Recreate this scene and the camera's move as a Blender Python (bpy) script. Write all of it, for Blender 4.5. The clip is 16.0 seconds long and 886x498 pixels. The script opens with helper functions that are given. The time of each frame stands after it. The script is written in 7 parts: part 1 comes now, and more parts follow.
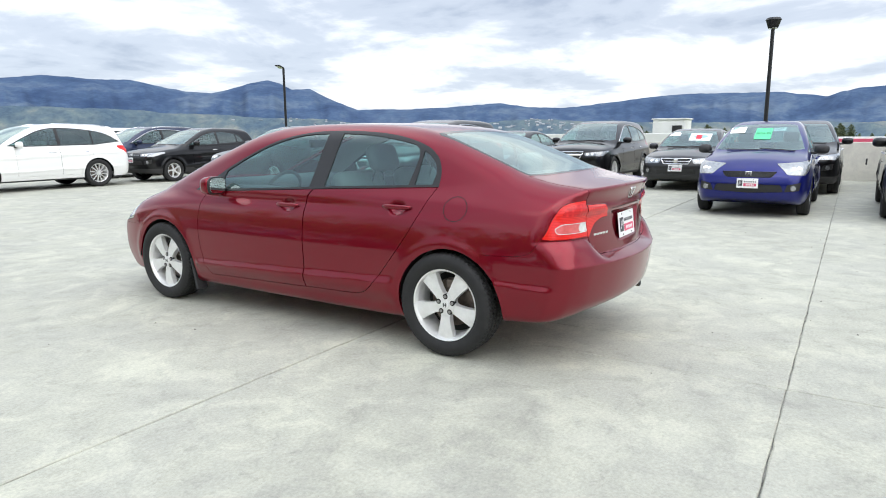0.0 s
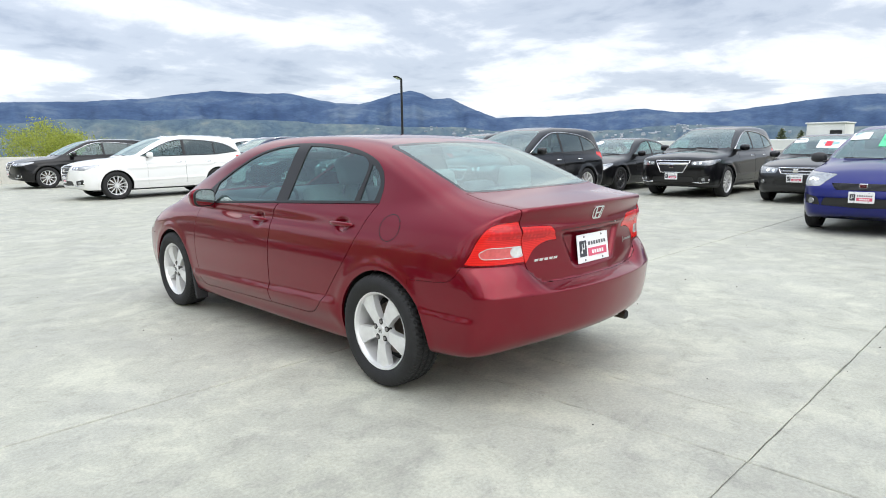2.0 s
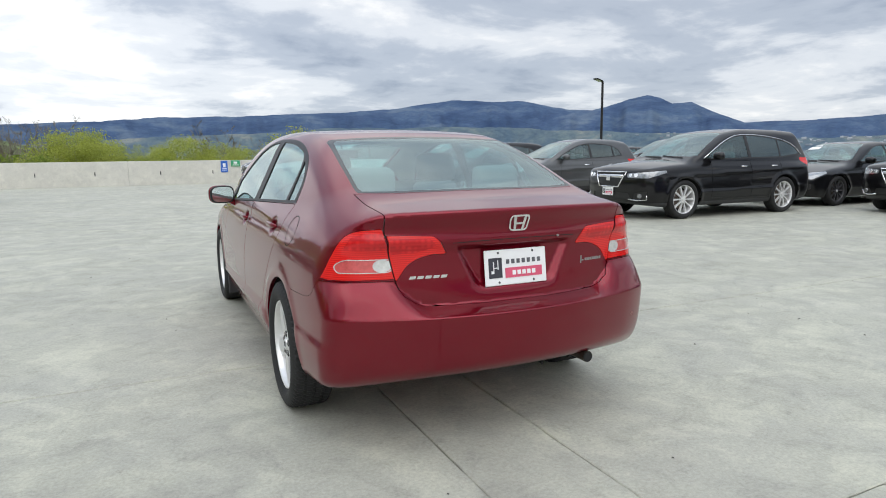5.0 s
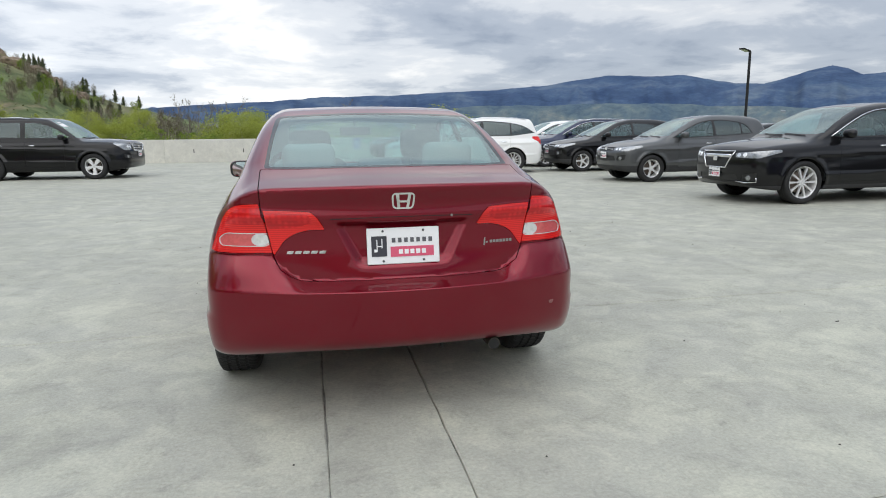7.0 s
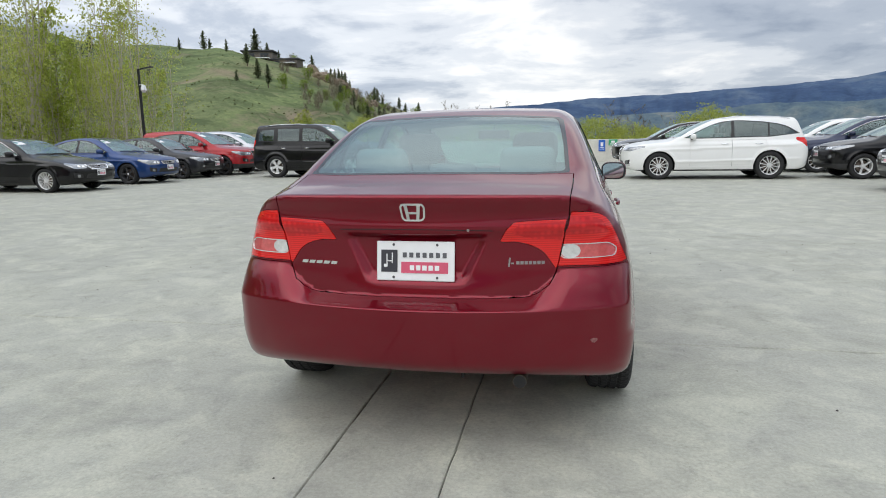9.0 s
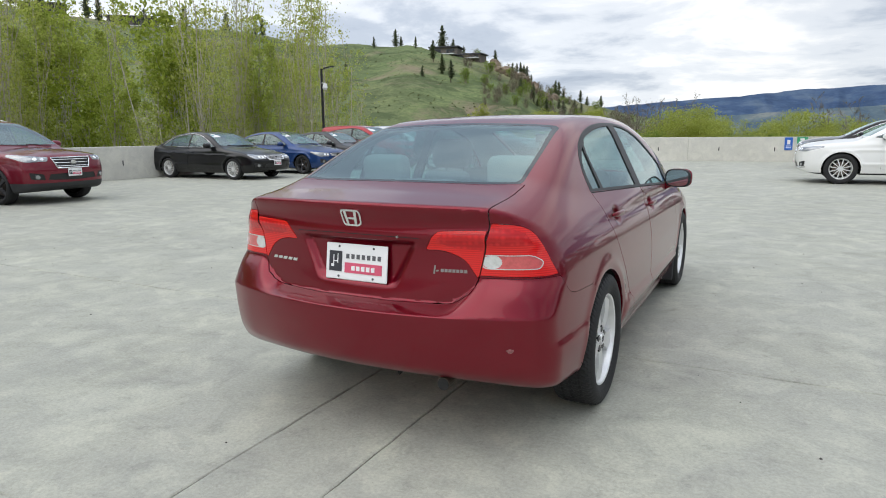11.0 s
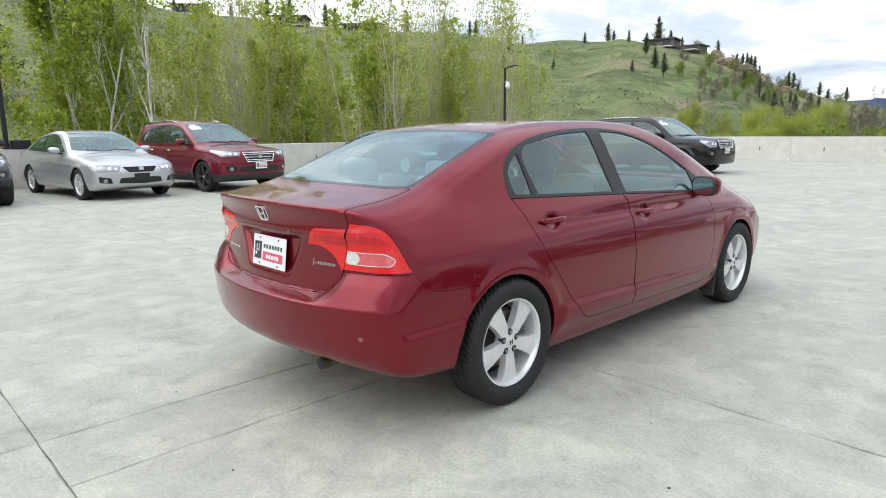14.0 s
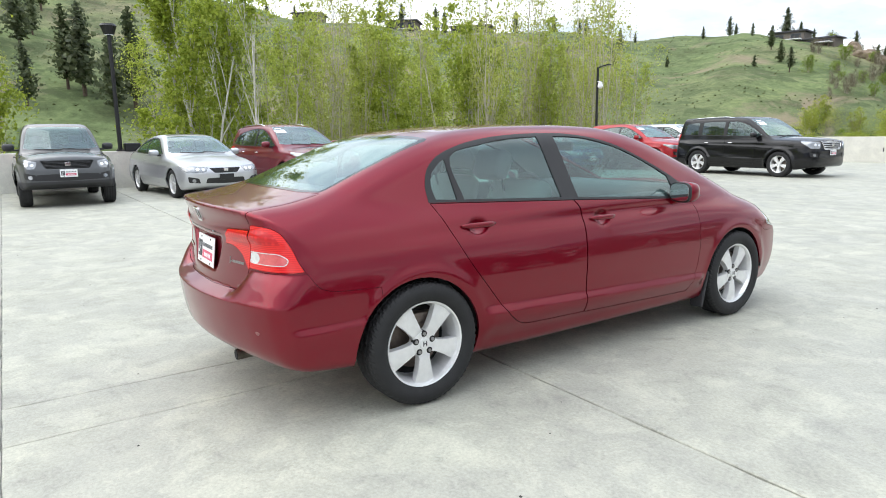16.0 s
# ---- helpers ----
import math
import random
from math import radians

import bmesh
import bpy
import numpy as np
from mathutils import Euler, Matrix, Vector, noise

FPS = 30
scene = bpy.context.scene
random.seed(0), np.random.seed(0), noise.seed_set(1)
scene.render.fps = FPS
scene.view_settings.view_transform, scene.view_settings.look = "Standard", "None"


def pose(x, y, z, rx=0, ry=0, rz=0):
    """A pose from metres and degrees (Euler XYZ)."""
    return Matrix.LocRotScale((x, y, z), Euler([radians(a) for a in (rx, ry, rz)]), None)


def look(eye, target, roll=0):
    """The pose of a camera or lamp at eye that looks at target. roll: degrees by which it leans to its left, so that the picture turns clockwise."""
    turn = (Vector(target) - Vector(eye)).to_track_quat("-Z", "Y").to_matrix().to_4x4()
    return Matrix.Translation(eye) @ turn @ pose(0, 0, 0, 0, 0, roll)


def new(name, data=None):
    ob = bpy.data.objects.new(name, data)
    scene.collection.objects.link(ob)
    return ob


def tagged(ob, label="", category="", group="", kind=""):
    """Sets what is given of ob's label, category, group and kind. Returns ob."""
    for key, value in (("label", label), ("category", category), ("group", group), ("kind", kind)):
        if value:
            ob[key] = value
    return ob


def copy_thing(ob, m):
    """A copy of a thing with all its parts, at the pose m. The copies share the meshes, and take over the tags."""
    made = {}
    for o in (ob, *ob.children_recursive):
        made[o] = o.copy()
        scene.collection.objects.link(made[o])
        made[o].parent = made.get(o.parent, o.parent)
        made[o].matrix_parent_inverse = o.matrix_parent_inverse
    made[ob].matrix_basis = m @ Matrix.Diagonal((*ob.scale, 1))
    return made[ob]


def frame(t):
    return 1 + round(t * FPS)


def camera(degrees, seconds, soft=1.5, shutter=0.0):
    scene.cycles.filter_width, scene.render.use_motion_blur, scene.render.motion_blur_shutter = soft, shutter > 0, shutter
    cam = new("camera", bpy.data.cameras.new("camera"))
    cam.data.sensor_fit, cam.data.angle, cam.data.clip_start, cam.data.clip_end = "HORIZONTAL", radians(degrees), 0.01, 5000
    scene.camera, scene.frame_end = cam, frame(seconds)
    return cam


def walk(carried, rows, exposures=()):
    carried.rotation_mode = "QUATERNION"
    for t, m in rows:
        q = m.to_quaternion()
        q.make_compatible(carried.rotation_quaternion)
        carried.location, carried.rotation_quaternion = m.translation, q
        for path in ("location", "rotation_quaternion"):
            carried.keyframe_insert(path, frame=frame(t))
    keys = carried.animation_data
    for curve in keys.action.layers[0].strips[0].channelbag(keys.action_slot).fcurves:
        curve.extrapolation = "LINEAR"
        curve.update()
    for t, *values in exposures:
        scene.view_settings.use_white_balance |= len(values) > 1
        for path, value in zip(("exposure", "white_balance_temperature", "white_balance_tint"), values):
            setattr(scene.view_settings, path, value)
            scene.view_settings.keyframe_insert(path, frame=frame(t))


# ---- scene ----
cam = camera(69.7, 16.0, 1.0)
PATH = [
    (0, (-3.931, -1.965, 1.31), (-2.272, -0.906, 0.958), -0.4),
    (0.5, (-3.727, -2.159, 1.323), (-2.121, -1.019, 0.972), -0.5),
    (1, (-3.451, -2.304, 1.32), (-1.912, -1.074, 0.976), -0.6),
    (1.5, (-3.222, -2.476, 1.313), (-1.758, -1.157, 0.977), -0.7),
    (2, (-2.996, -2.64, 1.326), (-1.596, -1.249, 1.001), -0.8),
    (2.5, (-2.738, -2.724, 1.285), (-1.389, -1.282, 0.972), -0.8),
    (3, (-2.502, -2.821, 1.277), (-1.249, -1.292, 0.974), -0.9),
    (3.5, (-2.257, -2.945, 1.291), (-1.121, -1.326, 0.996), -0.8),
    (6, (-0.855, -3.267, 1.219), (-0.216, -1.4, 0.898), -0.6),
    (6.5, (-0.604, -3.389, 1.218), (-0.076, -1.491, 0.875), -0.6),
    (7, (-0.373, -3.417, 1.228), (0.028, -1.491, 0.869), -0.6),
    (7.5, (-0.125, -3.326, 1.218), (0.093, -1.371, 0.855), -0.6),
    (8, (0.113, -3.313, 1.218), (0.089, -1.344, 0.866), -1.0),
    (8.5, (0.335, -3.259, 1.25), (0.106, -1.303, 0.904), -1.0),
    (9, (0.579, -3.131, 1.227), (0.187, -1.2, 0.884), -1.0),
    (9.5, (0.805, -3.081, 1.237), (0.244, -1.193, 0.889), -1.0),
    (12, (1.946, -2.751, 1.301), (0.867, -1.106, 0.944), -0.3),
    (12.5, (2.135, -2.623, 1.3), (0.959, -1.045, 0.941), -0.4),
    (13, (2.335, -2.505, 1.303), (1.058, -1.009, 0.942), -0.5),
    (13.5, (2.566, -2.442, 1.333), (1.222, -1.007, 0.971), -0.4),
    (14, (2.749, -2.306, 1.325), (1.335, -0.939, 0.965), -0.4),
    (14.5, (2.924, -2.111, 1.323), (1.411, -0.853, 0.963), -0.6),
    (15, (3.116, -1.961, 1.322), (1.554, -0.765, 0.962), -0.7),
    (15.5, (3.298, -1.838, 1.36), (1.707, -0.68, 1.003), -0.7),
    (16, (3.409, -1.635, 1.343), (1.782, -0.527, 0.989), -0.7),
]
EXPOSURES = [(0, 0.58), (2, 0.50), (3.5, 0.28), (6, 0.02), (9.5, -0.04), (12, 0.12), (13.5, 0.34), (16, 0.68)]
walk(cam, [(t, look(eye, target, roll)) for t, eye, target, roll in PATH], EXPOSURES)

# ---- world, sun, exposure ----
SUN_EL, SUN_AZ = 52.0, 200.0          # degrees; azimuth clockwise from +y
world = bpy.data.worlds.new("overcast_sky")
scene.world = world
world.use_nodes = True


def sky_nodes():
    nt = world.node_tree
    nt.nodes.clear()
    N, L = nt.nodes.new, nt.links.new
    out, bg = N("ShaderNodeOutputWorld"), N("ShaderNodeBackground")
    sky = N("ShaderNodeTexSky")
    sky.sky_type, sky.sun_disc = "NISHITA", False
    sky.sun_elevation, sky.sun_rotation = radians(SUN_EL), radians(SUN_AZ)
    co = N("ShaderNodeTexCoord")
    sep = N("ShaderNodeSeparateXYZ")
    L(co.outputs["Generated"], sep.inputs[0])
    # the cloud deck lies on a plane overhead: direction divided by its height
    zc = N("ShaderNodeMath"); zc.operation = "MAXIMUM"; zc.inputs[1].default_value = 0.0
    L(sep.outputs[2], zc.inputs[0])
    za = N("ShaderNodeMath"); za.operation = "ADD"; za.inputs[1].default_value = 0.16
    L(zc.outputs[0], za.inputs[0])
    dx = N("ShaderNodeMath"); dx.operation = "DIVIDE"
    dy = N("ShaderNodeMath"); dy.operation = "DIVIDE"
    L(sep.outputs[0], dx.inputs[0]); L(za.outputs[0], dx.inputs[1])
    L(sep.outputs[1], dy.inputs[0]); L(za.outputs[0], dy.inputs[1])
    com = N("ShaderNodeCombineXYZ")
    L(dx.outputs[0], com.inputs[0]); L(dy.outputs[0], com.inputs[1])

    def noise_tex(scale, detail, rough, offset, dist=0.0):
        mp = N("ShaderNodeMapping")
        mp.inputs["Location"].default_value = offset
        n = N("ShaderNodeTexNoise")
        n.inputs["Scale"].default_value, n.inputs["Detail"].default_value = scale, detail
        n.inputs["Roughness"].default_value, n.inputs["Distortion"].default_value = rough, dist
        L(com.outputs[0], mp.inputs[0]); L(mp.outputs[0], n.inputs["Vector"])
        return n.outputs[0]

    def ramp(src, *stops):
        r = N("ShaderNodeValToRGB")
        r.color_ramp.interpolation = "EASE"
        while len(r.color_ramp.elements) < len(stops):
            r.color_ramp.elements.new(0.5)
        for e, (p, c) in zip(r.color_ramp.elements, stops):
            e.position, e.color = p, (*c, 1)
        L(src, r.inputs[0])
        return r.outputs[0]

    big = noise_tex(0.50, 5, 0.52, (3.1, 1.7, 0), 0.0)
    fine = noise_tex(1.3, 9, 0.58, (7.4, 2.2, 3), 0.25)
    mix = N("ShaderNodeMix"); mix.data_type = "FLOAT"; mix.inputs[0].default_value = 0.48
    L(big, mix.inputs[2]); L(fine, mix.inputs[3])
    cloud = ramp(mix.outputs[0], (0.38, (0.36, 0.42, 0.53)), (0.46, (0.54, 0.60, 0.70)), (0.53, (0.84, 0.88, 0.94)), (0.60, (1.12, 1.12, 1.12)))
    # an overcast dome is brightest overhead
    up = N("ShaderNodeMapRange"); up.interpolation_type = "SMOOTHSTEP"
    for i, v in ((1, 0.30), (2, 0.95), (3, 1.0), (4, 1.85)):
        up.inputs[i].default_value = v
    L(sep.outputs[2], up.inputs[0])
    dome = N("ShaderNodeVectorMath"); dome.operation = "SCALE"
    L(cloud, dome.inputs[0]); L(up.outputs[0], dome.inputs["Scale"])
    cloud = dome.outputs[0]
    # and duller on the side away from the sun
    away = N("ShaderNodeVectorMath"); away.operation = "DOT_PRODUCT"
    away.inputs[1].default_value = (math.sin(radians(SUN_AZ - 140)), math.cos(radians(SUN_AZ - 140)), 0.0)
    L(co.outputs["Generated"], away.inputs[0])
    dull = N("ShaderNodeMapRange"); dull.interpolation_type = "SMOOTHSTEP"
    for i, v in ((1, -0.2), (2, 1.0), (3, 1.10), (4, 0.83)):
        dull.inputs[i].default_value = v
    L(away.outputs["Value"], dull.inputs[0])
    tone = N("ShaderNodeVectorMath"); tone.operation = "SCALE"
    L(cloud, tone.inputs[0]); L(dull.outputs[0], tone.inputs["Scale"])
    cloud = tone.outputs[0]
    # thin places let some of the blue through
    veil = N("ShaderNodeMix"); veil.data_type = "RGBA"; veil.inputs[0].default_value = 0.90
    sk = N("ShaderNodeMix"); sk.data_type = "RGBA"; sk.blend_type = "MULTIPLY"; sk.inputs[0].default_value = 1.0
    sk.inputs[7].default_value = (0.10, 0.10, 0.10, 1)
    L(sky.outputs[0], sk.inputs[6])
    L(sk.outputs[2], veil.inputs[6]); L(cloud, veil.inputs[7])
    L(veil.outputs[2], bg.inputs[0])
    bg.inputs[1].default_value = SKY_STRENGTH
    L(bg.outputs[0], out.inputs[0])


SKY_STRENGTH = 1.07
sky_nodes()
sun = new("sun", bpy.data.lights.new("sun", "SUN"))
sun.data.energy, sun.data.angle, sun.data.color = 1.05, radians(75), (1.0, 0.96, 0.90)
_a, _e = radians(SUN_AZ), radians(SUN_EL)
sun.matrix_world = look((math.sin(_a) * math.cos(_e) * 50, math.cos(_a) * math.cos(_e) * 50, math.sin(_e) * 50), (0, 0, 0))


# ---- materials ----
def nodes_of(name):
    m = bpy.data.materials.new(name)
    m.use_nodes = True
    nt = m.node_tree
    return m, nt, nt.nodes["Principled BSDF"]


def noise_node(nt, scale, detail=6.0, rough=0.6, dist=0.0, obj=True):
    co = nt.nodes.new("ShaderNodeTexCoord")
    n = nt.nodes.new("ShaderNodeTexNoise")
    n.inputs["Scale"].default_value, n.inputs["Detail"].default_value = scale, detail
    n.inputs["Roughness"].default_value, n.inputs["Distortion"].default_value = rough, dist
    nt.links.new(co.outputs["Object"], n.inputs["Vector"])
    return n


def ramp_node(nt, src, stops):
    r = nt.nodes.new("ShaderNodeValToRGB")
    while len(r.color_ramp.elements) < len(stops):
        r.color_ramp.elements.new(0.5)
    for e, (p, c) in zip(r.color_ramp.elements, stops):
        e.position, e.color = p, (*c, 1) if len(c) == 3 else c
    nt.links.new(src, r.inputs[0])
    return r.outputs[0]


def mixc(nt, fac, a, b, mode="MIX"):
    m = nt.nodes.new("ShaderNodeMix")
    m.data_type, m.blend_type = "RGBA", mode
    for i, v in ((0, fac), (6, a), (7, b)):
        if isinstance(v, (int, float)):
            m.inputs[i].default_value = v
        elif isinstance(v, tuple):
            m.inputs[i].default_value = (*v, 1)
        else:
            nt.links.new(v, m.inputs[i])
    return m.outputs[2]


def bump_to(nt, bsdf, src, strength, distance):
    b = nt.nodes.new("ShaderNodeBump")
    b.inputs["Strength"].default_value, b.inputs["Distance"].default_value = strength, distance
    nt.links.new(src, b.inputs["Height"])
    nt.links.new(b.outputs[0], bsdf.inputs["Normal"])


def plain(name, colour, rough=0.5, metal=0.0, vary=0.12, scale=8.0, bump=0.0, coat=0.0, spec=0.5):
    """A surface with a little mottling of colour and gloss."""
    m, nt, p = nodes_of(name)
    n = noise_node(nt, scale)
    lo, hi = tuple(c * (1 - vary) for c in colour), tuple(min(1, c * (1 + vary)) for c in colour)
    nt.links.new(ramp_node(nt, n.outputs[0], [(0.3, lo), (0.7, hi)]), p.inputs["Base Color"])
    p.inputs["Roughness"].default_value, p.inputs["Metallic"].default_value = rough, metal
    p.inputs["Coat Weight"].default_value, p.inputs["Specular IOR Level"].default_value = coat, spec
    p.inputs["Coat Roughness"].default_value = 0.04
    if bump:
        f = noise_node(nt, scale * 12)
        bump_to(nt, p, f.outputs[0], bump, 0.01)
    return m


def car_paint(name, colour, metal=0.25, rough=0.38, dust=0.05, ior=1.46, haze=1.0):
    """Clear-coated paint with fine flake and a film of road dust."""
    m, nt, p = nodes_of(name)
    flake, film = noise_node(nt, 900, 2), noise_node(nt, 3.0, 8, 0.65)
    c = mixc(nt, flake.outputs[0], tuple(v * 0.86 for v in colour), tuple(min(1, v * 1.14) for v in colour))
    d = ramp_node(nt, film.outputs[0], [(0.42, (0, 0, 0)), (0.75, (dust, dust, dust))])
    c = mixc(nt, d, c, (0.30, 0.28, 0.25))
    nt.links.new(c, p.inputs["Base Color"])
    p.inputs["Metallic"].default_value, p.inputs["Roughness"].default_value = metal, rough
    p.inputs["Coat Weight"].default_value, p.inputs["Coat IOR"].default_value, p.inputs["Specular IOR Level"].default_value = 0.9, ior, 0.12
    r = ramp_node(nt, film.outputs[0], [(0.35, (0.025 * haze,) * 3), (0.8, (0.065 * haze,) * 3)])
    nt.links.new(r, p.inputs["Coat Roughness"])
    return m


def glass(name, tint, gloss=1.0):
    """Thin pane: tinted see-through, mirror-like at grazing angles."""
    m, nt, p = nodes_of(name)
    nt.nodes.remove(p)
    tr, gl, mx = nt.nodes.new("ShaderNodeBsdfTransparent"), nt.nodes.new("ShaderNodeBsdfGlossy"), nt.nodes.new("ShaderNodeMixShader")
    tr.inputs[0].default_value = (*tint, 1)
    gl.inputs["Roughness"].default_value = 0.015
    gl.inputs["Color"].default_value = (0.86 * gloss, 0.98 * gloss, 0.97 * gloss, 1)
    lw, pw, fr = nt.nodes.new("ShaderNodeLayerWeight"), nt.nodes.new("ShaderNodeMath"), nt.nodes.new("ShaderNodeMath")
    lw.inputs["Blend"].default_value = 0.5
    pw.operation, fr.operation = "POWER", "MULTIPLY_ADD"
    pw.inputs[1].default_value, fr.inputs[1].default_value, fr.inputs[2].default_value = 3.2, 0.87, 0.10
    nt.links.new(lw.outputs["Facing"], pw.inputs[0]); nt.links.new(pw.outputs[0], fr.inputs[0])
    nt.links.new(fr.outputs[0], mx.inputs[0]); nt.links.new(tr.outputs[0], mx.inputs[1]); nt.links.new(gl.outputs[0], mx.inputs[2])
    # a film of dust
    film, di, dm = noise_node(nt, 4.0, 6, 0.6), nt.nodes.new("ShaderNodeBsdfDiffuse"), nt.nodes.new("ShaderNodeMixShader")
    di.inputs[0].default_value = (0.33, 0.48, 0.47, 1)
    nt.links.new(ramp_node(nt, film.outputs[0], [(0.35, (0.02,) * 3), (0.7, (0.055,) * 3)]), dm.inputs[0])
    nt.links.new(mx.outputs[0], dm.inputs[1]); nt.links.new(di.outputs[0], dm.inputs[2])
    nt.links.new(dm.outputs[0], nt.nodes["Material Output"].inputs[0])
    return m


def lens_red(name, lo, hi, ribs=38.0, cells=0.0):
    """Moulded red plastic: fine ribs, and where there are lamps behind it a grid of bright cells."""
    m, nt, p = nodes_of(name)
    co = nt.nodes.new("ShaderNodeTexCoord")
    w = nt.nodes.new("ShaderNodeTexWave")
    w.inputs["Scale"].default_value, w.inputs["Distortion"].default_value = ribs, 0.0
    w.bands_direction = "Z"
    nt.links.new(co.outputs["Object"], w.inputs["Vector"])
    f = w.outputs["Fac"]
    if cells:
        v = nt.nodes.new("ShaderNodeTexVoronoi")
        v.inputs["Scale"].default_value, v.inputs["Randomness"].default_value = cells, 0.12
        nt.links.new(co.outputs["Object"], v.inputs["Vector"])
        f = mixc(nt, 0.7, f, ramp_node(nt, v.outputs["Distance"], [(0.15, (1, 1, 1)), (0.5, (0, 0, 0))]))
    nt.links.new(mixc(nt, f, lo, hi), p.inputs["Base Color"])
    p.inputs["Roughness"].default_value, p.inputs["Coat Weight"].default_value, p.inputs["Coat Roughness"].default_value = 0.12, 0.35, 0.02
    p.inputs["Specular IOR Level"].default_value = 0.3
    return m


def concrete(name, base, amp=1.0):
    m, nt, p = nodes_of(name)
    cloud, mid, fine, spots = noise_node(nt, 0.42, 5, 0.6), noise_node(nt, 1.25, 12, 0.66), noise_node(nt, 60, 5, 0.7), noise_node(nt, 9.0, 9, 0.72)
    k = lambda f: tuple(c * f for c in base)
    c = ramp_node(nt, cloud.outputs[0], [(0.34, k(0.92)), (0.46, k(0.98)), (0.55, k(1.02)), (0.68, k(1.08))])

    def layer(c, n, amount, *stops):
        return mixc(nt, amount * amp, c, ramp_node(nt, n.outputs[0], [(q, (v, v * 1.0, v * (0.985 if v > 1 else 1.0))) for q, v in stops]), "MULTIPLY")

    c = layer(c, mid, 1.0, (0.34, 0.91), (0.45, 0.97), (0.55, 1.01), (0.66, 1.07))
    c = layer(c, fine, 1.0, (0.30, 0.80), (0.65, 1.08))
    # pale flaking laitance with crisp edges, dark damp-looking stains, scuffs and pores
    c = layer(c, noise_node(nt, 2.3, 15, 0.74, 0.5), 1.0, (0.42, 0.94), (0.52, 0.98), (0.548, 1.07), (0.64, 1.13))
    c = layer(c, noise_node(nt, 0.75, 14, 0.70, 0.9), 1.0, (0.31, 0.84), (0.38, 0.93), (0.43, 0.985), (0.47, 1.0))
    c = layer(c, noise_node(nt, 4.6, 12, 0.78, 0.6), 0.9, (0.36, 0.82), (0.46, 0.97), (0.60, 1.09))
    c = layer(c, spots, 0.8, (0.30, 0.70), (0.42, 1.0))
    c = layer(c, noise_node(nt, 190, 2, 0.5), 0.8, (0.26, 0.55), (0.33, 1.0))
    nt.links.new(c, p.inputs["Base Color"])
    nt.links.new(ramp_node(nt, mid.outputs[0], [(0.3, (0.5,) * 3), (0.7, (0.82,) * 3)]), p.inputs["Roughness"])
    bump_to(nt, p, fine.outputs[0], 0.4, 0.005)
    return m


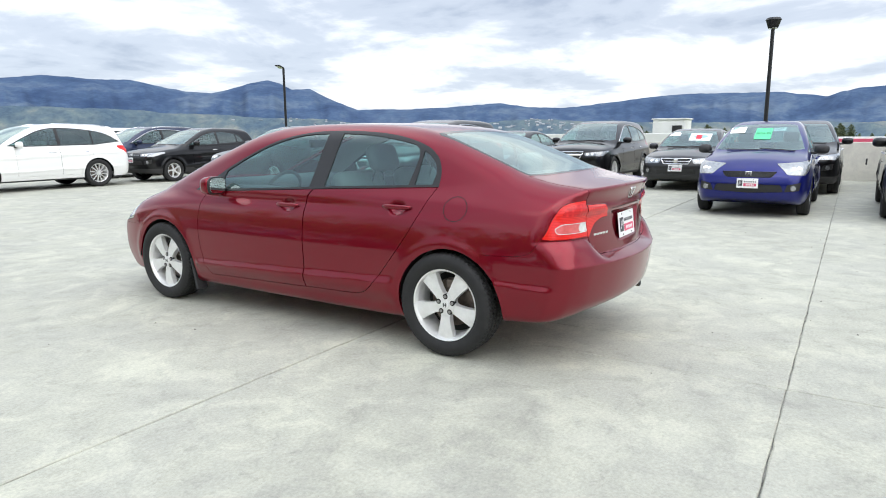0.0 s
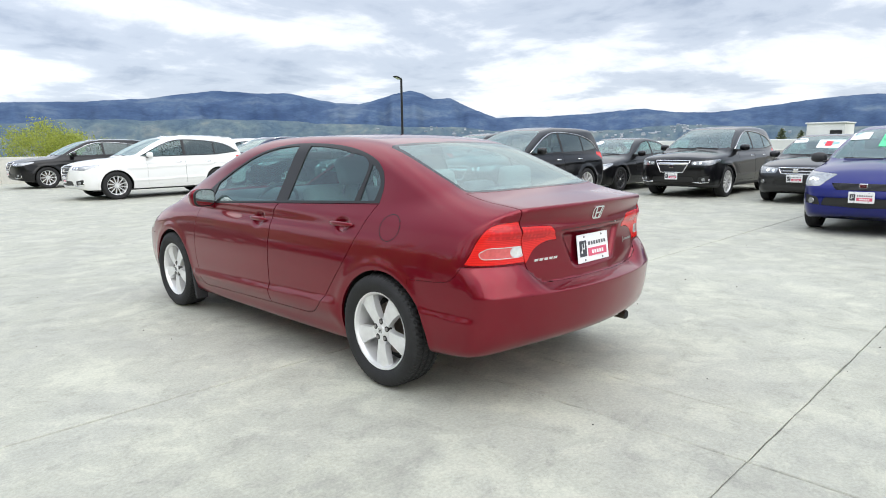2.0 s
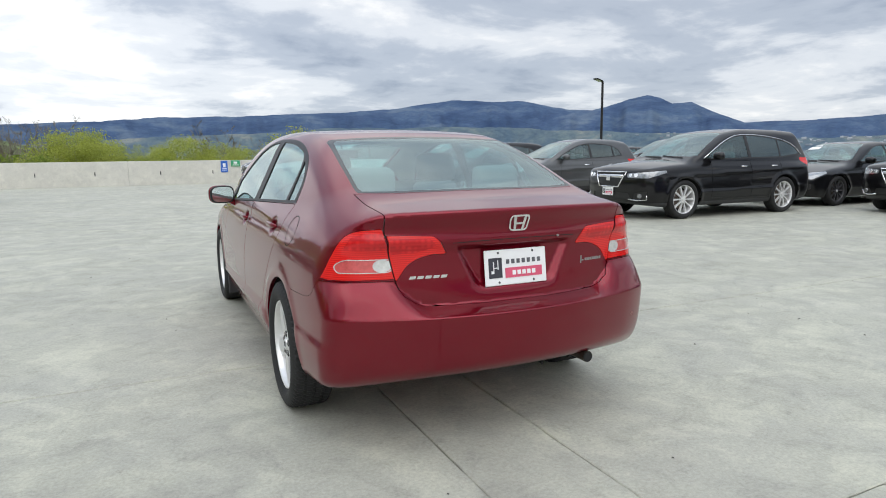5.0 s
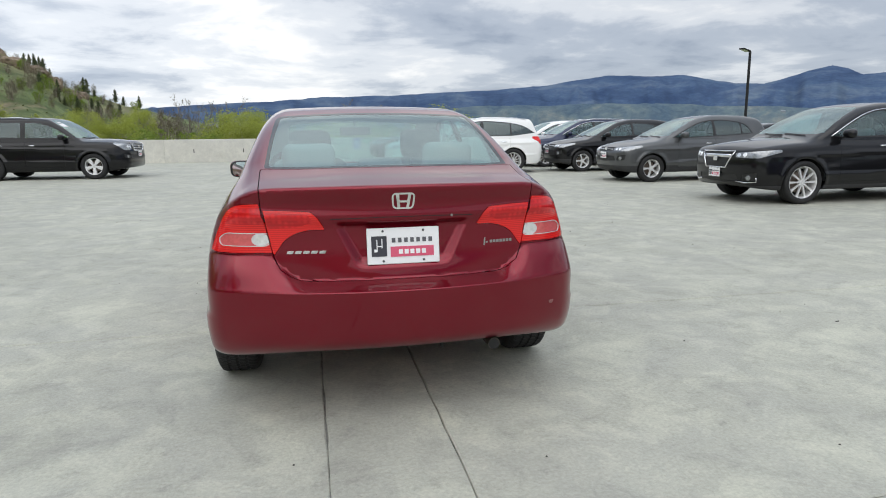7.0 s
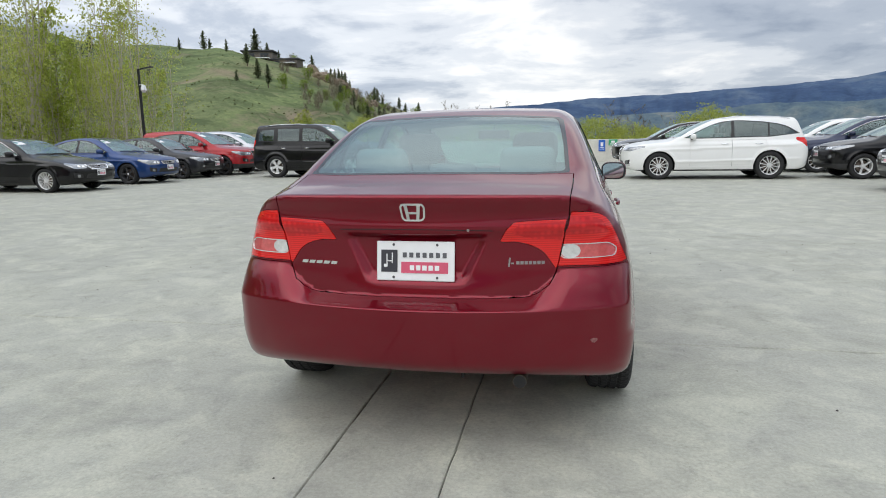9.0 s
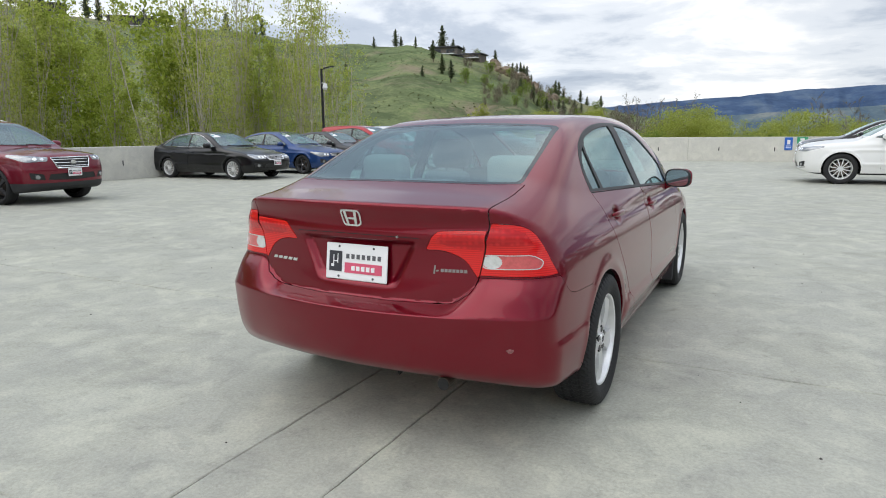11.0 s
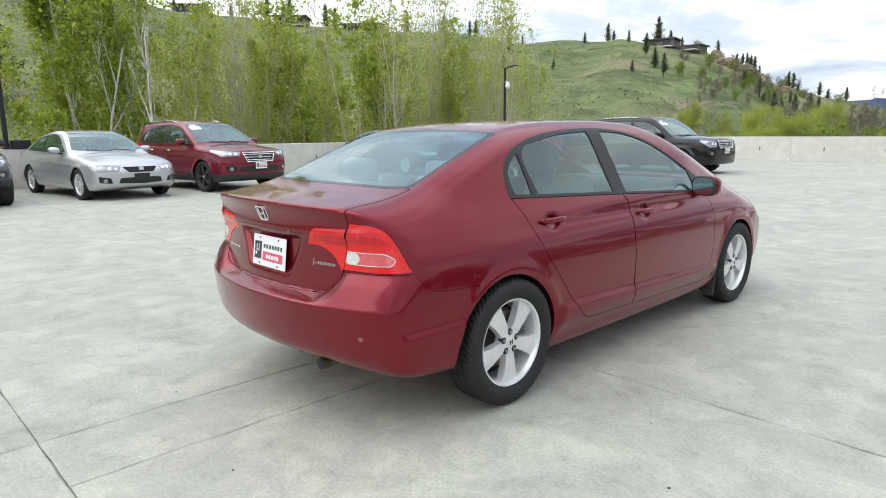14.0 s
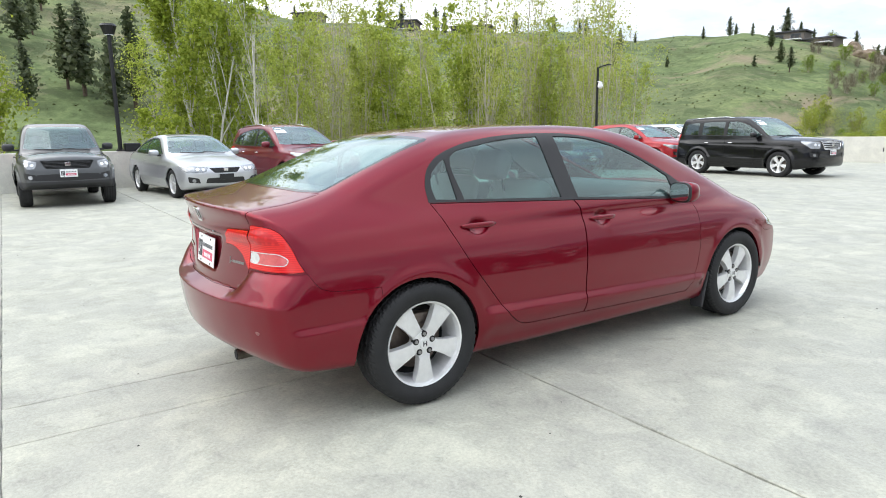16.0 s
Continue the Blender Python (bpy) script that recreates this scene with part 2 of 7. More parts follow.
M = {
    "paint_red": car_paint("deep_red_paint", (0.182, 0.0026, 0.0130), 0.66, 0.33, 0.004, 1.44, 1.3),
    "glass": glass("green_tinted_glass", (0.46, 0.69, 0.67)),
    "glass_dark": glass("privacy_glass", (0.10, 0.12, 0.12)),
    "trim": plain("black_trim", (0.012, 0.012, 0.013), 0.45),
    "plastic": plain("dark_grey_plastic", (0.025, 0.025, 0.027), 0.6, bump=0.1),
    "frit": plain("black_glass_border", (0.02, 0.024, 0.025), 0.08),
    "rubber": plain("tyre_rubber", (0.0125, 0.0125, 0.013), 0.75, vary=0.25, scale=14, bump=0.15),
    "alloy": plain("silver_alloy", (0.78, 0.78, 0.775), 0.30, 0.45, 0.06, 20),
    "alloy_dark": plain("shadow_grey_alloy", (0.10, 0.10, 0.105), 0.4, 0.6),
    "brake": plain("worn_brake_iron", (0.16, 0.13, 0.11), 0.45, 0.7, 0.3, 30),
    "chrome": plain("chrome", (0.78, 0.78, 0.79), 0.09, 1.0, 0.03),
    "steel": plain("sooty_exhaust_steel", (0.10, 0.088, 0.07), 0.5, 0.8, 0.35, 30),
    "lens": lens_red("red_lamp_lens", (0.56, 0.012, 0.012), (0.72, 0.022, 0.020)),
    "lens_led": lens_red("red_lamp_cells", (0.46, 0.009, 0.012), (0.68, 0.020, 0.022), 20.0, 40.0),
    "lens_clear": plain("clear_lamp_lens", (0.70, 0.70, 0.69), 0.16, 0.35, 0.15, 60, coat=1.0),
    "lens_pink": plain("pale_red_lamp_band", (0.60, 0.10, 0.10), 0.2, 0.1, 0.15, 60, coat=1.0),
    "head": plain("clear_headlamp", (0.30, 0.31, 0.32), 0.14, 0.6, 0.3, 30, coat=1.0),
    "bowl": plain("bright_lamp_reflector", (0.86, 0.87, 0.88), 0.10, 0.75, 0.05),
    "cloth": plain("light_grey_seat_cloth", (0.27, 0.285, 0.28), 0.9, 0, 0.1, 40, 0.2),
    "cloth_dark": plain("dark_grey_seat_cloth", (0.13, 0.135, 0.14), 0.9, 0, 0.1, 40, 0.2),
    "dash": plain("grey_dashboard_plastic", (0.11, 0.115, 0.118), 0.7, 0, 0.1, 30, 0.1),
    "under": plain("underbody_black", (0.012, 0.012, 0.012), 0.85),
    "white": plain("white_plate", (0.80, 0.80, 0.80), 0.35, 0, 0.04),
    "ink_grey": plain("grey_print", (0.10, 0.10, 0.11), 0.4),
    "ink": plain("dark_print", (0.035, 0.035, 0.045), 0.4),
    "dull": plain("dull_silver", (0.27, 0.26, 0.25), 0.45, 0.3),
    "pink": plain("rose_red_print", (0.62, 0.09, 0.16), 0.4),
    "mirror": plain("mirror_glass", (0.80, 0.82, 0.82), 0.02, 1.0, 0.0),
    "post": plain("black_powder_coat", (0.012, 0.012, 0.013), 0.42, 0.2),
    "deck": concrete("weathered_concrete", (0.392, 0.392, 0.338)),
    "wall": concrete("pale_parapet_concrete", (0.62, 0.605, 0.55), 0.5),
    "joint": plain("joint_filler", (0.27, 0.27, 0.245), 0.9, 0, 0.7, 6),
}


# ---- mesh helpers ----
def mesh_ob(name, verts, faces, mats, parent=None, label="", loop_normals=None, smooth=True, face_mats=None):
    me = bpy.data.meshes.new(name)
    me.from_pydata([tuple(v) for v in verts], [], [tuple(f) for f in faces])
    for m in (mats if isinstance(mats, (list, tuple)) else [mats]):
        me.materials.append(m)
    if face_mats is not None:
        me.polygons.foreach_set("material_index", list(face_mats))
    if smooth:
        me.polygons.foreach_set("use_smooth", [True] * len(me.polygons))
    if loop_normals is not None:
        me.normals_split_custom_set(loop_normals)
    me.update()
    ob = new(name, me)
    ob.parent = parent
    if label:
        ob["label"] = label
    return ob


def part(name, bm, material, parent, label="", smooth=False):
    """Links a bmesh as one mesh object under a thing or a part."""
    me = bpy.data.meshes.new(name)
    bmesh.ops.recalc_face_normals(bm, faces=bm.faces)
    bm.to_mesh(me)
    bm.free()
    for m in (material if isinstance(material, (list, tuple)) else [material]):
        me.materials.append(m)
    if smooth:
        me.polygons.foreach_set("use_smooth", [True] * len(me.polygons))
    ob = new(name, me)
    ob.parent = parent
    if label:
        ob["label"] = label
    return ob


def empty(name, m, **tags):
    ob = new(name)
    ob.matrix_world = m
    ob.empty_display_size = 0.2
    return tagged(ob, **tags)


def add_box(bm, c, s, bevel=0.0, rot=None, seg=2):
    """A bevelled box of size s at c."""
    m = Matrix.Translation(c) @ (rot.to_4x4() if rot else Matrix()) @ Matrix.Diagonal((*s, 1))
    r = bmesh.ops.create_cube(bm, size=1, matrix=m)
    if bevel:
        es = list({e for v in r["verts"] for e in v.link_edges})
        bmesh.ops.bevel(bm, geom=es, offset=bevel, segments=seg, affect="EDGES", profile=0.5)
    return bm


def box(c, s, bevel=0.0, rot=None, seg=2):
    return add_box(bmesh.new(), c, s, bevel, rot, seg)


def add_tube(bm, a, b, ra, rb, n=8, caps=True):
    a, b = Vector(a), Vector(b)
    d = b - a
    m = Matrix.Translation((a + b) / 2) @ d.to_track_quat("Z", "Y").to_matrix().to_4x4()
    bmesh.ops.create_cone(bm, cap_ends=caps, segments=n, radius1=ra, radius2=rb, depth=d.length, matrix=m)
    return bm


def tube(a, b, ra, rb=None, n=12):
    return add_tube(bmesh.new(), a, b, ra, ra if rb is None else rb, n)


def lathe(profile, n, axis="x", sharp=()):
    """Verts and faces of a ring profile (r, a) turned about an axis through the origin."""
    vs, fs, k = [], [], len(profile)
    for i in range(n):
        t = 2 * math.pi * i / n
        for r, a in profile:
            vs.append((a, r * math.cos(t), r * math.sin(t)))
    for i in range(n):
        for j in range(k - 1):
            p, q = i * k + j, ((i + 1) % n) * k + j
            fs.append((p, p + 1, q + 1, q))
    return vs, fs

# ---- smooth bodies: fields, their surface, and panels cut from it ----
def curve(*pts, s=0.02):
    """A smooth curve through (u, v) points: monotone cubic, then softened by s metres."""
    u, v = np.array([p[0] for p in pts], float), np.array([p[1] for p in pts], float)
    o = np.argsort(u)
    u, v = u[o], v[o]
    h, d = np.diff(u), np.diff(v) / np.diff(u)
    m = np.zeros_like(u)
    m[0], m[-1] = d[0], d[-1]
    for i in range(1, len(u) - 1):
        if d[i - 1] * d[i] > 0:
            w1, w2 = 2 * h[i] + h[i - 1], h[i] + 2 * h[i - 1]
            m[i] = (w1 + w2) / (w1 / d[i - 1] + w2 / d[i])
    g = np.arange(u[0] - 0.6, u[-1] + 0.6, 0.002)
    k = np.clip(np.searchsorted(u, g) - 1, 0, len(u) - 2)
    t = (g - u[k]) / h[k]
    t = np.clip(t, 0, 1)
    val = (2 * t**3 - 3 * t**2 + 1) * v[k] + (t**3 - 2 * t**2 + t) * h[k] * m[k] + (-2 * t**3 + 3 * t**2) * v[k + 1] + (t**3 - t**2) * h[k] * m[k + 1]
    val += np.where(g < u[0], (g - u[0]) * m[0], 0) + np.where(g > u[-1], (g - u[-1]) * m[-1], 0)
    n = max(1, int(3 * s / 0.002))
    ker = np.exp(-0.5 * (np.arange(-n, n + 1) * 0.002 / s) ** 2)
    ker /= ker.sum()
    pad = np.concatenate([np.full(n, val[0]) + (np.arange(-n, 0)) * (val[1] - val[0]), val, np.full(n, val[-1]) + np.arange(1, n + 1) * (val[-1] - val[-2])])
    val = np.convolve(pad, ker, "valid")
    return lambda q: np.interp(q, g, val)


def smax(a, b, k):
    h = np.maximum(k - np.abs(a - b), 0) / k
    return np.maximum(a, b) + h * h * k * 0.25


def smin(a, b, k):
    return -smax(-a, -b, k)


def sstep(a, b, q):
    t = np.clip((q - a) / (b - a), 0, 1)
    return t * t * (3 - 2 * t)


def gradient(f, p, e=0.004):
    g = np.empty_like(p)
    for i in range(3):
        d = np.zeros(3)
        d[i] = e
        g[:, i] = f(*(p + d).T) - f(*(p - d).T)
    return g / (2 * e)


def surface(f, lo, hi, h):
    """Quads of the surface f = 0 for x from 0 up (f is even in x), by cells of size h."""
    ax = [np.arange(-1.5 * h, hi[0] + 2 * h, h), np.arange(lo[1] - 2 * h, hi[1] + 2 * h, h), np.arange(lo[2] - 2 * h, hi[2] + 2 * h, h)]
    X, Y, Z = np.meshgrid(*ax, indexing="ij")
    ins = f(X, Y, Z) < 0
    cnt = sum(ins[i:ins.shape[0] - 1 + i, j:ins.shape[1] - 1 + j, k:ins.shape[2] - 1 + k].astype(np.int8) for i in (0, 1) for j in (0, 1) for k in (0, 1))
    act = (cnt > 0) & (cnt < 8)
    idx = -np.ones(act.shape, int)
    idx[act] = np.arange(act.sum())
    ci = np.argwhere(act)
    p = np.stack([ax[d][ci[:, d]] + h / 2 for d in range(3)], 1)
    for _ in range(4):
        g = gradient(f, p)
        q = f(*p.T) / np.maximum((g * g).sum(1), 1e-6)
        step = -g * q[:, None]
        ln = np.linalg.norm(step, axis=1, keepdims=True)
        p = p + step * np.minimum(1, 0.7 * h / np.maximum(ln, 1e-9))
    quads = []
    for d in range(3):
        a = [slice(None)] * 3
        b = [slice(None)] * 3
        a[d], b[d] = slice(0, -1), slice(1, None)
        diff = ins[tuple(a)] != ins[tuple(b)]
        e1, e2 = [(1, 2), (2, 0), (0, 1)][d]
        e = np.argwhere(diff)
        ok = (e[:, e1] > 0) & (e[:, e2] > 0) & (e[:, e1] < ins.shape[e1] - 1) & (e[:, e2] < ins.shape[e2] - 1)
        e = e[ok]
        sgn = ins[tuple(e.T)]
        def at(o1, o2):
            c = e.copy()
            c[:, e1] += o1
            c[:, e2] += o2
            return idx[tuple(c.T)]
        q = np.stack([at(-1, -1), at(0, -1), at(0, 0), at(-1, 0)], 1)
        q[~sgn] = q[~sgn][:, ::-1]
        quads.append(q)
    quads = np.concatenate(quads)
    keep = (p[quads][:, :, 0].max(1) > 1e-5)
    return p, quads[keep]


def inset(poly, d):
    """The polygon moved inwards by d (it may turn either way)."""
    P = np.array(poly, float)
    area = 0.5 * np.sum(P[:, 0] * np.roll(P[:, 1], -1) - np.roll(P[:, 0], -1) * P[:, 1])
    s = 1 if area > 0 else -1
    out = []
    for i in range(len(P)):
        a, b, c = P[i - 1], P[i], P[(i + 1) % len(P)]
        n1 = np.array([-(b - a)[1], (b - a)[0]]) * s
        n2 = np.array([-(c - b)[1], (c - b)[0]]) * s
        n1 /= np.linalg.norm(n1) + 1e-9
        n2 /= np.linalg.norm(n2) + 1e-9
        n = (n1 + n2) / max(1 + np.dot(n1, n2), 0.35)
        out.append(b + n * d)
    return np.array(out)


def rounded(poly, r=0.03, seg=4):
    """Corners of a polygon cut round; r may be a list, one for each corner."""
    P = [np.array(p, float) for p in poly]
    rs = r if isinstance(r, (list, tuple)) else [r] * len(P)
    out = []
    for i, b in enumerate(P):
        a, c = P[i - 1], P[(i + 1) % len(P)]
        la, lc = np.linalg.norm(a - b), np.linalg.norm(c - b)
        k = min(rs[i], 0.48 * la, 0.48 * lc)
        if k < 1e-4:
            out.append(b)
            continue
        s, e = b + (a - b) / la * k, b + (c - b) / lc * k
        for j in range(seg + 1):
            t = j / seg
            out.append((1 - t) ** 2 * s + 2 * t * (1 - t) * b + t * t * e)
    return np.array(out)


def spline(pts, n=6):
    """An open run of points made smooth (Catmull-Rom)."""
    P = [np.array(p, float) for p in pts]
    P = [2 * P[0] - P[1]] + P + [2 * P[-1] - P[-2]]
    out = []
    for i in range(1, len(P) - 2):
        for j in range(n):
            t = j / n
            out.append(0.5 * (2 * P[i] + (P[i + 1] - P[i - 1]) * t + (2 * P[i - 1] - 5 * P[i] + 4 * P[i + 1] - P[i + 2]) * t * t + (3 * P[i] - P[i - 1] - 3 * P[i + 1] + P[i + 2]) * t**3))
    out.append(P[-2])
    return [tuple(o) for o in out]


def in_poly(u, v, P):
    c, j = False, len(P) - 1
    for i in range(len(P)):
        if (P[i][1] > v) != (P[j][1] > v) and u < (P[j][0] - P[i][0]) * (v - P[i][1]) / (P[j][1] - P[i][1]) + P[i][0]:
            c = not c
        j = i
    return c


SIDE = (Vector((0, 1, 0)), Vector((0, 0, 1)))       # outline in (y, z)
BACK = (Vector((1, 0, 0)), Vector((0, 1, 1)))       # outline in (x, y + z), from above and behind
FORE = (Vector((1, 0, 0)), Vector((0, -1, 1)))      # outline in (x, z - y), from above and ahead
REAR = (Vector((1, 0, 0)), Vector((0, 0, 1)))       # outline in (x, z)
TAIL = (Vector((0.7071, 0.7071, 0)), Vector((0, 0, 1)))    # outline in ((x + y) / 1.414, z): the rear corner
NOSE = (Vector((0.7071, -0.7071, 0)), Vector((0, 0, 1)))   # outline in ((x - y) / 1.414, z): the front corner


class Shell:
    """Half a body (x from 0 up) whose surface is cut into panels."""

    def __init__(self, f, lo, hi, h):
        self.f = f
        p, q = surface(f, lo, hi, h)
        used = np.unique(q)
        remap = -np.ones(len(p), int)
        remap[used] = np.arange(len(used))
        me = bpy.data.meshes.new("shell")
        me.from_pydata([tuple(v) for v in p[used]], [], [tuple(c) for c in remap[q]])
        self.bm = bm = bmesh.new()
        bm.from_mesh(me)
        bpy.data.meshes.remove(me)
        bmesh.ops.bisect_plane(bm, geom=bm.verts[:] + bm.edges[:] + bm.faces[:], plane_co=(0, 0, 0), plane_no=(1, 0, 0), clear_inner=True, dist=1e-5)
        self.lay = bm.faces.layers.int.new("panel")
        self.names = ["body"]

    def _cut(self, faces, proj, P):
        bm, (U, V) = self.bm, proj
        n = len(P)
        cand = {}

        def note(f):
            uv = [(v.co.dot(U), v.co.dot(V)) for v in f.verts]
            us, vs = [q[0] for q in uv], [q[1] for q in uv]
            cand[f] = (min(us), max(us), min(vs), max(vs), uv)

        for f in faces:
            note(f)
        for i in range(n):
            a, b = P[i], P[(i + 1) % n]
            du, dv = b[0] - a[0], b[1] - a[1]
            L = math.hypot(du, dv)
            if L < 1e-6:
                continue
            u0, u1, v0, v1 = min(a[0], b[0]) - 1e-4, max(a[0], b[0]) + 1e-4, min(a[1], b[1]) - 1e-4, max(a[1], b[1]) + 1e-4
            near = [(f, q[4]) for f, q in cand.items() if q[1] > u0 and q[0] < u1 and q[3] > v0 and q[2] < v1]
            du, dv = du / L, dv / L
            no = U * (-dv) + V * du
            c = -dv * a[0] + du * a[1]
            hit = []
            for f, uv in near:
                d = [(v_ - a[1]) * du - (u_ - a[0]) * dv for u_, v_ in uv]
                if min(d) < -1e-6 and max(d) > 1e-6:
                    s = [(u_ - a[0]) * du + (v_ - a[1]) * dv for u_, v_ in uv]
                    if max(s) > -1e-4 and min(s) < L + 1e-4:
                        hit.append(f)
            if not hit:
                continue
            es = {e for f in hit for e in f.edges}
            vs = {v for f in hit for v in f.verts}
            r = bmesh.ops.bisect_plane(bm, geom=list(vs) + list(es) + hit, plane_co=no * (c / no.length_squared), plane_no=no, dist=2e-6)
            for f in hit:
                cand.pop(f, None)
            # the faces round a cut can have gained a corner: note those again too
            touched = {g for g in r["geom"] if isinstance(g, bmesh.types.BMFace)}
            for g in r["geom_cut"]:
                touched.update(g.link_faces)
            for f in touched:
                if f in cand or f[self.lay] in self.ids:
                    note(f)
        cand = [f for f in cand if f.is_valid]
        return cand

    def panel(self, name, proj, poly, where=None, gap=0.0, over=("body",), drop=False):
        """Cuts the outline through the surface; what lies inside becomes the panel. gap: the width of the joint round it."""
        U, V = proj
        poly = [tuple(p) for p in poly]
        P = np.array(poly)
        lo, hi = P.min(0) - 0.06, P.max(0) + 0.06
        ids = self.ids = [self.names.index(o) for o in over if o in self.names]
        faces = []
        for f in self.bm.faces:
            if f[self.lay] not in ids:
                continue
            c = f.calc_center_median()
            u, v = c.dot(U), c.dot(V)
            if lo[0] < u < hi[0] and lo[1] < v < hi[1] and (where is None or where(c, f.normal)):
                faces.append(f)
        faces = self._cut(faces, proj, poly)
        inner = None
        if gap:
            inner = [tuple(p) for p in inset(poly, gap)]
            faces = self._cut(faces, proj, inner)
        if name not in self.names:
            self.names.append(name)
        k = self.names.index(name)
        dead = []
        for f in faces:
            c = f.calc_center_median()
            u, v = c.dot(U), c.dot(V)
            if in_poly(u, v, poly):
                if drop or (inner and not in_poly(u, v, inner)):
                    dead.append(f)
                else:
                    f[self.lay] = k
        bmesh.ops.delete(self.bm, geom=dead, context="FACES")

    def score(self, proj, poly, where, over):
        """Runs edges along an outline without parting the surface, so that a crease lies true."""
        U, V = proj
        P = np.array(poly)
        lo, hi = P.min(0) - 0.05, P.max(0) + 0.05
        self.ids = [self.names.index(o) for o in over if o in self.names]
        faces = []
        for f in self.bm.faces:
            if f[self.lay] in self.ids:
                c = f.calc_center_median()
                if lo[0] < c.dot(U) < hi[0] and lo[1] < c.dot(V) < hi[1] and where(c, f.normal):
                    faces.append(f)
        self._cut(faces, proj, [tuple(p) for p in poly])

    def take(self, name, flange=0.012, lift=0.0):
        """Verts, faces and loop normals of one panel on the half x > 0."""
        k = self.names.index(name)
        fs = [f for f in self.bm.faces if f[self.lay] == k]
        ids, vs, faces = {}, [], []
        for f in fs:
            row = []
            for v in f.verts:
                if v not in ids:
                    ids[v] = len(vs)
                    vs.append(v.co[:])
                row.append(ids[v])
            faces.append(row)
        p = np.array(vs, float).reshape(-1, 3)
        g = gradient(self.f, p)
        sq = np.maximum((g * g).sum(1), 1e-6)
        move = -g * np.clip(self.f(*p.T) / sq, -0.004, 0.004)[:, None]
        move[np.abs(p[:, 0]) < 1e-5, 0] = 0
        p = p + move
        g = gradient(self.f, p)
        n = g / np.maximum(np.linalg.norm(g, axis=1, keepdims=True), 1e-9)
        p = p + n * lift
        loops = [n[i] for f in faces for i in f]
        verts = list(p)
        if flange:
            edges = {}
            for f in faces:
                for i in range(len(f)):
                    a, b = f[i], f[(i + 1) % len(f)]
                    edges.setdefault((min(a, b), max(a, b)), []).append((a, b))
            deep = p - n * flange
            for es in edges.values():
                if len(es) == 1:
                    a, b = es[0]
                    if abs(p[a][0]) < 1e-4 and abs(p[b][0]) < 1e-4:
                        continue
                    m = len(verts)
                    verts += [p[a], p[b], deep[b], deep[a]]
                    fn = np.cross(p[a] - p[b], deep[b] - p[b])
                    fn = -fn / (np.linalg.norm(fn) + 1e-12)
                    faces.append([m + 1, m, m + 3, m + 2])
                    loops += [fn * -1] * 4
        return np.array(verts), faces, np.array(loops)


def flip(data):
    """The mirror image in x."""
    v, f, n = data
    v2 = v * (-1, 1, 1)
    out, k = [], []
    i = 0
    for row in f:
        m = len(row)
        out.append(row[::-1])
        k += list((n[i:i + m] * (-1, 1, 1))[::-1])
        i += m
    return v2, out, np.array(k)


def both(data):
    v, f, n = data
    v2, f2, n2 = flip(data)
    return np.concatenate([v, v2]), list(f) + [[i + len(v) for i in r] for r in f2], np.concatenate([n, n2])


def panel_ob(name, data, mats, parent, label=""):
    return mesh_ob(name, data[0], data[1], mats, parent, label, [tuple(x) for x in data[2]])


def drape(f, pts, proj_dir, start=1.2, lift=0.0):
    """Points moved along proj_dir on to the surface f = 0, then lifted off it."""
    p, d = np.array(pts, float), np.array(proj_dir, float)
    t = np.arange(-start, start, 0.01)
    q = p[:, None, :] + t[None, :, None] * d
    k = np.argmax(f(np.abs(q[..., 0]), q[..., 1], q[..., 2]) < 0, axis=1)
    p = p + d * t[np.maximum(k, 1)][:, None]
    for _ in range(8):
        p += 0.7 * f(np.abs(p[:, 0]), p[:, 1], p[:, 2])[:, None] * d
    g = gradient(lambda x, y, z: f(np.abs(x), y, z), p)
    n = g / np.linalg.norm(g, axis=1, keepdims=True)
    return p + n * lift, n


# ---- wheels ----
def tyre_mesh(R, W, rim, lugs=64, tread=True):
    """A tyre with rounded shoulders, grooves round it and cross slots in its shoulders; the axle lies along x."""
    h = W / 2
    prof = [(rim - 0.004, -h * 0.72), (rim + 0.008, -h * 0.86), (rim + (R - rim) * 0.35, -h * 0.99), (rim + (R - rim) * 0.62, -h * 1.0), (R - 0.022, -h * 0.93), (R - 0.008, -h * 0.84), (R - 0.003, -h * 0.72)]
    g = 0.007 if tread else 0.0
    for c in (-0.42, 0.0, 0.42):
        prof += [(R - 0.001, h * c - 0.008), (R - g, h * c - 0.006), (R - g, h * c + 0.006), (R - 0.001, h * c + 0.008)]
    prof += [(r, -a) for r, a in reversed(prof[:7])]
    n = lugs * 3
    vs, fs = lathe(prof, n)
    if tread:
        k = len(prof)
        vs = [list(v) for v in vs]
        for i in range(n):
            for j in range(5, k - 5):
                a = prof[j][1]
                ph = (i + int(abs(a) / h * 4)) % 3
                if ph == 0 and prof[j][0] > R - 0.012:
                    r = math.hypot(vs[i * k + j][1], vs[i * k + j][2])
                    f = (r - 0.005) / r
                    vs[i * k + j][1] *= f
                    vs[i * k + j][2] *= f
    return vs, fs


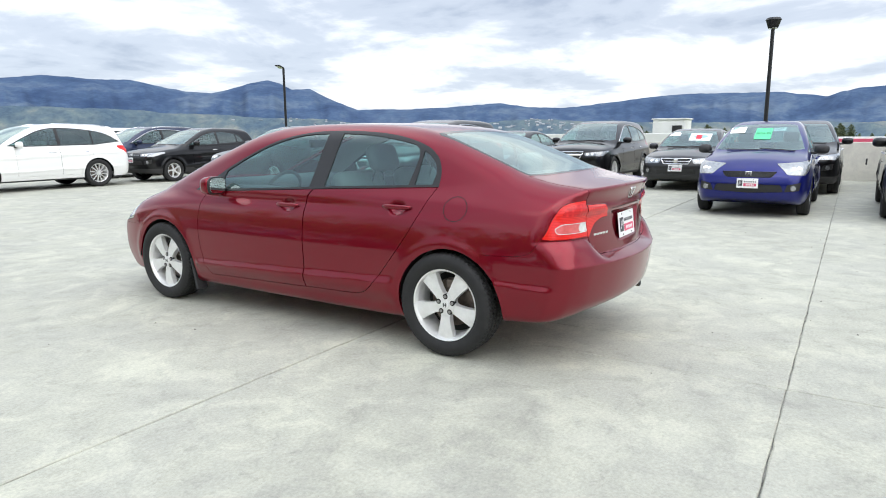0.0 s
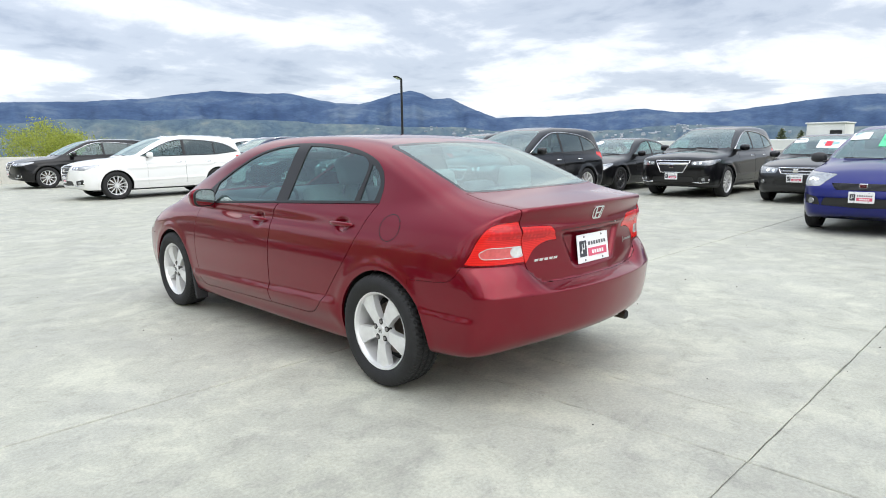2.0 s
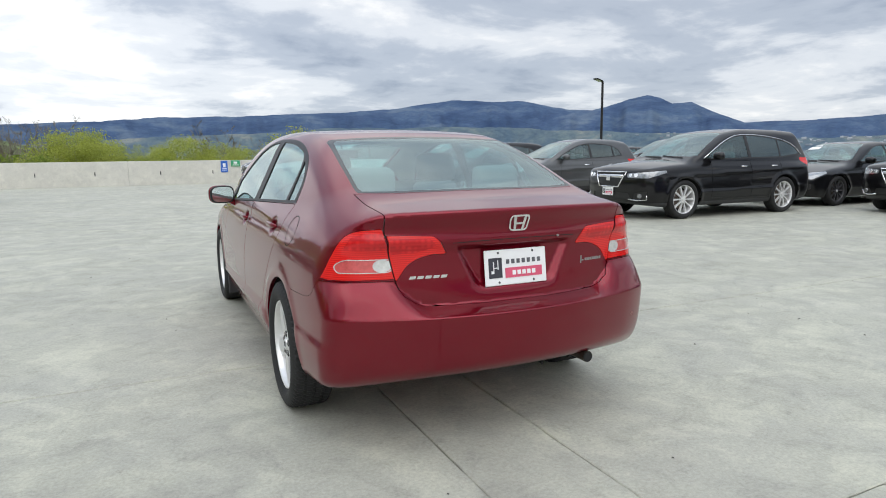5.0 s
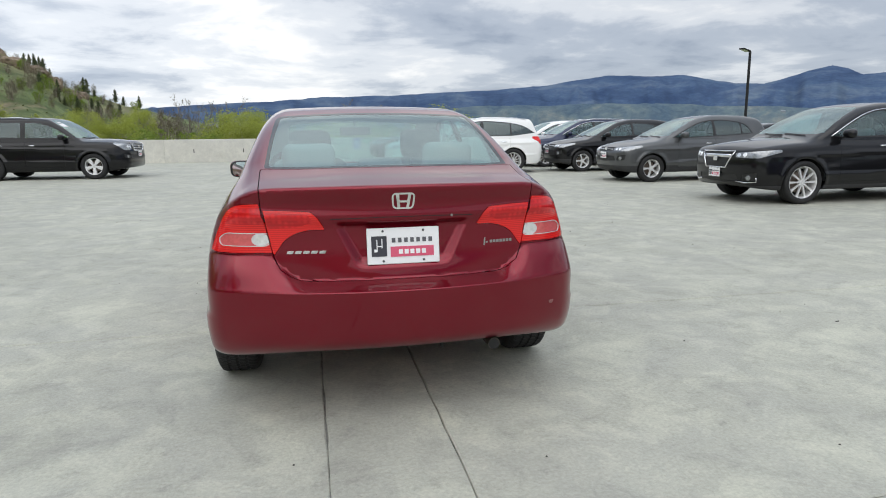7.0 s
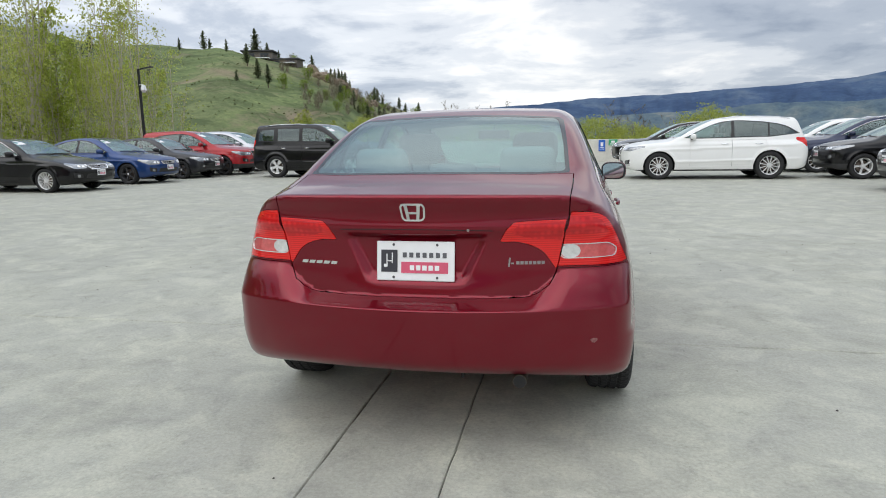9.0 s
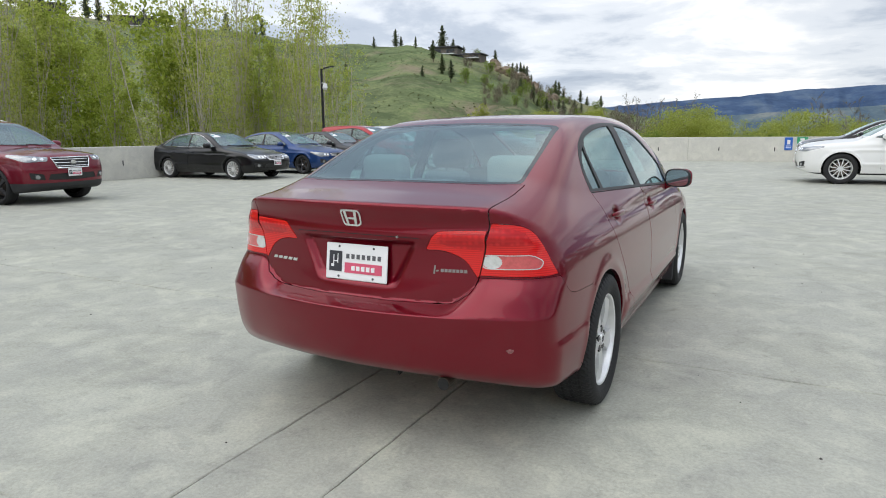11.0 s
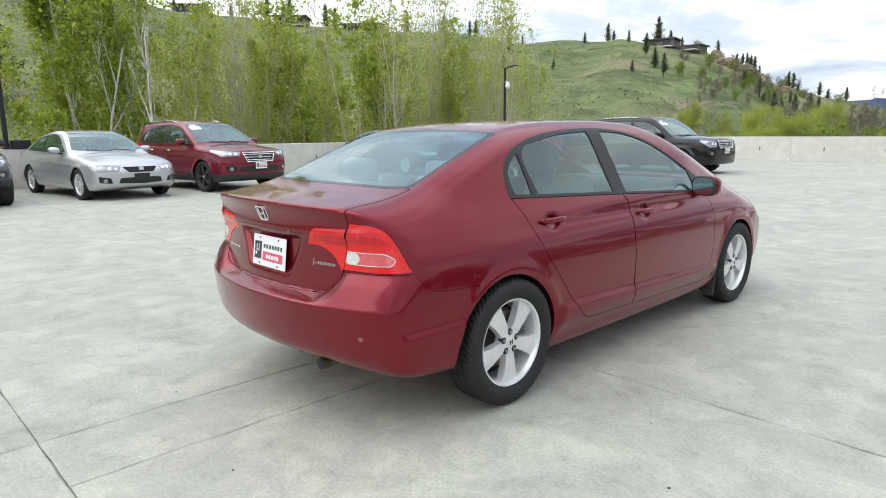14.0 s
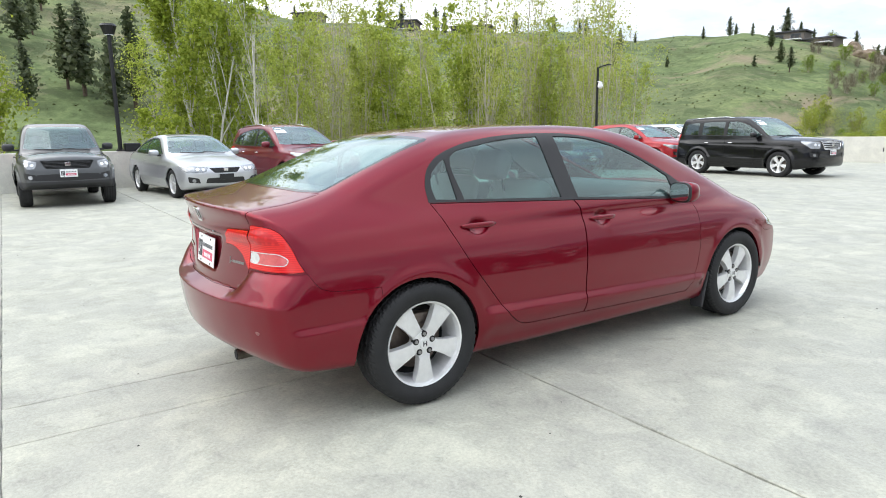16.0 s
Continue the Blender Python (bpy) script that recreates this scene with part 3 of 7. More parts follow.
def sector(bm, pts, x0, x1, ang):
    """A solid plate of outline pts (r, t) in the wheel's plane from x0 to x1, turned by ang."""
    ca, sa = math.cos(ang), math.sin(ang)
    lo, hi = [], []
    for t, r, dx in pts:
        y, z = t, r
        yy, zz = y * ca - z * sa, y * sa + z * ca
        lo.append(bm.verts.new((x0, yy, zz)))
        hi.append(bm.verts.new((x1 + dx, yy, zz)))
    n = len(pts)
    bm.faces.new(hi)
    bm.faces.new(lo[::-1])
    for i in range(n):
        bm.faces.new((lo[i], lo[(i + 1) % n], hi[(i + 1) % n], hi[i]))


def wheel(parent, at, side, R=0.316, W=0.205, rim=0.212, spokes=5, style="five", hero=False, alloy="alloy"):
    """Wheel with tyre, rim, hub cap and brake disc; side +1 faces +x."""
    h = W / 2
    root = new("wheel")
    root.parent = parent
    root.matrix_local = pose(*at, 0, 0, 0 if side > 0 else 180)
    v, f = tyre_mesh(R, W, rim, 60 if hero else 24, hero)
    ty = mesh_ob("tyre", v, f, M["rubber"], root)
    if hero:
        k = len(f) // (60 * 3)
        ty.data.polygons.foreach_set("use_smooth", [not 4 <= i % k < k - 4 for i in range(len(f))])
    bm = bmesh.new()
    prof = [(rim - 0.030, -h * 0.7), (rim - 0.026, 0.0), (rim - 0.014, h * 0.60), (rim - 0.006, h * 0.80), (rim + 0.002, h * 0.83), (rim + 0.006, h * 0.70)]
    v, f = lathe(prof, 48 if hero else 28)
    vv = [bm.verts.new(q) for q in v]
    for q in f:
        bm.faces.new([vv[i] for i in q])
    face = h * 0.62
    ri = rim - 0.010
    if style == "five":
        for i in range(spokes):
            a = 2 * math.pi * i / spokes + math.pi
            sector(bm, [(-0.036, 0.045, -0.004), (-0.030, 0.075, 0.004), (-0.039, 0.13, 0.006), (-0.058, ri, -0.002), (0.0, ri, 0.006), (0.058, ri, -0.002), (0.039, 0.13, 0.006), (0.030, 0.075, 0.004), (0.036, 0.045, -0.004)], face - 0.035, face, a)
            for s in (() if hero else (-1, 1)):
                sector(bm, [(s * 0.030, 0.06, 0), (s * 0.034, 0.13, 0), (s * 0.055, ri, 0), (s * 0.062, ri, 0)][::s], face - 0.05, face - 0.014, a)
    else:
        for i in range(spokes):
            a = 2 * math.pi * i / spokes + 0.3
            w = 0.30 * rim * 6 / spokes * 0.5
            sector(bm, [(-w * 0.55, 0.04, 0.004), (-w * 0.5, 0.12, 0.006), (-w, ri, 0), (w * 0.6, ri, 0), (w * 0.5, 0.12, 0.006), (w * 0.55, 0.04, 0.004)], face - 0.03, face, a)
    add_tube(bm, (face - 0.04, 0, 0), (face + 0.003, 0, 0), 0.066 if hero else 0.06, 0.062 if hero else 0.055, 24)
    r = part("rim", bm, M[alloy], root)
    bm = tube((face, 0, 0), (face + 0.011, 0, 0), 0.031, 0.027, 24)
    part("hub_cap", bm, M["alloy"], root)
    if hero:
        bm = bmesh.new()
        for dy, sy, sz in ((-0.0085, 0.0055, 0.026), (0.0085, 0.0055, 0.026), (0.0, 0.014, 0.0055)):
            add_box(bm, (face + 0.012, dy, 0.0), (0.003, sy, sz), 0.0008)
        part("hub_emblem", bm, M["alloy_dark"], root)
        for i in range(5):
            a = 2 * math.pi * (i + 0.5) / 5 + math.pi
            y, z = -0.050 * math.sin(a), 0.050 * math.cos(a)
            part("lug_pocket", tube((face - 0.02, y, z), (face + 0.0042, y, z), 0.0165, None, 16), M["under"], root)
            part("lug_nut", tube((face - 0.02, y, z), (face + 0.0105, y, z), 0.0115, 0.0095, 6), M["dull"], root)
        bm = box((face - 0.075, 0.03, 0.115), (0.05, 0.12, 0.06), 0.012)
        part("brake_caliper", bm, M["brake"], root)
    bm = tube((face - 0.10, 0, 0), (face - 0.085, 0, 0), rim * 0.68, None, 32)
    part("brake_disc", bm, M["brake"], root)
    bm = tube((-h * 0.6, 0, 0), (-h * 0.5, 0, 0), rim - 0.028, None, 32)
    part("wheel_back", bm, M["under"], root)
    return root


def pod(at, wide, high, rings, turn=0.0, k=3.3, n=32):
    """A rounded housing: rings of (y, scale) of a soft oval, closed at both ends."""
    bm = bmesh.new()
    rows = []
    for y, sc in rings:
        row = []
        for i in range(n):
            a = 2 * math.pi * i / n
            c, s = math.cos(a), math.sin(a)
            x = math.copysign(abs(c) ** (2 / k), c) * wide * sc
            z = math.copysign(abs(s) ** (2 / k), s) * high * sc
            row.append(bm.verts.new((at[0] + x * math.cos(turn) - y * math.sin(turn), at[1] + x * math.sin(turn) + y * math.cos(turn), at[2] + z)))
        rows.append(row)
    for p, q in zip(rows, rows[1:]):
        for i in range(n):
            j = (i + 1) % n
            bm.faces.new((p[i], p[j], q[j], q[i]))
    bm.faces.new(rows[0][::-1])
    bm.faces.new(rows[-1])
    bmesh.ops.recalc_face_normals(bm, faces=bm.faces)
    return bm

# ---- the red sedan: its form ----
def sedan_field():
    plan = curve((-0.95, 0.715), (-0.8, 0.785), (-0.6, 0.828), (-0.3, 0.852), (0.0, 0.862), (0.6, 0.868), (1.4, 0.870), (2.2, 0.866), (2.7, 0.862), (3.0, 0.848), (3.3, 0.79), (3.55, 0.68), s=0.06)
    prof = curve((0.12, 0.090), (0.20, 0.050), (0.27, 0.030), (0.35, 0.012), (0.45, 0.002), (0.56, 0.002), (0.68, 0.012), (0.78, 0.030), (0.86, 0.056), (0.93, 0.088), (1.0, 0.125), (1.1, 0.20), s=0.012)
    boot = curve((0.20, -0.858), (0.50, -0.850), (0.65, -0.834), (0.73, -0.822), (0.82, -0.817), (0.90, -0.820), (0.95, -0.828), (0.985, -0.845), (1.03, -0.862), (1.1, -0.88), s=0.012)
    bump = curve((0.15, -0.74), (0.24, -0.81), (0.30, -0.848), (0.355, -0.876), (0.375, -0.886), (0.45, -0.904), (0.54, -0.916), (0.60, -0.921), (0.7, -0.918), s=0.010)
    nose = curve((0.15, 3.36), (0.25, 3.47), (0.40, 3.545), (0.55, 3.545), (0.66, 3.50), (0.76, 3.40), (0.9, 3.2), s=0.03)
    deck = curve((-1.0, 1.010), (-0.86, 1.022), (-0.6, 1.052), (-0.40, 1.068), (0.0, 1.02), (0.5, 0.985), (1.6, 0.965), (2.3, 0.985), (2.7, 0.965), (3.05, 0.885), (3.3, 0.79), (3.55, 0.66), s=0.04)
    under = curve((-1.0, 0.37), (-0.87, 0.335), (-0.77, 0.322), (-0.68, 0.292), (-0.50, 0.272), (-0.32, 0.262), (-0.15, 0.19), (1.0, 0.175), (2.6, 0.175), (3.2, 0.19), (3.55, 0.24), s=0.05)
    roof = curve((-0.95, 0.80), (-0.70, 0.955), (-0.42, 1.088), (-0.1, 1.222), (0.20, 1.330), (0.40, 1.372), (0.75, 1.398), (1.15, 1.404), (1.5, 1.392), (1.75, 1.352), (2.1, 1.235), (2.45, 1.098), (2.75, 0.972), (3.1, 0.80), s=0.05)
    cab_w = curve((0.80, 0.855), (0.96, 0.784), (1.10, 0.719), (1.22, 0.664), (1.34, 0.607), (1.45, 0.55), s=0.04)
    cab_plan = curve((-0.9, 0.17), (-0.5, 0.085), (0.0, 0.036), (0.4, 0.020), (1.05, 0.0), (1.9, -0.004), (2.4, 0.035), (2.8, 0.10), (3.1, 0.18), s=0.08)

    def f(x, y, z):
        x = np.abs(x)
        r0, r1 = np.hypot(y, z - 0.316), np.hypot(y - 2.7, z - 0.316)
        flare = 0.007 * (np.exp(-((r0 - 0.365) / 0.035) ** 2) + np.exp(-((r1 - 0.365) / 0.035) ** 2)) * sstep(0.2, 0.35, z)
        # a crease along the doors, and a dimple behind each handle
        zc = 0.445 - 0.0337 * (y - 0.38)
        run = sstep(0.33, 0.42, y) * sstep(2.32, 2.24, y)
        crease = 0.021 * run * (1 - np.clip((z - zc + 0.036) / 0.042, 0, 1)) * sstep(0.25, 0.37, z)
        tz, trun = 0.500 + 0.04 * (y + 0.35), sstep(-0.74, -0.62, y) * sstep(-0.30, -0.37, y)
        crease = crease + 0.010 * trun * (1 - np.clip((z - tz + 0.018) / 0.028, 0, 1))
        cup = 0.022 * (np.exp(-(((y - 1.29) / 0.052) ** 2 + ((z - 0.842) / 0.040) ** 2) ** 2) + np.exp(-(((y - 0.364) / 0.052) ** 2 + ((z - 0.875) / 0.040) ** 2) ** 2))
        side = x - (plan(y) - prof(z) + flare + crease - cup)
        # bumper wraps further round than the boot
        wrap = 0.272 - 0.052 * sstep(0.60, 0.72, z)
        dish = 0.024 * sstep(0.0, 0.026, 0.876 - z) * sstep(0.0, 0.045, z - 0.675) * sstep(0.0, 0.050, 0.205 + (z - 0.69) * 0.50 - x)
        # the bumper's top: a narrow ledge under the boot lid, a broad slope below each lamp
        ledge = 0.632 + 0.105 * sstep(0.40, 0.58, x)
        t = np.clip((z - 0.598) / (ledge - 0.598), 0, 1) ** 1.05
        rear = bump(z) * (1 - t) + boot(z) * t + wrap * x * x + 0.5 * np.maximum(x - 0.6, 0) ** 2 + dish - y
        front = y - (nose(z) - 0.22 * x * x - 0.5 * np.maximum(x - 0.45, 0) ** 2)
        crown = 0.05 + 0.09 * sstep(1.8, 2.9, y)
        top = z - (deck(y) - crown * x * x - 1.1 * np.maximum(x - 0.58, 0) ** 2 * sstep(0.6, -0.2, y))
        core = smax(smax(rear, top, 0.022), front, 0.16)
        low = smax(smax(core, side, 0.06 + 0.07 * sstep(0.58, 0.74, z)), under(y) - z, 0.05)
        cab = smax(z - (roof(y) - 0.055 * x * x), x - (cab_w(z) - cab_plan(y)), 0.11)
        cab = smax(cab, 0.90 - z, 0.05)
        return smin(low, cab, 0.06)
    return f


SEDAN = sedan_field()


def swept(path, radii, n=10):
    """Verts and faces of a tube of oval rings along a path; radii are (across, up)."""
    vs, fs = [], []
    P = [Vector(p) for p in path]
    for i, p in enumerate(P):
        d = (P[min(i + 1, len(P) - 1)] - P[max(i - 1, 0)]).normalized()
        s = d.cross(Vector((0, 0, 1)))
        s = s.normalized() if s.length > 1e-4 else Vector((1, 0, 0))
        u = s.cross(d)
        ra, rb = radii[i]
        for j in range(n):
            t = 2 * math.pi * j / n
            vs.append(p + s * ra * math.cos(t) + u * rb * math.sin(t))
    for i in range(len(P) - 1):
        for j in range(n):
            a, b = i * n + j, i * n + (j + 1) % n
            fs.append((a, b, b + n, a + n))
    fs.append(tuple(range(n))[::-1])
    fs.append(tuple(range((len(P) - 1) * n, len(P) * n)))
    return vs, fs


def seat_front(parent, x):
    """A front seat with cushion, back and headrest on posts."""
    root = new("front_seat")
    root.parent = parent
    root.location = (x, 1.05, 0.30)
    tilt = Euler((radians(-20), 0, 0)).to_matrix()
    part("cushion", box((0, 0.28, 0.14), (0.50, 0.52, 0.16), 0.06, None, 3), M["cloth"], root, smooth=True)
    part("backrest", box((0, -0.10, 0.46), (0.50, 0.15, 0.64), 0.07, tilt, 3), M["cloth"], root, smooth=True)
    part("headrest", box((0, -0.24, 0.86), (0.27, 0.11, 0.19), 0.05, tilt, 3), M["cloth_dark"], root, smooth=True)
    for s in (-1, 1):
        part("headrest_post", tube((s * 0.06, -0.19, 0.70), (s * 0.06, -0.225, 0.80), 0.007), M["chrome"], root)


def wheel_well(parent, name, y, z, r, x0, x1):
    vs, fs, n = [], [], 24
    for i in range(n + 1):
        a = math.pi * (0.02 + 0.96 * i / n)
        for x in (x0, x1):
            vs.append((x, y + r * math.cos(a), z + r * math.sin(a)))
    for i in range(n):
        fs.append((2 * i, 2 * i + 1, 2 * i + 3, 2 * i + 2))
    k = len(vs)
    vs += [(x0, y + r * math.cos(math.pi * (0.02 + 0.96 * i / n)), z + r * math.sin(math.pi * (0.02 + 0.96 * i / n))) for i in range(n + 1)]
    fs.append(tuple(range(k, k + n + 1)))
    mesh_ob(name, vs, fs, M["under"], parent, smooth=False)


def circle(cy, cz, r, n=40, squash=1.0):
    return [(cy + r * math.cos(2 * math.pi * i / n), cz + squash * r * math.sin(2 * math.pi * i / n)) for i in range(n)]


def dealer_plate(parent, at, rot=None, w=0.305, h=0.152, tilt=0.0):
    """White advertising plate: a dark square, grey bars and a rose band, all unlettered; it faces -y."""
    root = new("dealer_plate")
    root.parent = parent
    root.matrix_local = pose(*at, tilt, 0, 0) if rot is None else pose(*at, tilt, 0, rot)
    part("plate_blank", box((0, 0, 0), (w, 0.006, h), 0.0028, None, 1), M["white"], root, "white plate with plain coloured shapes")
    part("logo_square", box((-w * 0.335, -0.0042, 0.0), (w * 0.21, 0.002, h * 0.56)), M["ink"], root)
    bm = bmesh.new()
    for dx, dz, sx, sz in ((-0.016, -0.018, 0.010, 0.012), (-0.009, 0.002, 0.004, 0.05), (0.012, 0.012, 0.004, 0.04), (0.0, 0.0, 0.022, 0.004)):
        add_box(bm, (-w * 0.335 + dx, -0.0056, dz), (sx, 0.001, sz))
    part("logo_mark", bm, M["white"], root)
    for i in range(7):
        part("name_bar", box((w * (-0.135 + 0.085 * i), -0.0042, h * 0.155), (w * 0.050, 0.002, h * 0.125)), M["ink_grey"], root)
    part("rose_band", box((w * 0.12, -0.0042, -h * 0.16), (w * 0.60, 0.002, h * 0.28)), M["pink"], root)
    for i in range(5):
        part("name_bar", box((w * (-0.04 + 0.080 * i), -0.0056, -h * 0.165), (w * 0.056, 0.001, h * 0.125)), M["white"], root)
    for sx in (-0.28, 0.28):
        for sz in (-0.41, 0.41):
            part("screw", tube((w * sx, -0.003, h * sz), (w * sx, -0.006, h * sz), 0.0055, 0.004, 8), M["alloy_dark"], root)
    return root


def red_sedan():
    car = empty("sedan_car", pose(0, 0, 0), label="dark red four-door sedan car with silver five-spoke wheels", category="car")
    f = SEDAN
    sh = Shell(f, (0, -0.98, 0.14), (0.93, 3.62, 1.45), 0.0165)
    out = lambda c, n: n.x > 0.15
    bottom_belt = [(2.321, 0.906), (1.95, 0.916), (1.07, 0.962), (0.104, 1.006)]
    dlo = spline([(0.104, 1.006), (0.106, 1.086), (0.134, 1.155), (0.172, 1.198), (0.249, 1.245), (0.40, 1.292), (0.583, 1.323), (0.80, 1.340), (1.02, 1.344), (1.20, 1.338), (1.407, 1.310), (1.589, 1.262), (1.765, 1.188), (1.951, 1.097), (2.123, 1.000), (2.321, 0.906)], 3) + bottom_belt[1:-1]
    # openings
    sh.panel("void", SIDE, circle(-0.028, 0.302, 0.358), lambda c, n: c.x > 0.45 and c.z < 0.75, drop=True)
    sh.panel("void", SIDE, circle(2.672, 0.302, 0.359), lambda c, n: c.x > 0.45 and c.z < 0.75, drop=True)
    # side glass and its black surround
    sh.panel("window_trim", SIDE, dlo, out)
    rear_lite = spline([(0.322, 1.009), (0.300, 1.225), (0.524, 1.289), (0.734, 1.316), (0.938, 1.326), (0.940, 1.325)], 4) + [(0.990, 0.980)]
    sh.panel("rear_door_glass", SIDE, rear_lite, out, over=("window_trim",))
    sh.panel("quarter_glass", SIDE, [(0.278, 1.011), (0.150, 1.018)] + spline([(0.150, 1.022), (0.142, 1.084), (0.163, 1.145), (0.220, 1.194), (0.262, 1.216)], 4), out, over=("window_trim",))
    front_lite = [(1.118, 0.972), (1.068, 1.324)] + spline([(1.07, 1.325), (1.20, 1.322), (1.358, 1.305), (1.572, 1.252), (1.777, 1.168), (1.985, 1.058)], 4) + [(2.02, 0.925), (1.95, 0.929)]
    sh.panel("front_door_glass", SIDE, front_lite, out, over=("window_trim",))
    # doors below the belt
    lineB = spline([(1.074, 0.962), (1.116, 0.905), (1.127, 0.808), (1.124, 0.644), (1.114, 0.478), (1.114, 0.300)], 4)
    rear_edge = spline([(0.107, 1.004), (0.149, 0.932), (0.269, 0.712), (0.443, 0.480), (0.545, 0.362), (0.64, 0.312), (0.78, 0.303)], 4)
    sh.panel("rear_door", SIDE, rear_edge + [(1.114, 0.297)] + lineB[::-1][1:], out, gap=0.0042)
    front_edge = spline([(2.150, 0.912), (2.205, 0.850), (2.236, 0.728), (2.222, 0.518), (2.184, 0.376), (2.137, 0.285)], 4)
    sh.panel("front_door", SIDE, lineB + [(1.125, 0.294)] + [(2.125, 0.267)] + front_edge[::-1] + [(1.95, 0.916)], out, gap=0.0042)
    # tail
    sh.panel("rear_window", BACK, spline([(-0.02, 0.600), (0.20, 0.604), (0.42, 0.622), (0.568, 0.662)], 4) + [(0.572, 0.70)] + spline([(0.570, 0.74), (0.557, 1.10), (0.535, 1.52)], 4) + spline([(0.515, 1.558), (0.3, 1.585), (-0.02, 1.597)], 4), lambda c, n: c.z > 1.0)
    inner_win = spline([(-0.02, 0.628), (0.20, 0.632), (0.42, 0.650), (0.545, 0.682)], 4) + spline([(0.553, 0.72), (0.538, 1.10), (0.510, 1.48)], 4) + spline([(0.490, 1.522), (0.3, 1.535), (-0.02, 1.55)], 4)
    sh.panel("rear_glass", BACK, inner_win, lambda c, n: c.z > 1.0, over=("rear_window",))
    trunk = [(-0.02, 0.590), (0.42, 0.612), (0.590, 0.655), (0.588, 0.50), (0.580, 0.272), (0.576, 0.180), (0.557, 0.096), (0.5325, -0.028), (0.505, -0.108)] + spline([(0.484, -0.124), (0.436, -0.156), (0.206, -0.205), (-0.02, -0.214)], 4)
    sh.panel("trunk_lid", BACK, trunk, lambda c, n: c.y < -0.28 and c.z > 0.5, gap=0.0042)
    lamp = [(-0.179, 0.748), (-0.150, 0.865), (-0.124, 0.953)] + spline([(-0.118, 0.955), (-0.046, 0.949), (0.000, 0.938), (0.042, 0.912), (0.085, 0.855), (0.120, 0.790), (0.146, 0.750)], 4) + [(0.100, 0.746), (-0.007, 0.747)]
    sh.panel("tail_lamp", TAIL, lamp, lambda c, n: c.y < -0.5 and c.z > 0.6, gap=0.0022)
    sh.panel("lamp_cells", TAIL, [(-0.150, 0.868), (-0.128, 0.938), (-0.055, 0.934), (0.000, 0.915), (0.036, 0.868)], lambda c, n: c.y < -0.5, over=("tail_lamp",))
    slot = rounded([(-0.150, 0.776), (-0.155, 0.832), (0.030, 0.832), (0.078, 0.805), (0.060, 0.776)], 0.025)
    sh.panel("lamp_rim", TAIL, slot, lambda c, n: c.y < -0.5, over=("tail_lamp",))
    sh.panel("lamp_band", TAIL, inset(slot, 0.0032), lambda c, n: c.y < -0.5, over=("lamp_rim",))
    sh.panel("reverse_lamp", TAIL, circle(-0.115, 0.804, 0.033, 24, 0.80), lambda c, n: c.y < -0.5, over=("lamp_band", "lamp_rim"))
    inner = [(0.567, 0.166), (0.384, 0.124)] + spline([(0.372, 0.118), (0.345, 0.085), (0.322, 0.048), (0.38, 0.055), (0.433, 0.052), (0.480, 0.035), (0.510, 0.000), (0.528, -0.022)], 4) + [(0.534, -0.010), (0.553, 0.092)]
    sh.panel("inner_lamp", BACK, inner, lambda c, n: c.y < -0.5, gap=0.0020, over=("trunk_lid",))
    sh.panel("inner_cells", BACK, [(0.556, 0.150), (0.392, 0.112), (0.365, 0.078), (0.445, 0.078), (0.548, 0.095)], lambda c, n: c.y < -0.5, over=("inner_lamp",))
    seam = [(-0.24, 0.645), (-0.30, 0.645)] + spline([(-0.45, 0.652), (-0.510, 0.664), (-0.549, 0.69), (-0.582, 0.742)], 4) + [(-0.62, 0.742), (-0.99, 0.742), (-0.99, 0.1), (-0.24, 0.1)]
    sh.panel("rear_bumper", SIDE, seam, lambda c, n: True, gap=0.0018)
    # front
    sh.panel("windshield", FORE, [(-0.02, -1.83), (0.48, -1.86), (0.53, -1.82), (0.515, -0.52), (0.48, -0.44), (-0.02, -0.36)], lambda c, n: n.y > 0.05 and c.z > 0.9)
    sh.panel("headlamp", NOSE, rounded([(-1.62, 0.78), (-1.62, 0.64), (-1.80, 0.60), (-2.10, 0.62), (-2.12, 0.68), (-1.85, 0.74)], 0.03), lambda c, n: c.y > 2.9 and c.z > 0.5, gap=0.003)
    sh.panel("front_bumper", SIDE, [(3.02, 0.64), (3.08, 0.60), (3.30, 0.60), (3.8, 0.60), (3.8, 0.1), (2.95, 0.1)], lambda c, n: True, gap=0.0018)

    # true edges along the creases
    band = lambda d: [(0.34, 0.4464 + d), (2.30, 0.3803 + d), (2.30, 0.3803 + d + 0.012), (0.34, 0.4464 + d + 0.012)]
    for d in (-0.036, 0.006):
        sh.score(SIDE, band(d), out, ("body", "front_door", "rear_door"))
    sh.score(SIDE, [(-0.76, 0.4656), (-0.30, 0.484), (-0.30, 0.512), (-0.76, 0.4936)], out, ("rear_bumper",))
    xs = np.linspace(-0.02, 0.80, 22)
    led = [0.632 + 0.105 * float(sstep(0.40, 0.58, abs(x))) for x in xs]
    behind = lambda c, n: c.y < -0.4
    sh.score(REAR, [(x, 0.598) for x in xs] + [(x, z) for x, z in list(zip(xs, led))[::-1]], behind, ("rear_bumper", "trunk_lid", "body"))
    sh.score(REAR, [(x, 0.613) for x in xs] + [(x, z * 0.75 + 0.1495) for x, z in list(zip(xs, led))[::-1]], behind, ("rear_bumper", "trunk_lid", "body"))
    for k in (0.0, 0.025, 0.05):
        sh.score(REAR, [(-0.02, 0.675 + k), (0.1975 - k + 0.5 * k, 0.675 + k), (0.298 - k - 0.25 * k, 0.876 - k * 0.5), (-0.02, 0.876 - k * 0.5)], behind, ("trunk_lid",))

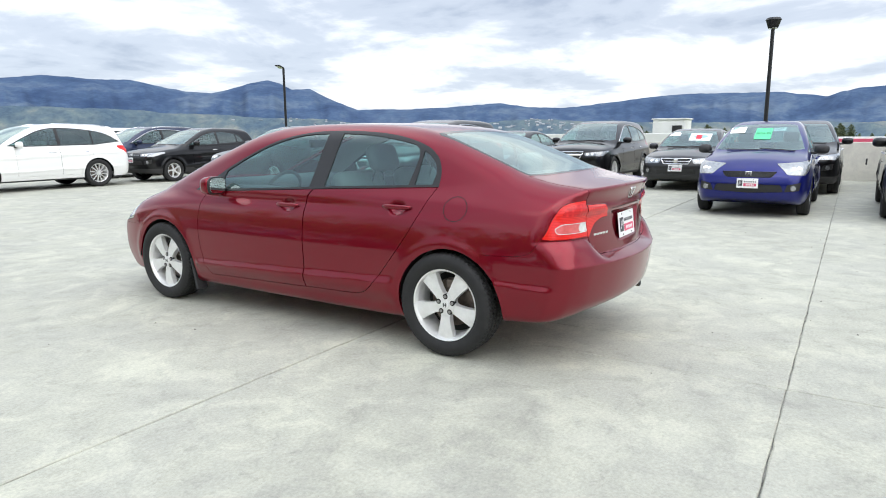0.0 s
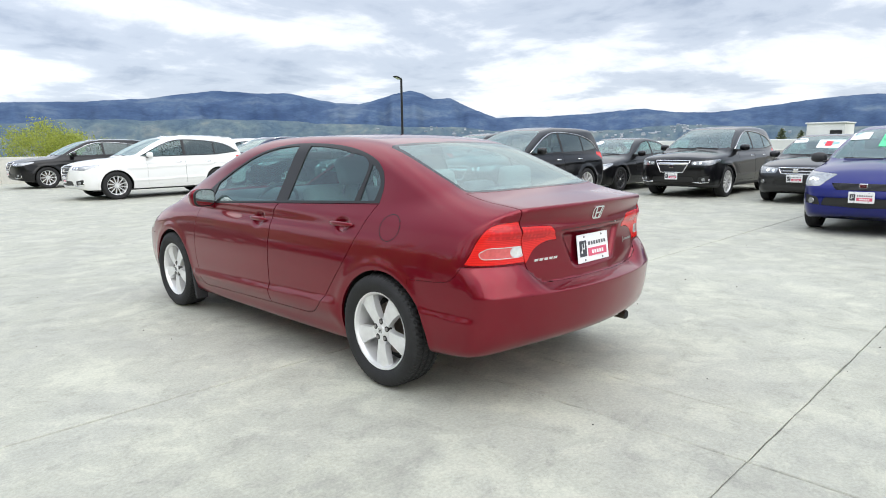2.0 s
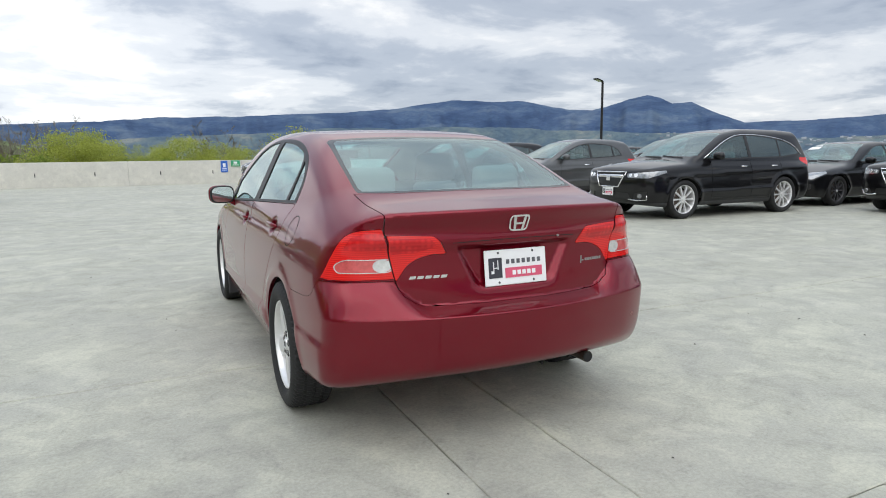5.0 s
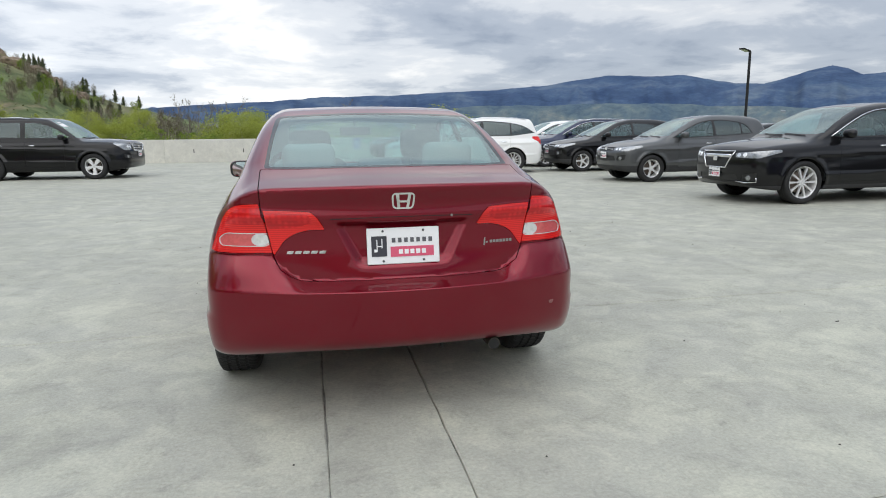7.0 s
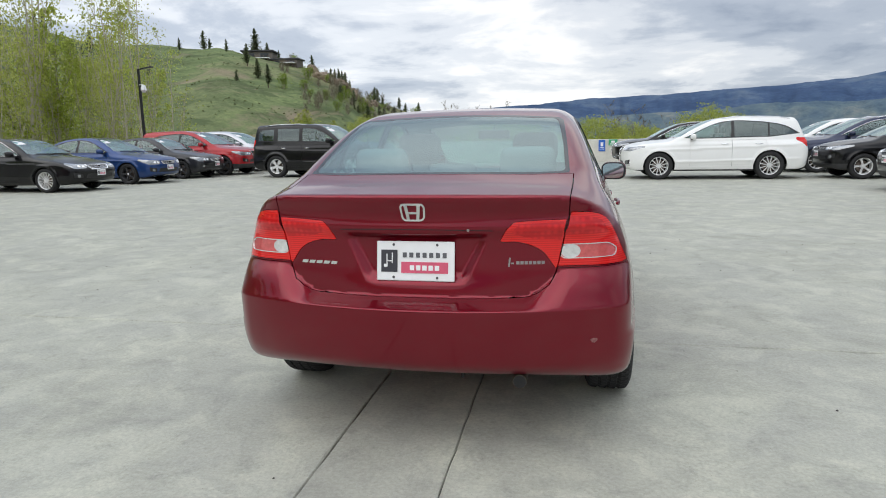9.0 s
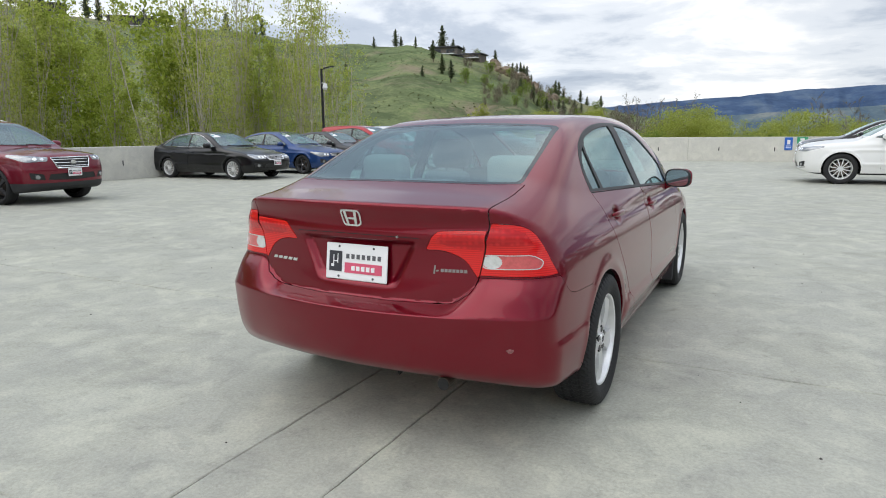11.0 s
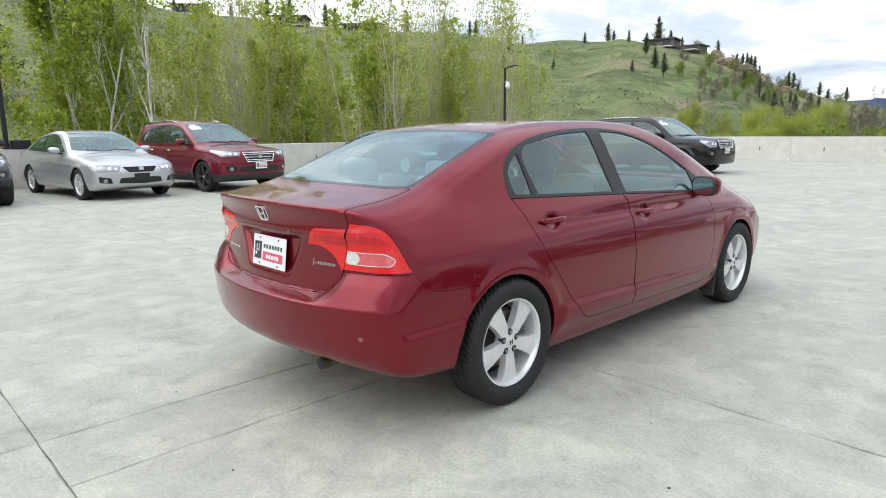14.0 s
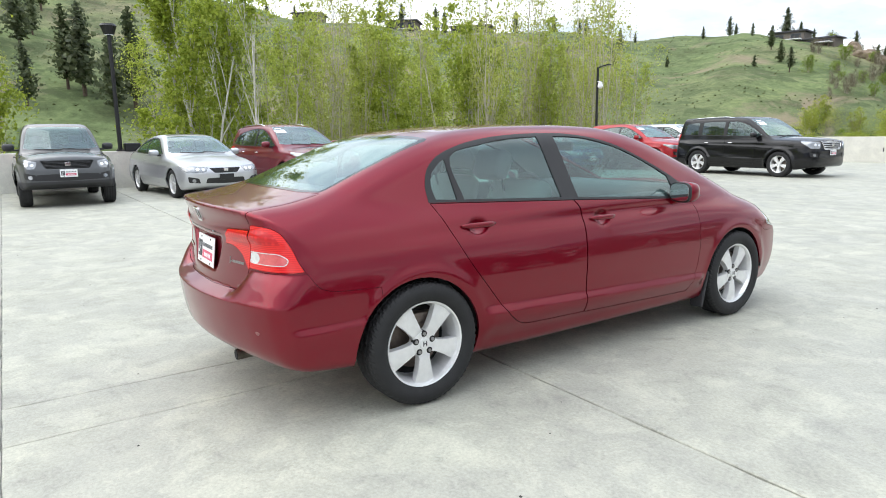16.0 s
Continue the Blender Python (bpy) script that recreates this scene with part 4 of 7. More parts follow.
    paint = M["paint_red"]
    body = panel_ob("body", both(sh.take("body", 0.02)), paint, car)
    # grey lining inside the pillars and roof
    v, q, n = sh.take("body", 0.0, -0.032)
    rows, keep, i = [], [], 0
    for r in q:
        if min(v[k][2] for k in r) > 0.94 and -0.36 < sum(v[k][1] for k in r) / len(r) < 2.35:
            rows.append(list(r)[::-1])
            keep += [-x for x in n[i:i + len(r)]]
        i += len(r)
    panel_ob("cabin_lining", both((v, rows, np.array(keep))), M["cloth"], body)
    for s, fl in ((1, lambda d: d), (-1, flip)):
        fd = panel_ob("front_door", fl(sh.take("front_door", 0.03)), paint, car)
        rd = panel_ob("rear_door", fl(sh.take("rear_door", 0.03)), paint, car)
        panel_ob("window_trim", fl(sh.take("window_trim", 0.012, 0.001)), M["trim"], body)
        g1 = panel_ob("window_glass", fl(sh.take("front_door_glass", 0, -0.004)), M["glass"], fd)
        g2 = panel_ob("window_glass", fl(sh.take("rear_door_glass", 0, -0.004)), M["glass"], rd)
        g3 = panel_ob("quarter_glass", fl(sh.take("quarter_glass", 0, -0.004)), M["glass"], body)
        lampo = panel_ob("tail_lamp", fl(sh.take("tail_lamp", 0.02, 0.0015)), M["lens"], car, "red tail lamp lens")
        panel_ob("reverse_lamp", fl(sh.take("reverse_lamp", 0.0, 0.0005)), M["lens_clear"], lampo, "clear round reversing lamp")
        panel_ob("lamp_band", fl(sh.take("lamp_band", 0.0, 0.0005)), M["lens_pink"], lampo)
        panel_ob("lamp_rim", fl(sh.take("lamp_rim", 0.004, 0.0035)), M["lens_clear"], lampo)
        panel_ob("lamp_cell_field", fl(sh.take("lamp_cells", 0.0, 0.0012)), M["lens_led"], lampo, "darker red lamp cells")
        panel_ob("headlamp", fl(sh.take("headlamp")), M["head"], car)
        for ob in (g1, g2, g3):
            ob.visible_shadow = False
        # handles: a bar across each dimple
        for door, yc, zc in ((fd, 1.29, 0.842), (rd, 0.364, 0.875)):
            ys = np.linspace(-0.130, 0.130, 13)
            pts, _ = drape(f, [(s * 0.9, yc + t, zc + 0.008 - 0.002 * (t / 0.1) ** 2) for t in ys], (-s, 0, 0), 0.5)
            end = [pts[1], pts[-2]]
            path = []
            for i, t in enumerate(ys):
                k = (t + 0.130) / 0.26
                b = np.array(end[0]) * (1 - k) + np.array(end[1]) * k
                path.append((b[0] + s * (0.008 + 0.016 * (1 - (t / 0.130) ** 4)), b[1], b[2]))
            rr = [(0.009 * min(1, 0.35 + 1.6 * (1 - abs(t) / 0.130)), 0.0145 * min(1, 0.45 + 1.4 * (1 - abs(t) / 0.130))) for t in ys]
            v, q = swept(path, rr)
            mesh_ob("door_handle", v, q, paint, door)
        # wheels, wells, mudguards
        wheel(car, (s * 0.765, 0, 0.316), s, rim=0.216, hero=True)
        wheel(car, (s * 0.760, 2.70, 0.316), s, rim=0.216, hero=True)
        wheel_well(body, "wheel_well", -0.028, 0.302, 0.368, s * 0.50, s * 0.845)
        wheel_well(body, "wheel_well", 2.672, 0.302, 0.369, s * 0.50, s * 0.845)
        part("mud_flap", box((s * 0.795, 2.345, 0.245), (0.10, 0.022, 0.26), 0.009, Euler((radians(-12), 0, 0)).to_matrix()), M["plastic"], car)
        # door mirror
        at, tn = (s * 0.893, 1.935, 0.960), radians(-s * 9)
        mir = part("door_mirror", pod(at, 0.092, 0.067, [(0.004, 0.97), (0.03, 1.0), (0.06, 0.95), (0.085, 0.82), (0.105, 0.58), (0.115, 0.30)], tn), paint, car, smooth=True)
        part("mirror_rim", pod(at, 0.092, 0.067, [(-0.012, 0.90), (-0.010, 0.955), (0.0, 0.985), (0.003, 0.96)], tn), M["trim"], mir, smooth=True)
        part("mirror_glass", pod(at, 0.092, 0.067, [(-0.0145, 0.84), (-0.011, 0.85)], tn), M["mirror"], mir, "silver mirror glass")
        part("mirror_foot", box((s * 0.825, 1.985, 0.910), (0.11, 0.070, 0.05), 0.02, Euler((0, radians(-s * 30), 0)).to_matrix(), 3), paint, mir, smooth=True)
    trunk_ob = panel_ob("trunk_lid", both(sh.take("trunk_lid", 0.02)), paint, car)
    for fl in (lambda d: d, flip):
        il = panel_ob("inner_lamp", fl(sh.take("inner_lamp", 0.012, 0.0012)), M["lens"], trunk_ob, "red inner tail lamp lens")
        panel_ob("lamp_cell_field", fl(sh.take("inner_cells", 0.0, 0.0010)), M["lens_led"], il)
    bumper = panel_ob("rear_bumper", both(sh.take("rear_bumper", 0.03)), paint, car)
    panel_ob("front_bumper", both(sh.take("front_bumper", 0.03)), paint, car)
    panel_ob("rear_window_border", both(sh.take("rear_window", 0.0, 0.0004)), M["frit"], car)
    rg = panel_ob("rear_window", both(sh.take("rear_glass", 0.0, 0.0)), M["glass"], car)
    ws = panel_ob("windshield", both(sh.take("windshield", 0.0, 0.0)), M["glass"], car)
    rg.visible_shadow = ws.visible_shadow = False

    # on the trunk lid: badge, script, dealer mark, plate
    def on_rear(x, z, lift=0.0):
        p, n = drape(f, [(x, -1.2, z)], (0, 1, 0), 0.3, lift)
        return p[0], n[0]

    bm = bmesh.new()
    ring = rounded([(-0.044, -0.036), (0.044, -0.036), (0.050, 0.036), (-0.050, 0.036)], 0.022, 5)
    N_ = len(ring)
    rows = []
    for pts, lift in ((ring, -0.004), (ring, 0.006), (inset(ring, 0.0075), 0.006), (inset(ring, 0.0075), -0.004)):
        p, _ = drape(f, [(q[0], -1.2, 0.957 + q[1]) for q in pts], (0, 1, 0), 0.5, lift)
        rows.append([bm.verts.new(q) for q in p])
    for p, q in zip(rows, rows[1:]):
        for i in range(N_):
            bm.faces.new((p[i], p[(i + 1) % N_], q[(i + 1) % N_], q[i]))

    def raised(bm, corners, lift):
        """A flat bar laid on the tail: its outline in (x, z), raised off the surface."""
        top, _ = drape(f, [(x, -1.2, z) for x, z in corners], (0, 1, 0), 0.5, lift)
        low, _ = drape(f, [(x, -1.2, z) for x, z in corners], (0, 1, 0), 0.5, -0.003)
        a_, b_ = [bm.verts.new(q) for q in top], [bm.verts.new(q) for q in low]
        bm.faces.new(a_)
        for i in range(len(a_)):
            j = (i + 1) % len(a_)
            bm.faces.new((a_[i], b_[i], b_[j], a_[j]))

    for s in (-1, 1):
        raised(bm, [(s * 0.0125, 0.928), (s * 0.0235, 0.928), (s * 0.0315, 0.986), (s * 0.0185, 0.986)], 0.007)
    raised(bm, [(-0.0165, 0.951), (0.0165, 0.951), (0.0165, 0.960), (-0.0165, 0.960)], 0.0062)
    part("badge", bm, M["chrome"], trunk_ob, "chrome rounded emblem")
    for i in range(5):
        x = -0.478 + 0.0325 * i
        bm = bmesh.new()
        raised(bm, [(x, 0.745), (x + 0.025, 0.745), (x + 0.0305, 0.757), (x + 0.0055, 0.757)], 0.004)
        part("script_bar", bm, M["chrome"], trunk_ob)
    marks = [[(0.352, 0.748), (0.358, 0.748), (0.362, 0.782), (0.356, 0.782)], [(0.362, 0.758), (0.372, 0.758), (0.374, 0.764), (0.364, 0.764)]]
    marks += [[(x, 0.757), (x + 0.0115, 0.757), (x + 0.0115, 0.769), (x, 0.769)] for x in (0.382 + 0.0155 * i for i in range(7))]
    for outline in marks:
        bm = bmesh.new()
        raised(bm, outline, 0.0018)
        part("dealer_mark", bm, M["dull"], trunk_ob)
    # the seam under the lid's lip, from lamp to lamp
    xs_ = np.linspace(-0.298, 0.298, 25)
    lo_, _ = drape(f, [(x, -1.2, 0.8885 - 0.05 * x * x) for x in xs_], (0, 1, 0), 0.5, 0.0007)
    hi_, _ = drape(f, [(x, -1.2, 0.8915 - 0.05 * x * x) for x in xs_], (0, 1, 0), 0.5, 0.0007)
    mesh_ob("lid_seam", list(lo_) + list(hi_), [(i, i + 1, 26 + i, 25 + i) for i in range(24)], M["under"], trunk_ob)
    p, _ = on_rear(0.206, 0.888)
    part("lock_cover", tube((p[0], p[1] + 0.003, p[2]), (p[0], p[1] - 0.003, p[2]), 0.0055, 0.0045), M["dull"], trunk_ob)
    dealer_plate(trunk_ob, (0, -0.812, 0.766), tilt=-7)
    # a scuff through the bumper's paint
    pts = [(0.672 + 0.013 * math.cos(a) * (1 + 0.3 * math.sin(3 * a)), -1.2, 0.474 + 0.010 * math.sin(a)) for a in np.linspace(0, 2 * math.pi, 10)[:-1]]
    p, _ = drape(f, pts, (0, 1, 0), 0.7, 0.0008)
    mesh_ob("scuff", list(p), [tuple(range(9))], plain("scuffed_primer", (0.24, 0.09, 0.09), 0.7, 0, 0.6, 150), bumper, "small pale scuff in the paint", smooth=False)
    # fuel door: a round seam on the left rear fender
    ringp = [(-1.2, -0.046 + 0.080 * math.cos(a), 0.886 + 0.071 * math.sin(a)) for a in np.linspace(0, 2 * math.pi, 49)[:-1]]
    p0, n0 = drape(f, ringp, (1, 0, 0), 0.8, 0.0006)
    ringq = [(-1.2, -0.046 + 0.0758 * math.cos(a), 0.886 + 0.067 * math.sin(a)) for a in np.linspace(0, 2 * math.pi, 49)[:-1]]
    p1, n1 = drape(f, ringq, (1, 0, 0), 0.8, 0.0006)
    mesh_ob("fuel_door_seam", list(p0) + list(p1), [(i, (i + 1) % 48, 48 + (i + 1) % 48, 48 + i) for i in range(48)], M["under"], body)
    # exhaust, tow hook, floor pan
    part("exhaust_pipe", tube((0.395, -0.45, 0.310), (0.398, -0.806, 0.303), 0.026, 0.027, 20), M["steel"], car, "sooty steel tail pipe")
    part("exhaust_bore", tube((0.398, -0.796, 0.3031), (0.398, -0.8095, 0.303), 0.0240, None, 20), M["under"], car)
    part("muffler", box((0.36, -0.42, 0.345), (0.5, 0.34, 0.12), 0.05), M["steel"], car)
    v, q = swept([(0.17, -0.70, 0.33), (0.17, -0.74, 0.300), (0.17, -0.765, 0.295), (0.17, -0.775, 0.32)], [(0.006, 0.006)] * 4, 8)
    mesh_ob("tow_hook", v, q, M["under"], car)
    part("floor_pan", box((0, 1.40, 0.27), (1.20, 3.4, 0.10), 0.03), M["under"], car)
    # cabin
    seat_front(car, -0.36)
    seat_front(car, 0.36)
    part("rear_bench", box((0, 0.50, 0.45), (1.26, 0.52, 0.18), 0.06, None, 3), M["cloth"], car, smooth=True)
    part("rear_backrest", box((0, 0.13, 0.74), (1.26, 0.16, 0.56), 0.06, Euler((radians(-22), 0, 0)).to_matrix(), 3), M["cloth"], car, smooth=True)
    for x in (-0.37, 0.37):
        part("rear_headrest", box((x, 0.02, 1.10), (0.27, 0.11, 0.16), 0.045, None, 3), M["cloth"], car, smooth=True)
    part("rear_headrest", box((0, 0.02, 1.06), (0.24, 0.10, 0.08), 0.035, None, 3), M["cloth_dark"], car, smooth=True)
    part("parcel_shelf", box((0, -0.18, 1.00), (1.20, 0.36, 0.03), 0.01), M["dash"], car)
    part("brake_lamp", box((0, -0.24, 1.045), (0.34, 0.10, 0.055), 0.018, None, 2), M["cloth_dark"], car)
    part("dashboard", box((0, 2.22, 0.80), (1.44, 0.55, 0.34), 0.10, None, 3), M["dash"], car, smooth=True)
    v, f2 = lathe([(0.185 + 0.014 * math.cos(t), 0.014 * math.sin(t)) for t in np.linspace(0, 2 * math.pi, 11)], 28)
    sw = mesh_ob("steering_wheel", v, f2, M["cloth_dark"], car)
    sw.matrix_local = pose(-0.36, 1.82, 0.87, 0, 0, 0) @ pose(0, 0, 0, 25, 0, 0) @ pose(0, 0, 0, 0, 0, 90)
    part("wheel_boss", box((-0.36, 1.84, 0.865), (0.30, 0.05, 0.10), 0.02), M["cloth_dark"], car)
    part("inside_mirror", box((0, 1.74, 1.25), (0.24, 0.03, 0.065), 0.012), M["cloth_dark"], car)
    part("mirror_stalk", tube((0, 1.75, 1.27), (0, 1.80, 1.33), 0.008), M["cloth_dark"], car)
    for s in (-1, 1):
        part("door_card", box((s * 0.715, 1.30, 0.66), (0.05, 2.3, 0.60), 0.02, None, 2), M["dash"], car)
    return car


red_sedan()


# ---- the parked cars: one way of building, many shapes ----
def clip_y(poly, y0, y1):
    """The part of a polygon between two uprights."""
    for lim, sgn in ((y0, 1), (y1, -1)):
        out = []
        for i in range(len(poly)):
            a, b = poly[i - 1], poly[i]
            ia, ib = sgn * (a[0] - lim) >= 0, sgn * (b[0] - lim) >= 0
            if ia != ib:
                t = (lim - a[0]) / (b[0] - a[0])
                out.append((lim, a[1] + t * (b[1] - a[1])))
            if ib:
                out.append(tuple(b))
        poly = out
    return poly


def vehicle_field(S):
    wb, hw, R = S["wb"], S["hw"], S["R"]
    yt, yn = S["tail"], S["nose"]
    plan = curve((yt, hw - 0.12), (yt + 0.25, hw - 0.04), (yt + 0.7, hw - 0.012), (wb * 0.5, hw), (wb, hw - 0.008), (yn - 0.45, hw - 0.035), (yn - 0.15, hw - 0.12), (yn, hw - 0.20), s=0.06)
    b = S["belt"]
    k = b / 0.96
    prof = curve((0.12 * k, 0.11), (0.22 * k, 0.055), (0.34 * k, 0.018), (0.45 * k, 0.0), (0.58 * k, 0.004), (0.72 * k, 0.014), (0.84 * k, 0.034), (0.93 * k, 0.066), (1.0 * k, 0.105), (1.1 * k, 0.17), s=0.02)
    rear, front = curve(*[(z, yt + d) for z, d in S["rear"]], s=0.02), curve(*[(z, yn - d) for z, d in S["front"]], s=0.025)
    deck, roof = curve(*S["deck"], s=0.05), curve(*S["roof"], s=0.06)
    cabw = curve((b - 0.25, hw - 0.02), (b, hw - S["in_belt"]), (S["top"] - 0.08, hw - S["in_roof"]), (S["top"] + 0.05, hw - S["in_roof"] - 0.10), s=0.04)
    cabp = curve((yt, 0.11), (yt + 0.6, 0.04), (wb * 0.45, 0.0), (wb * 0.72, 0.0), (wb * 0.95, 0.06), (wb * 1.1, 0.14), s=0.08)
    under, box_ = S.get("under", 0.2), S.get("box", 1.0)
    cz, cl = S.get("cabrear", (-9.0, 0.0))

    def f(x, y, z):
        x = np.abs(x)
        fl = 0.0
        for yc in (0.0, wb):
            r = np.hypot(y - yc, z - R)
            fl = fl + S.get("flare", 0.015) * np.exp(-((r - R - 0.055) / 0.045) ** 2) * sstep(0.15, 0.35, z)
        # a shoulder line rising to the rear and a lower door line
        zr, zl = b * 0.80 - 0.035 * (y - wb / 2), b * 0.47 - 0.02 * (y - wb / 2)
        run = sstep(yt + 0.25, yt + 0.6, y) * sstep(yn - 0.5, yn - 0.9, y)
        ridge_ = run * (0.013 * np.clip(1 - np.abs(z - zr) / 0.06, 0, 1) + 0.012 * np.clip(1 - np.abs(z - zl) / 0.05, 0, 1))
        side = x - (plan(y) - prof(z) + fl + ridge_)
        rr = rear(z) + 0.22 * box_ * x * x + 0.7 * np.maximum(x - hw * 0.72, 0) ** 2 - y
        ff = y - (front(z) - 0.20 * box_ * x * x - 0.9 * S.get("corner", 1.0) * np.maximum(x - hw * 0.62, 0) ** 2)
        top = z - (deck(y) - 0.06 * x * x - 0.05 * x * x * sstep(wb * 0.6, wb, y))
        core = smax(smax(rr, top, 0.05), ff, S.get("edge", 0.075))
        low = smax(smax(core, side, 0.10), under + 0.08 * sstep(wb + 0.4, yn, y) + 0.08 * sstep(-0.4, yt, y) - z, 0.05)
        cab = smax(z - (roof(y) - 0.05 * x * x), x - (cabw(z) - cabp(y)), 0.10)
        cab = smax(cab, (cz + cl * (z - b) + 0.08 * x * x) - y, 0.10)
        cab = smax(cab, b - 0.12 - z, 0.05)
        return smin(low, cab, 0.05)
    return f


def vehicle(S, paint, m, label, wheels=("many", 10, "alloy"), plate=True, sheet=True, group="", res=0.042, privacy=True):
    car = empty(S["name"], m, label=label, category=S.get("cat", "car"), group=group)
    f = vehicle_field(S)
    wb, hw, R, b, yt, yn = S["wb"], S["hw"], S["R"], S["belt"], S["tail"], S["nose"]
    sh = Shell(f, (0, yt - 0.05, 0.12), (hw + 0.04, yn + 0.05, S["top"] + 0.05), res)
    out = lambda c, n: n.x > 0.12
    for yc in (0.0, wb):
        sh.panel("void", SIDE, circle(yc, R - 0.01, R + 0.045, 28), lambda c, n: c.x > 0.45 and c.z < 2 * R + 0.25, drop=True)
    dlo = S["dlo"]
    sh.panel("window_trim", SIDE, dlo, out)
    ins = [tuple(p) for p in inset(dlo, 0.022)]
    panes = []
    for i, (a, c) in enumerate(S["panes"]):
        q = clip_y(ins, a, c)
        if len(q) > 2:
            panes.append("pane%d" % i)
            sh.panel(panes[-1], SIDE, q, out, over=("window_trim",))
    doors = []
    for i, (a, c) in enumerate(S["doors"]):
        doors.append("door%d" % i)
        zt = b - 0.005
        sh.panel(doors[-1], SIDE, rounded([(a, S["sill"]), (c, S["sill"]), (c, zt), (a, zt)], [0.12 if i == 0 and S.get("cutaway", True) else 0.03, 0.03, 0.01, 0.01]), out, gap=0.004)
    # lamps, grille, glass
    hx0, hz0, hz1, hy = S["lamp"]
    q = 0.7071
    head = [((hx0 - (yn - 0.07)) * q, hz0 + 0.01), ((hx0 - (yn - 0.07)) * q, hz1 - 0.02), ((hw * 0.90 - (yn - hy)) * q, hz1 + 0.035), ((hw * 0.93 - (yn - hy)) * q, hz1 - 0.01), ((hw * 0.80 - (yn - hy * 0.45)) * q, hz0)]
    sh.panel("headlamp", NOSE, rounded(head, 0.03, 3), lambda c, n: c.y > yn - 0.9 and c.z > 0.4, gap=0.003)
    gx, gz0, gz1 = S["grille"]
    tp = S.get("taper", 0.82)
    sh.panel("grille", REAR, rounded([(-0.02, gz0), (gx * tp, gz0), (gx, gz1), (-0.02, gz1)], [0, 0.03, 0.03, 0]), lambda c, n: c.y > yn - 0.5 and n.y > 0.2, gap=0.002)
    sh.panel("intake", REAR, rounded([(-0.02, gz0 - 0.24), (gx * 1.25, gz0 - 0.22), (gx * 1.15, gz0 - 0.11), (-0.02, gz0 - 0.10)], [0, 0.03, 0.03, 0]), lambda c, n: c.y > yn - 0.5 and n.y > 0.2)
    sh.panel("corner_intake", REAR, rounded([(hw * 0.60, gz0 - 0.22), (hw * 0.84, gz0 - 0.20), (hw * 0.86, gz0 - 0.07), (hw * 0.64, gz0 - 0.11)], 0.02), lambda c, n: c.y > yn - 0.6 and n.y > 0.1)
    ys0, zs0, ys1, zs1 = S["shield"]
    ww, wt = hw - S["in_belt"] - 0.085, hw - S["in_roof"] - 0.075
    sh.panel("windshield", FORE, [(-0.02, zs0 - ys0), (ww - 0.10, zs0 - ys0 + 0.03), (ww, zs0 - ys0 + 0.12), (wt, zs1 - ys1 - 0.06), (wt - 0.06, zs1 - ys1), (-0.02, zs1 - ys1 + 0.03)], lambda c, n: n.y > 0.12 and c.z > b - 0.1 and c.y > wb * 0.3)
    if "backlight" in S:
        y0, z0, y1, z1 = S["backlight"]
        sh.panel("rear_glass", BACK, [(-0.02, y0 + z0 - 0.02), (ww - 0.06, y0 + z0 + 0.03), (wt, y1 + z1 - 0.05), (wt - 0.06, y1 + z1), (-0.02, y1 + z1 + 0.02)], lambda c, n: n.y < -0.1 and c.z > b - 0.1)
    tz0, tz1, tu = S["taillamp"]
    sh.panel("tail_lamp", TAIL, rounded([((hw * 0.60 + yt + 0.10) * q, tz0), ((hw * 0.60 + yt + 0.10) * q, tz1), ((hw * 0.90 + yt + tu) * q, tz1 + 0.02), ((hw * 0.92 + yt + tu) * q, tz1 - 0.05), ((hw * 0.9 + yt + tu * 0.5) * q, tz0)], 0.03, 3), lambda c, n: c.y < yt + 0.7, gap=0.002)
    if "clad" in S:
        for nm, poly in (("cladding", [(yt - 0.1, 0.05), (yn + 0.1, 0.05), (yn + 0.1, S["clad"]), (yt - 0.1, S["clad"])]),):
            sh.panel(nm, SIDE, poly, None, over=("body",))
    body = panel_ob("body", both(sh.take("body", 0.02)), paint, car)
    if "clad" in S:
        panel_ob("cladding", both(sh.take("cladding", 0.02)), M["plastic"] if not S.get("clad_paint") else paint, car)
    for s, fl in ((1, lambda d: d), (-1, flip)):
        obs = []
        for i, d in enumerate(doors):
            dn = "rear_door" if i == 0 and len(doors) > 1 else "front_door"
            ob = panel_ob(dn, fl(sh.take(d, 0.012)), paint, car)
            obs.append(ob)
            a, c = S["doors"][i]
            p, _ = drape(f, [(s * (hw + 0.1), a + 0.10, b - 0.115), (s * (hw + 0.1), a + 0.28, b - 0.115)], (-s, 0, 0), 0.5)
            mid = (p[0] + p[1]) / 2 + np.array((s * 0.024, 0, 0))
            v, fq = swept([p[0], p[0] * 0.75 + p[1] * 0.25 + np.array((s * 0.022, 0, 0)), mid, p[0] * 0.25 + p[1] * 0.75 + np.array((s * 0.022, 0, 0)), p[1]], [(0.008, 0.012)] * 5, 6)
            mesh_ob("door_handle", v, fq, M["chrome"] if S.get("bright") else paint, ob)
        panel_ob("window_trim", fl(sh.take("window_trim", 0.0, 0.001)), M["chrome"] if S.get("bright_trim") else M["trim"], body)
        for i, pn in enumerate(panes):
            yc = sum(S["panes"][i]) / 2
            mat = M["glass_dark"] if privacy and S.get("privacy", True) and yc < wb * 0.42 else M["glass"]
            panel_ob("window_glass", fl(sh.take(pn, 0, 0.002 if S.get("bright_trim") else -0.003)), mat, body)
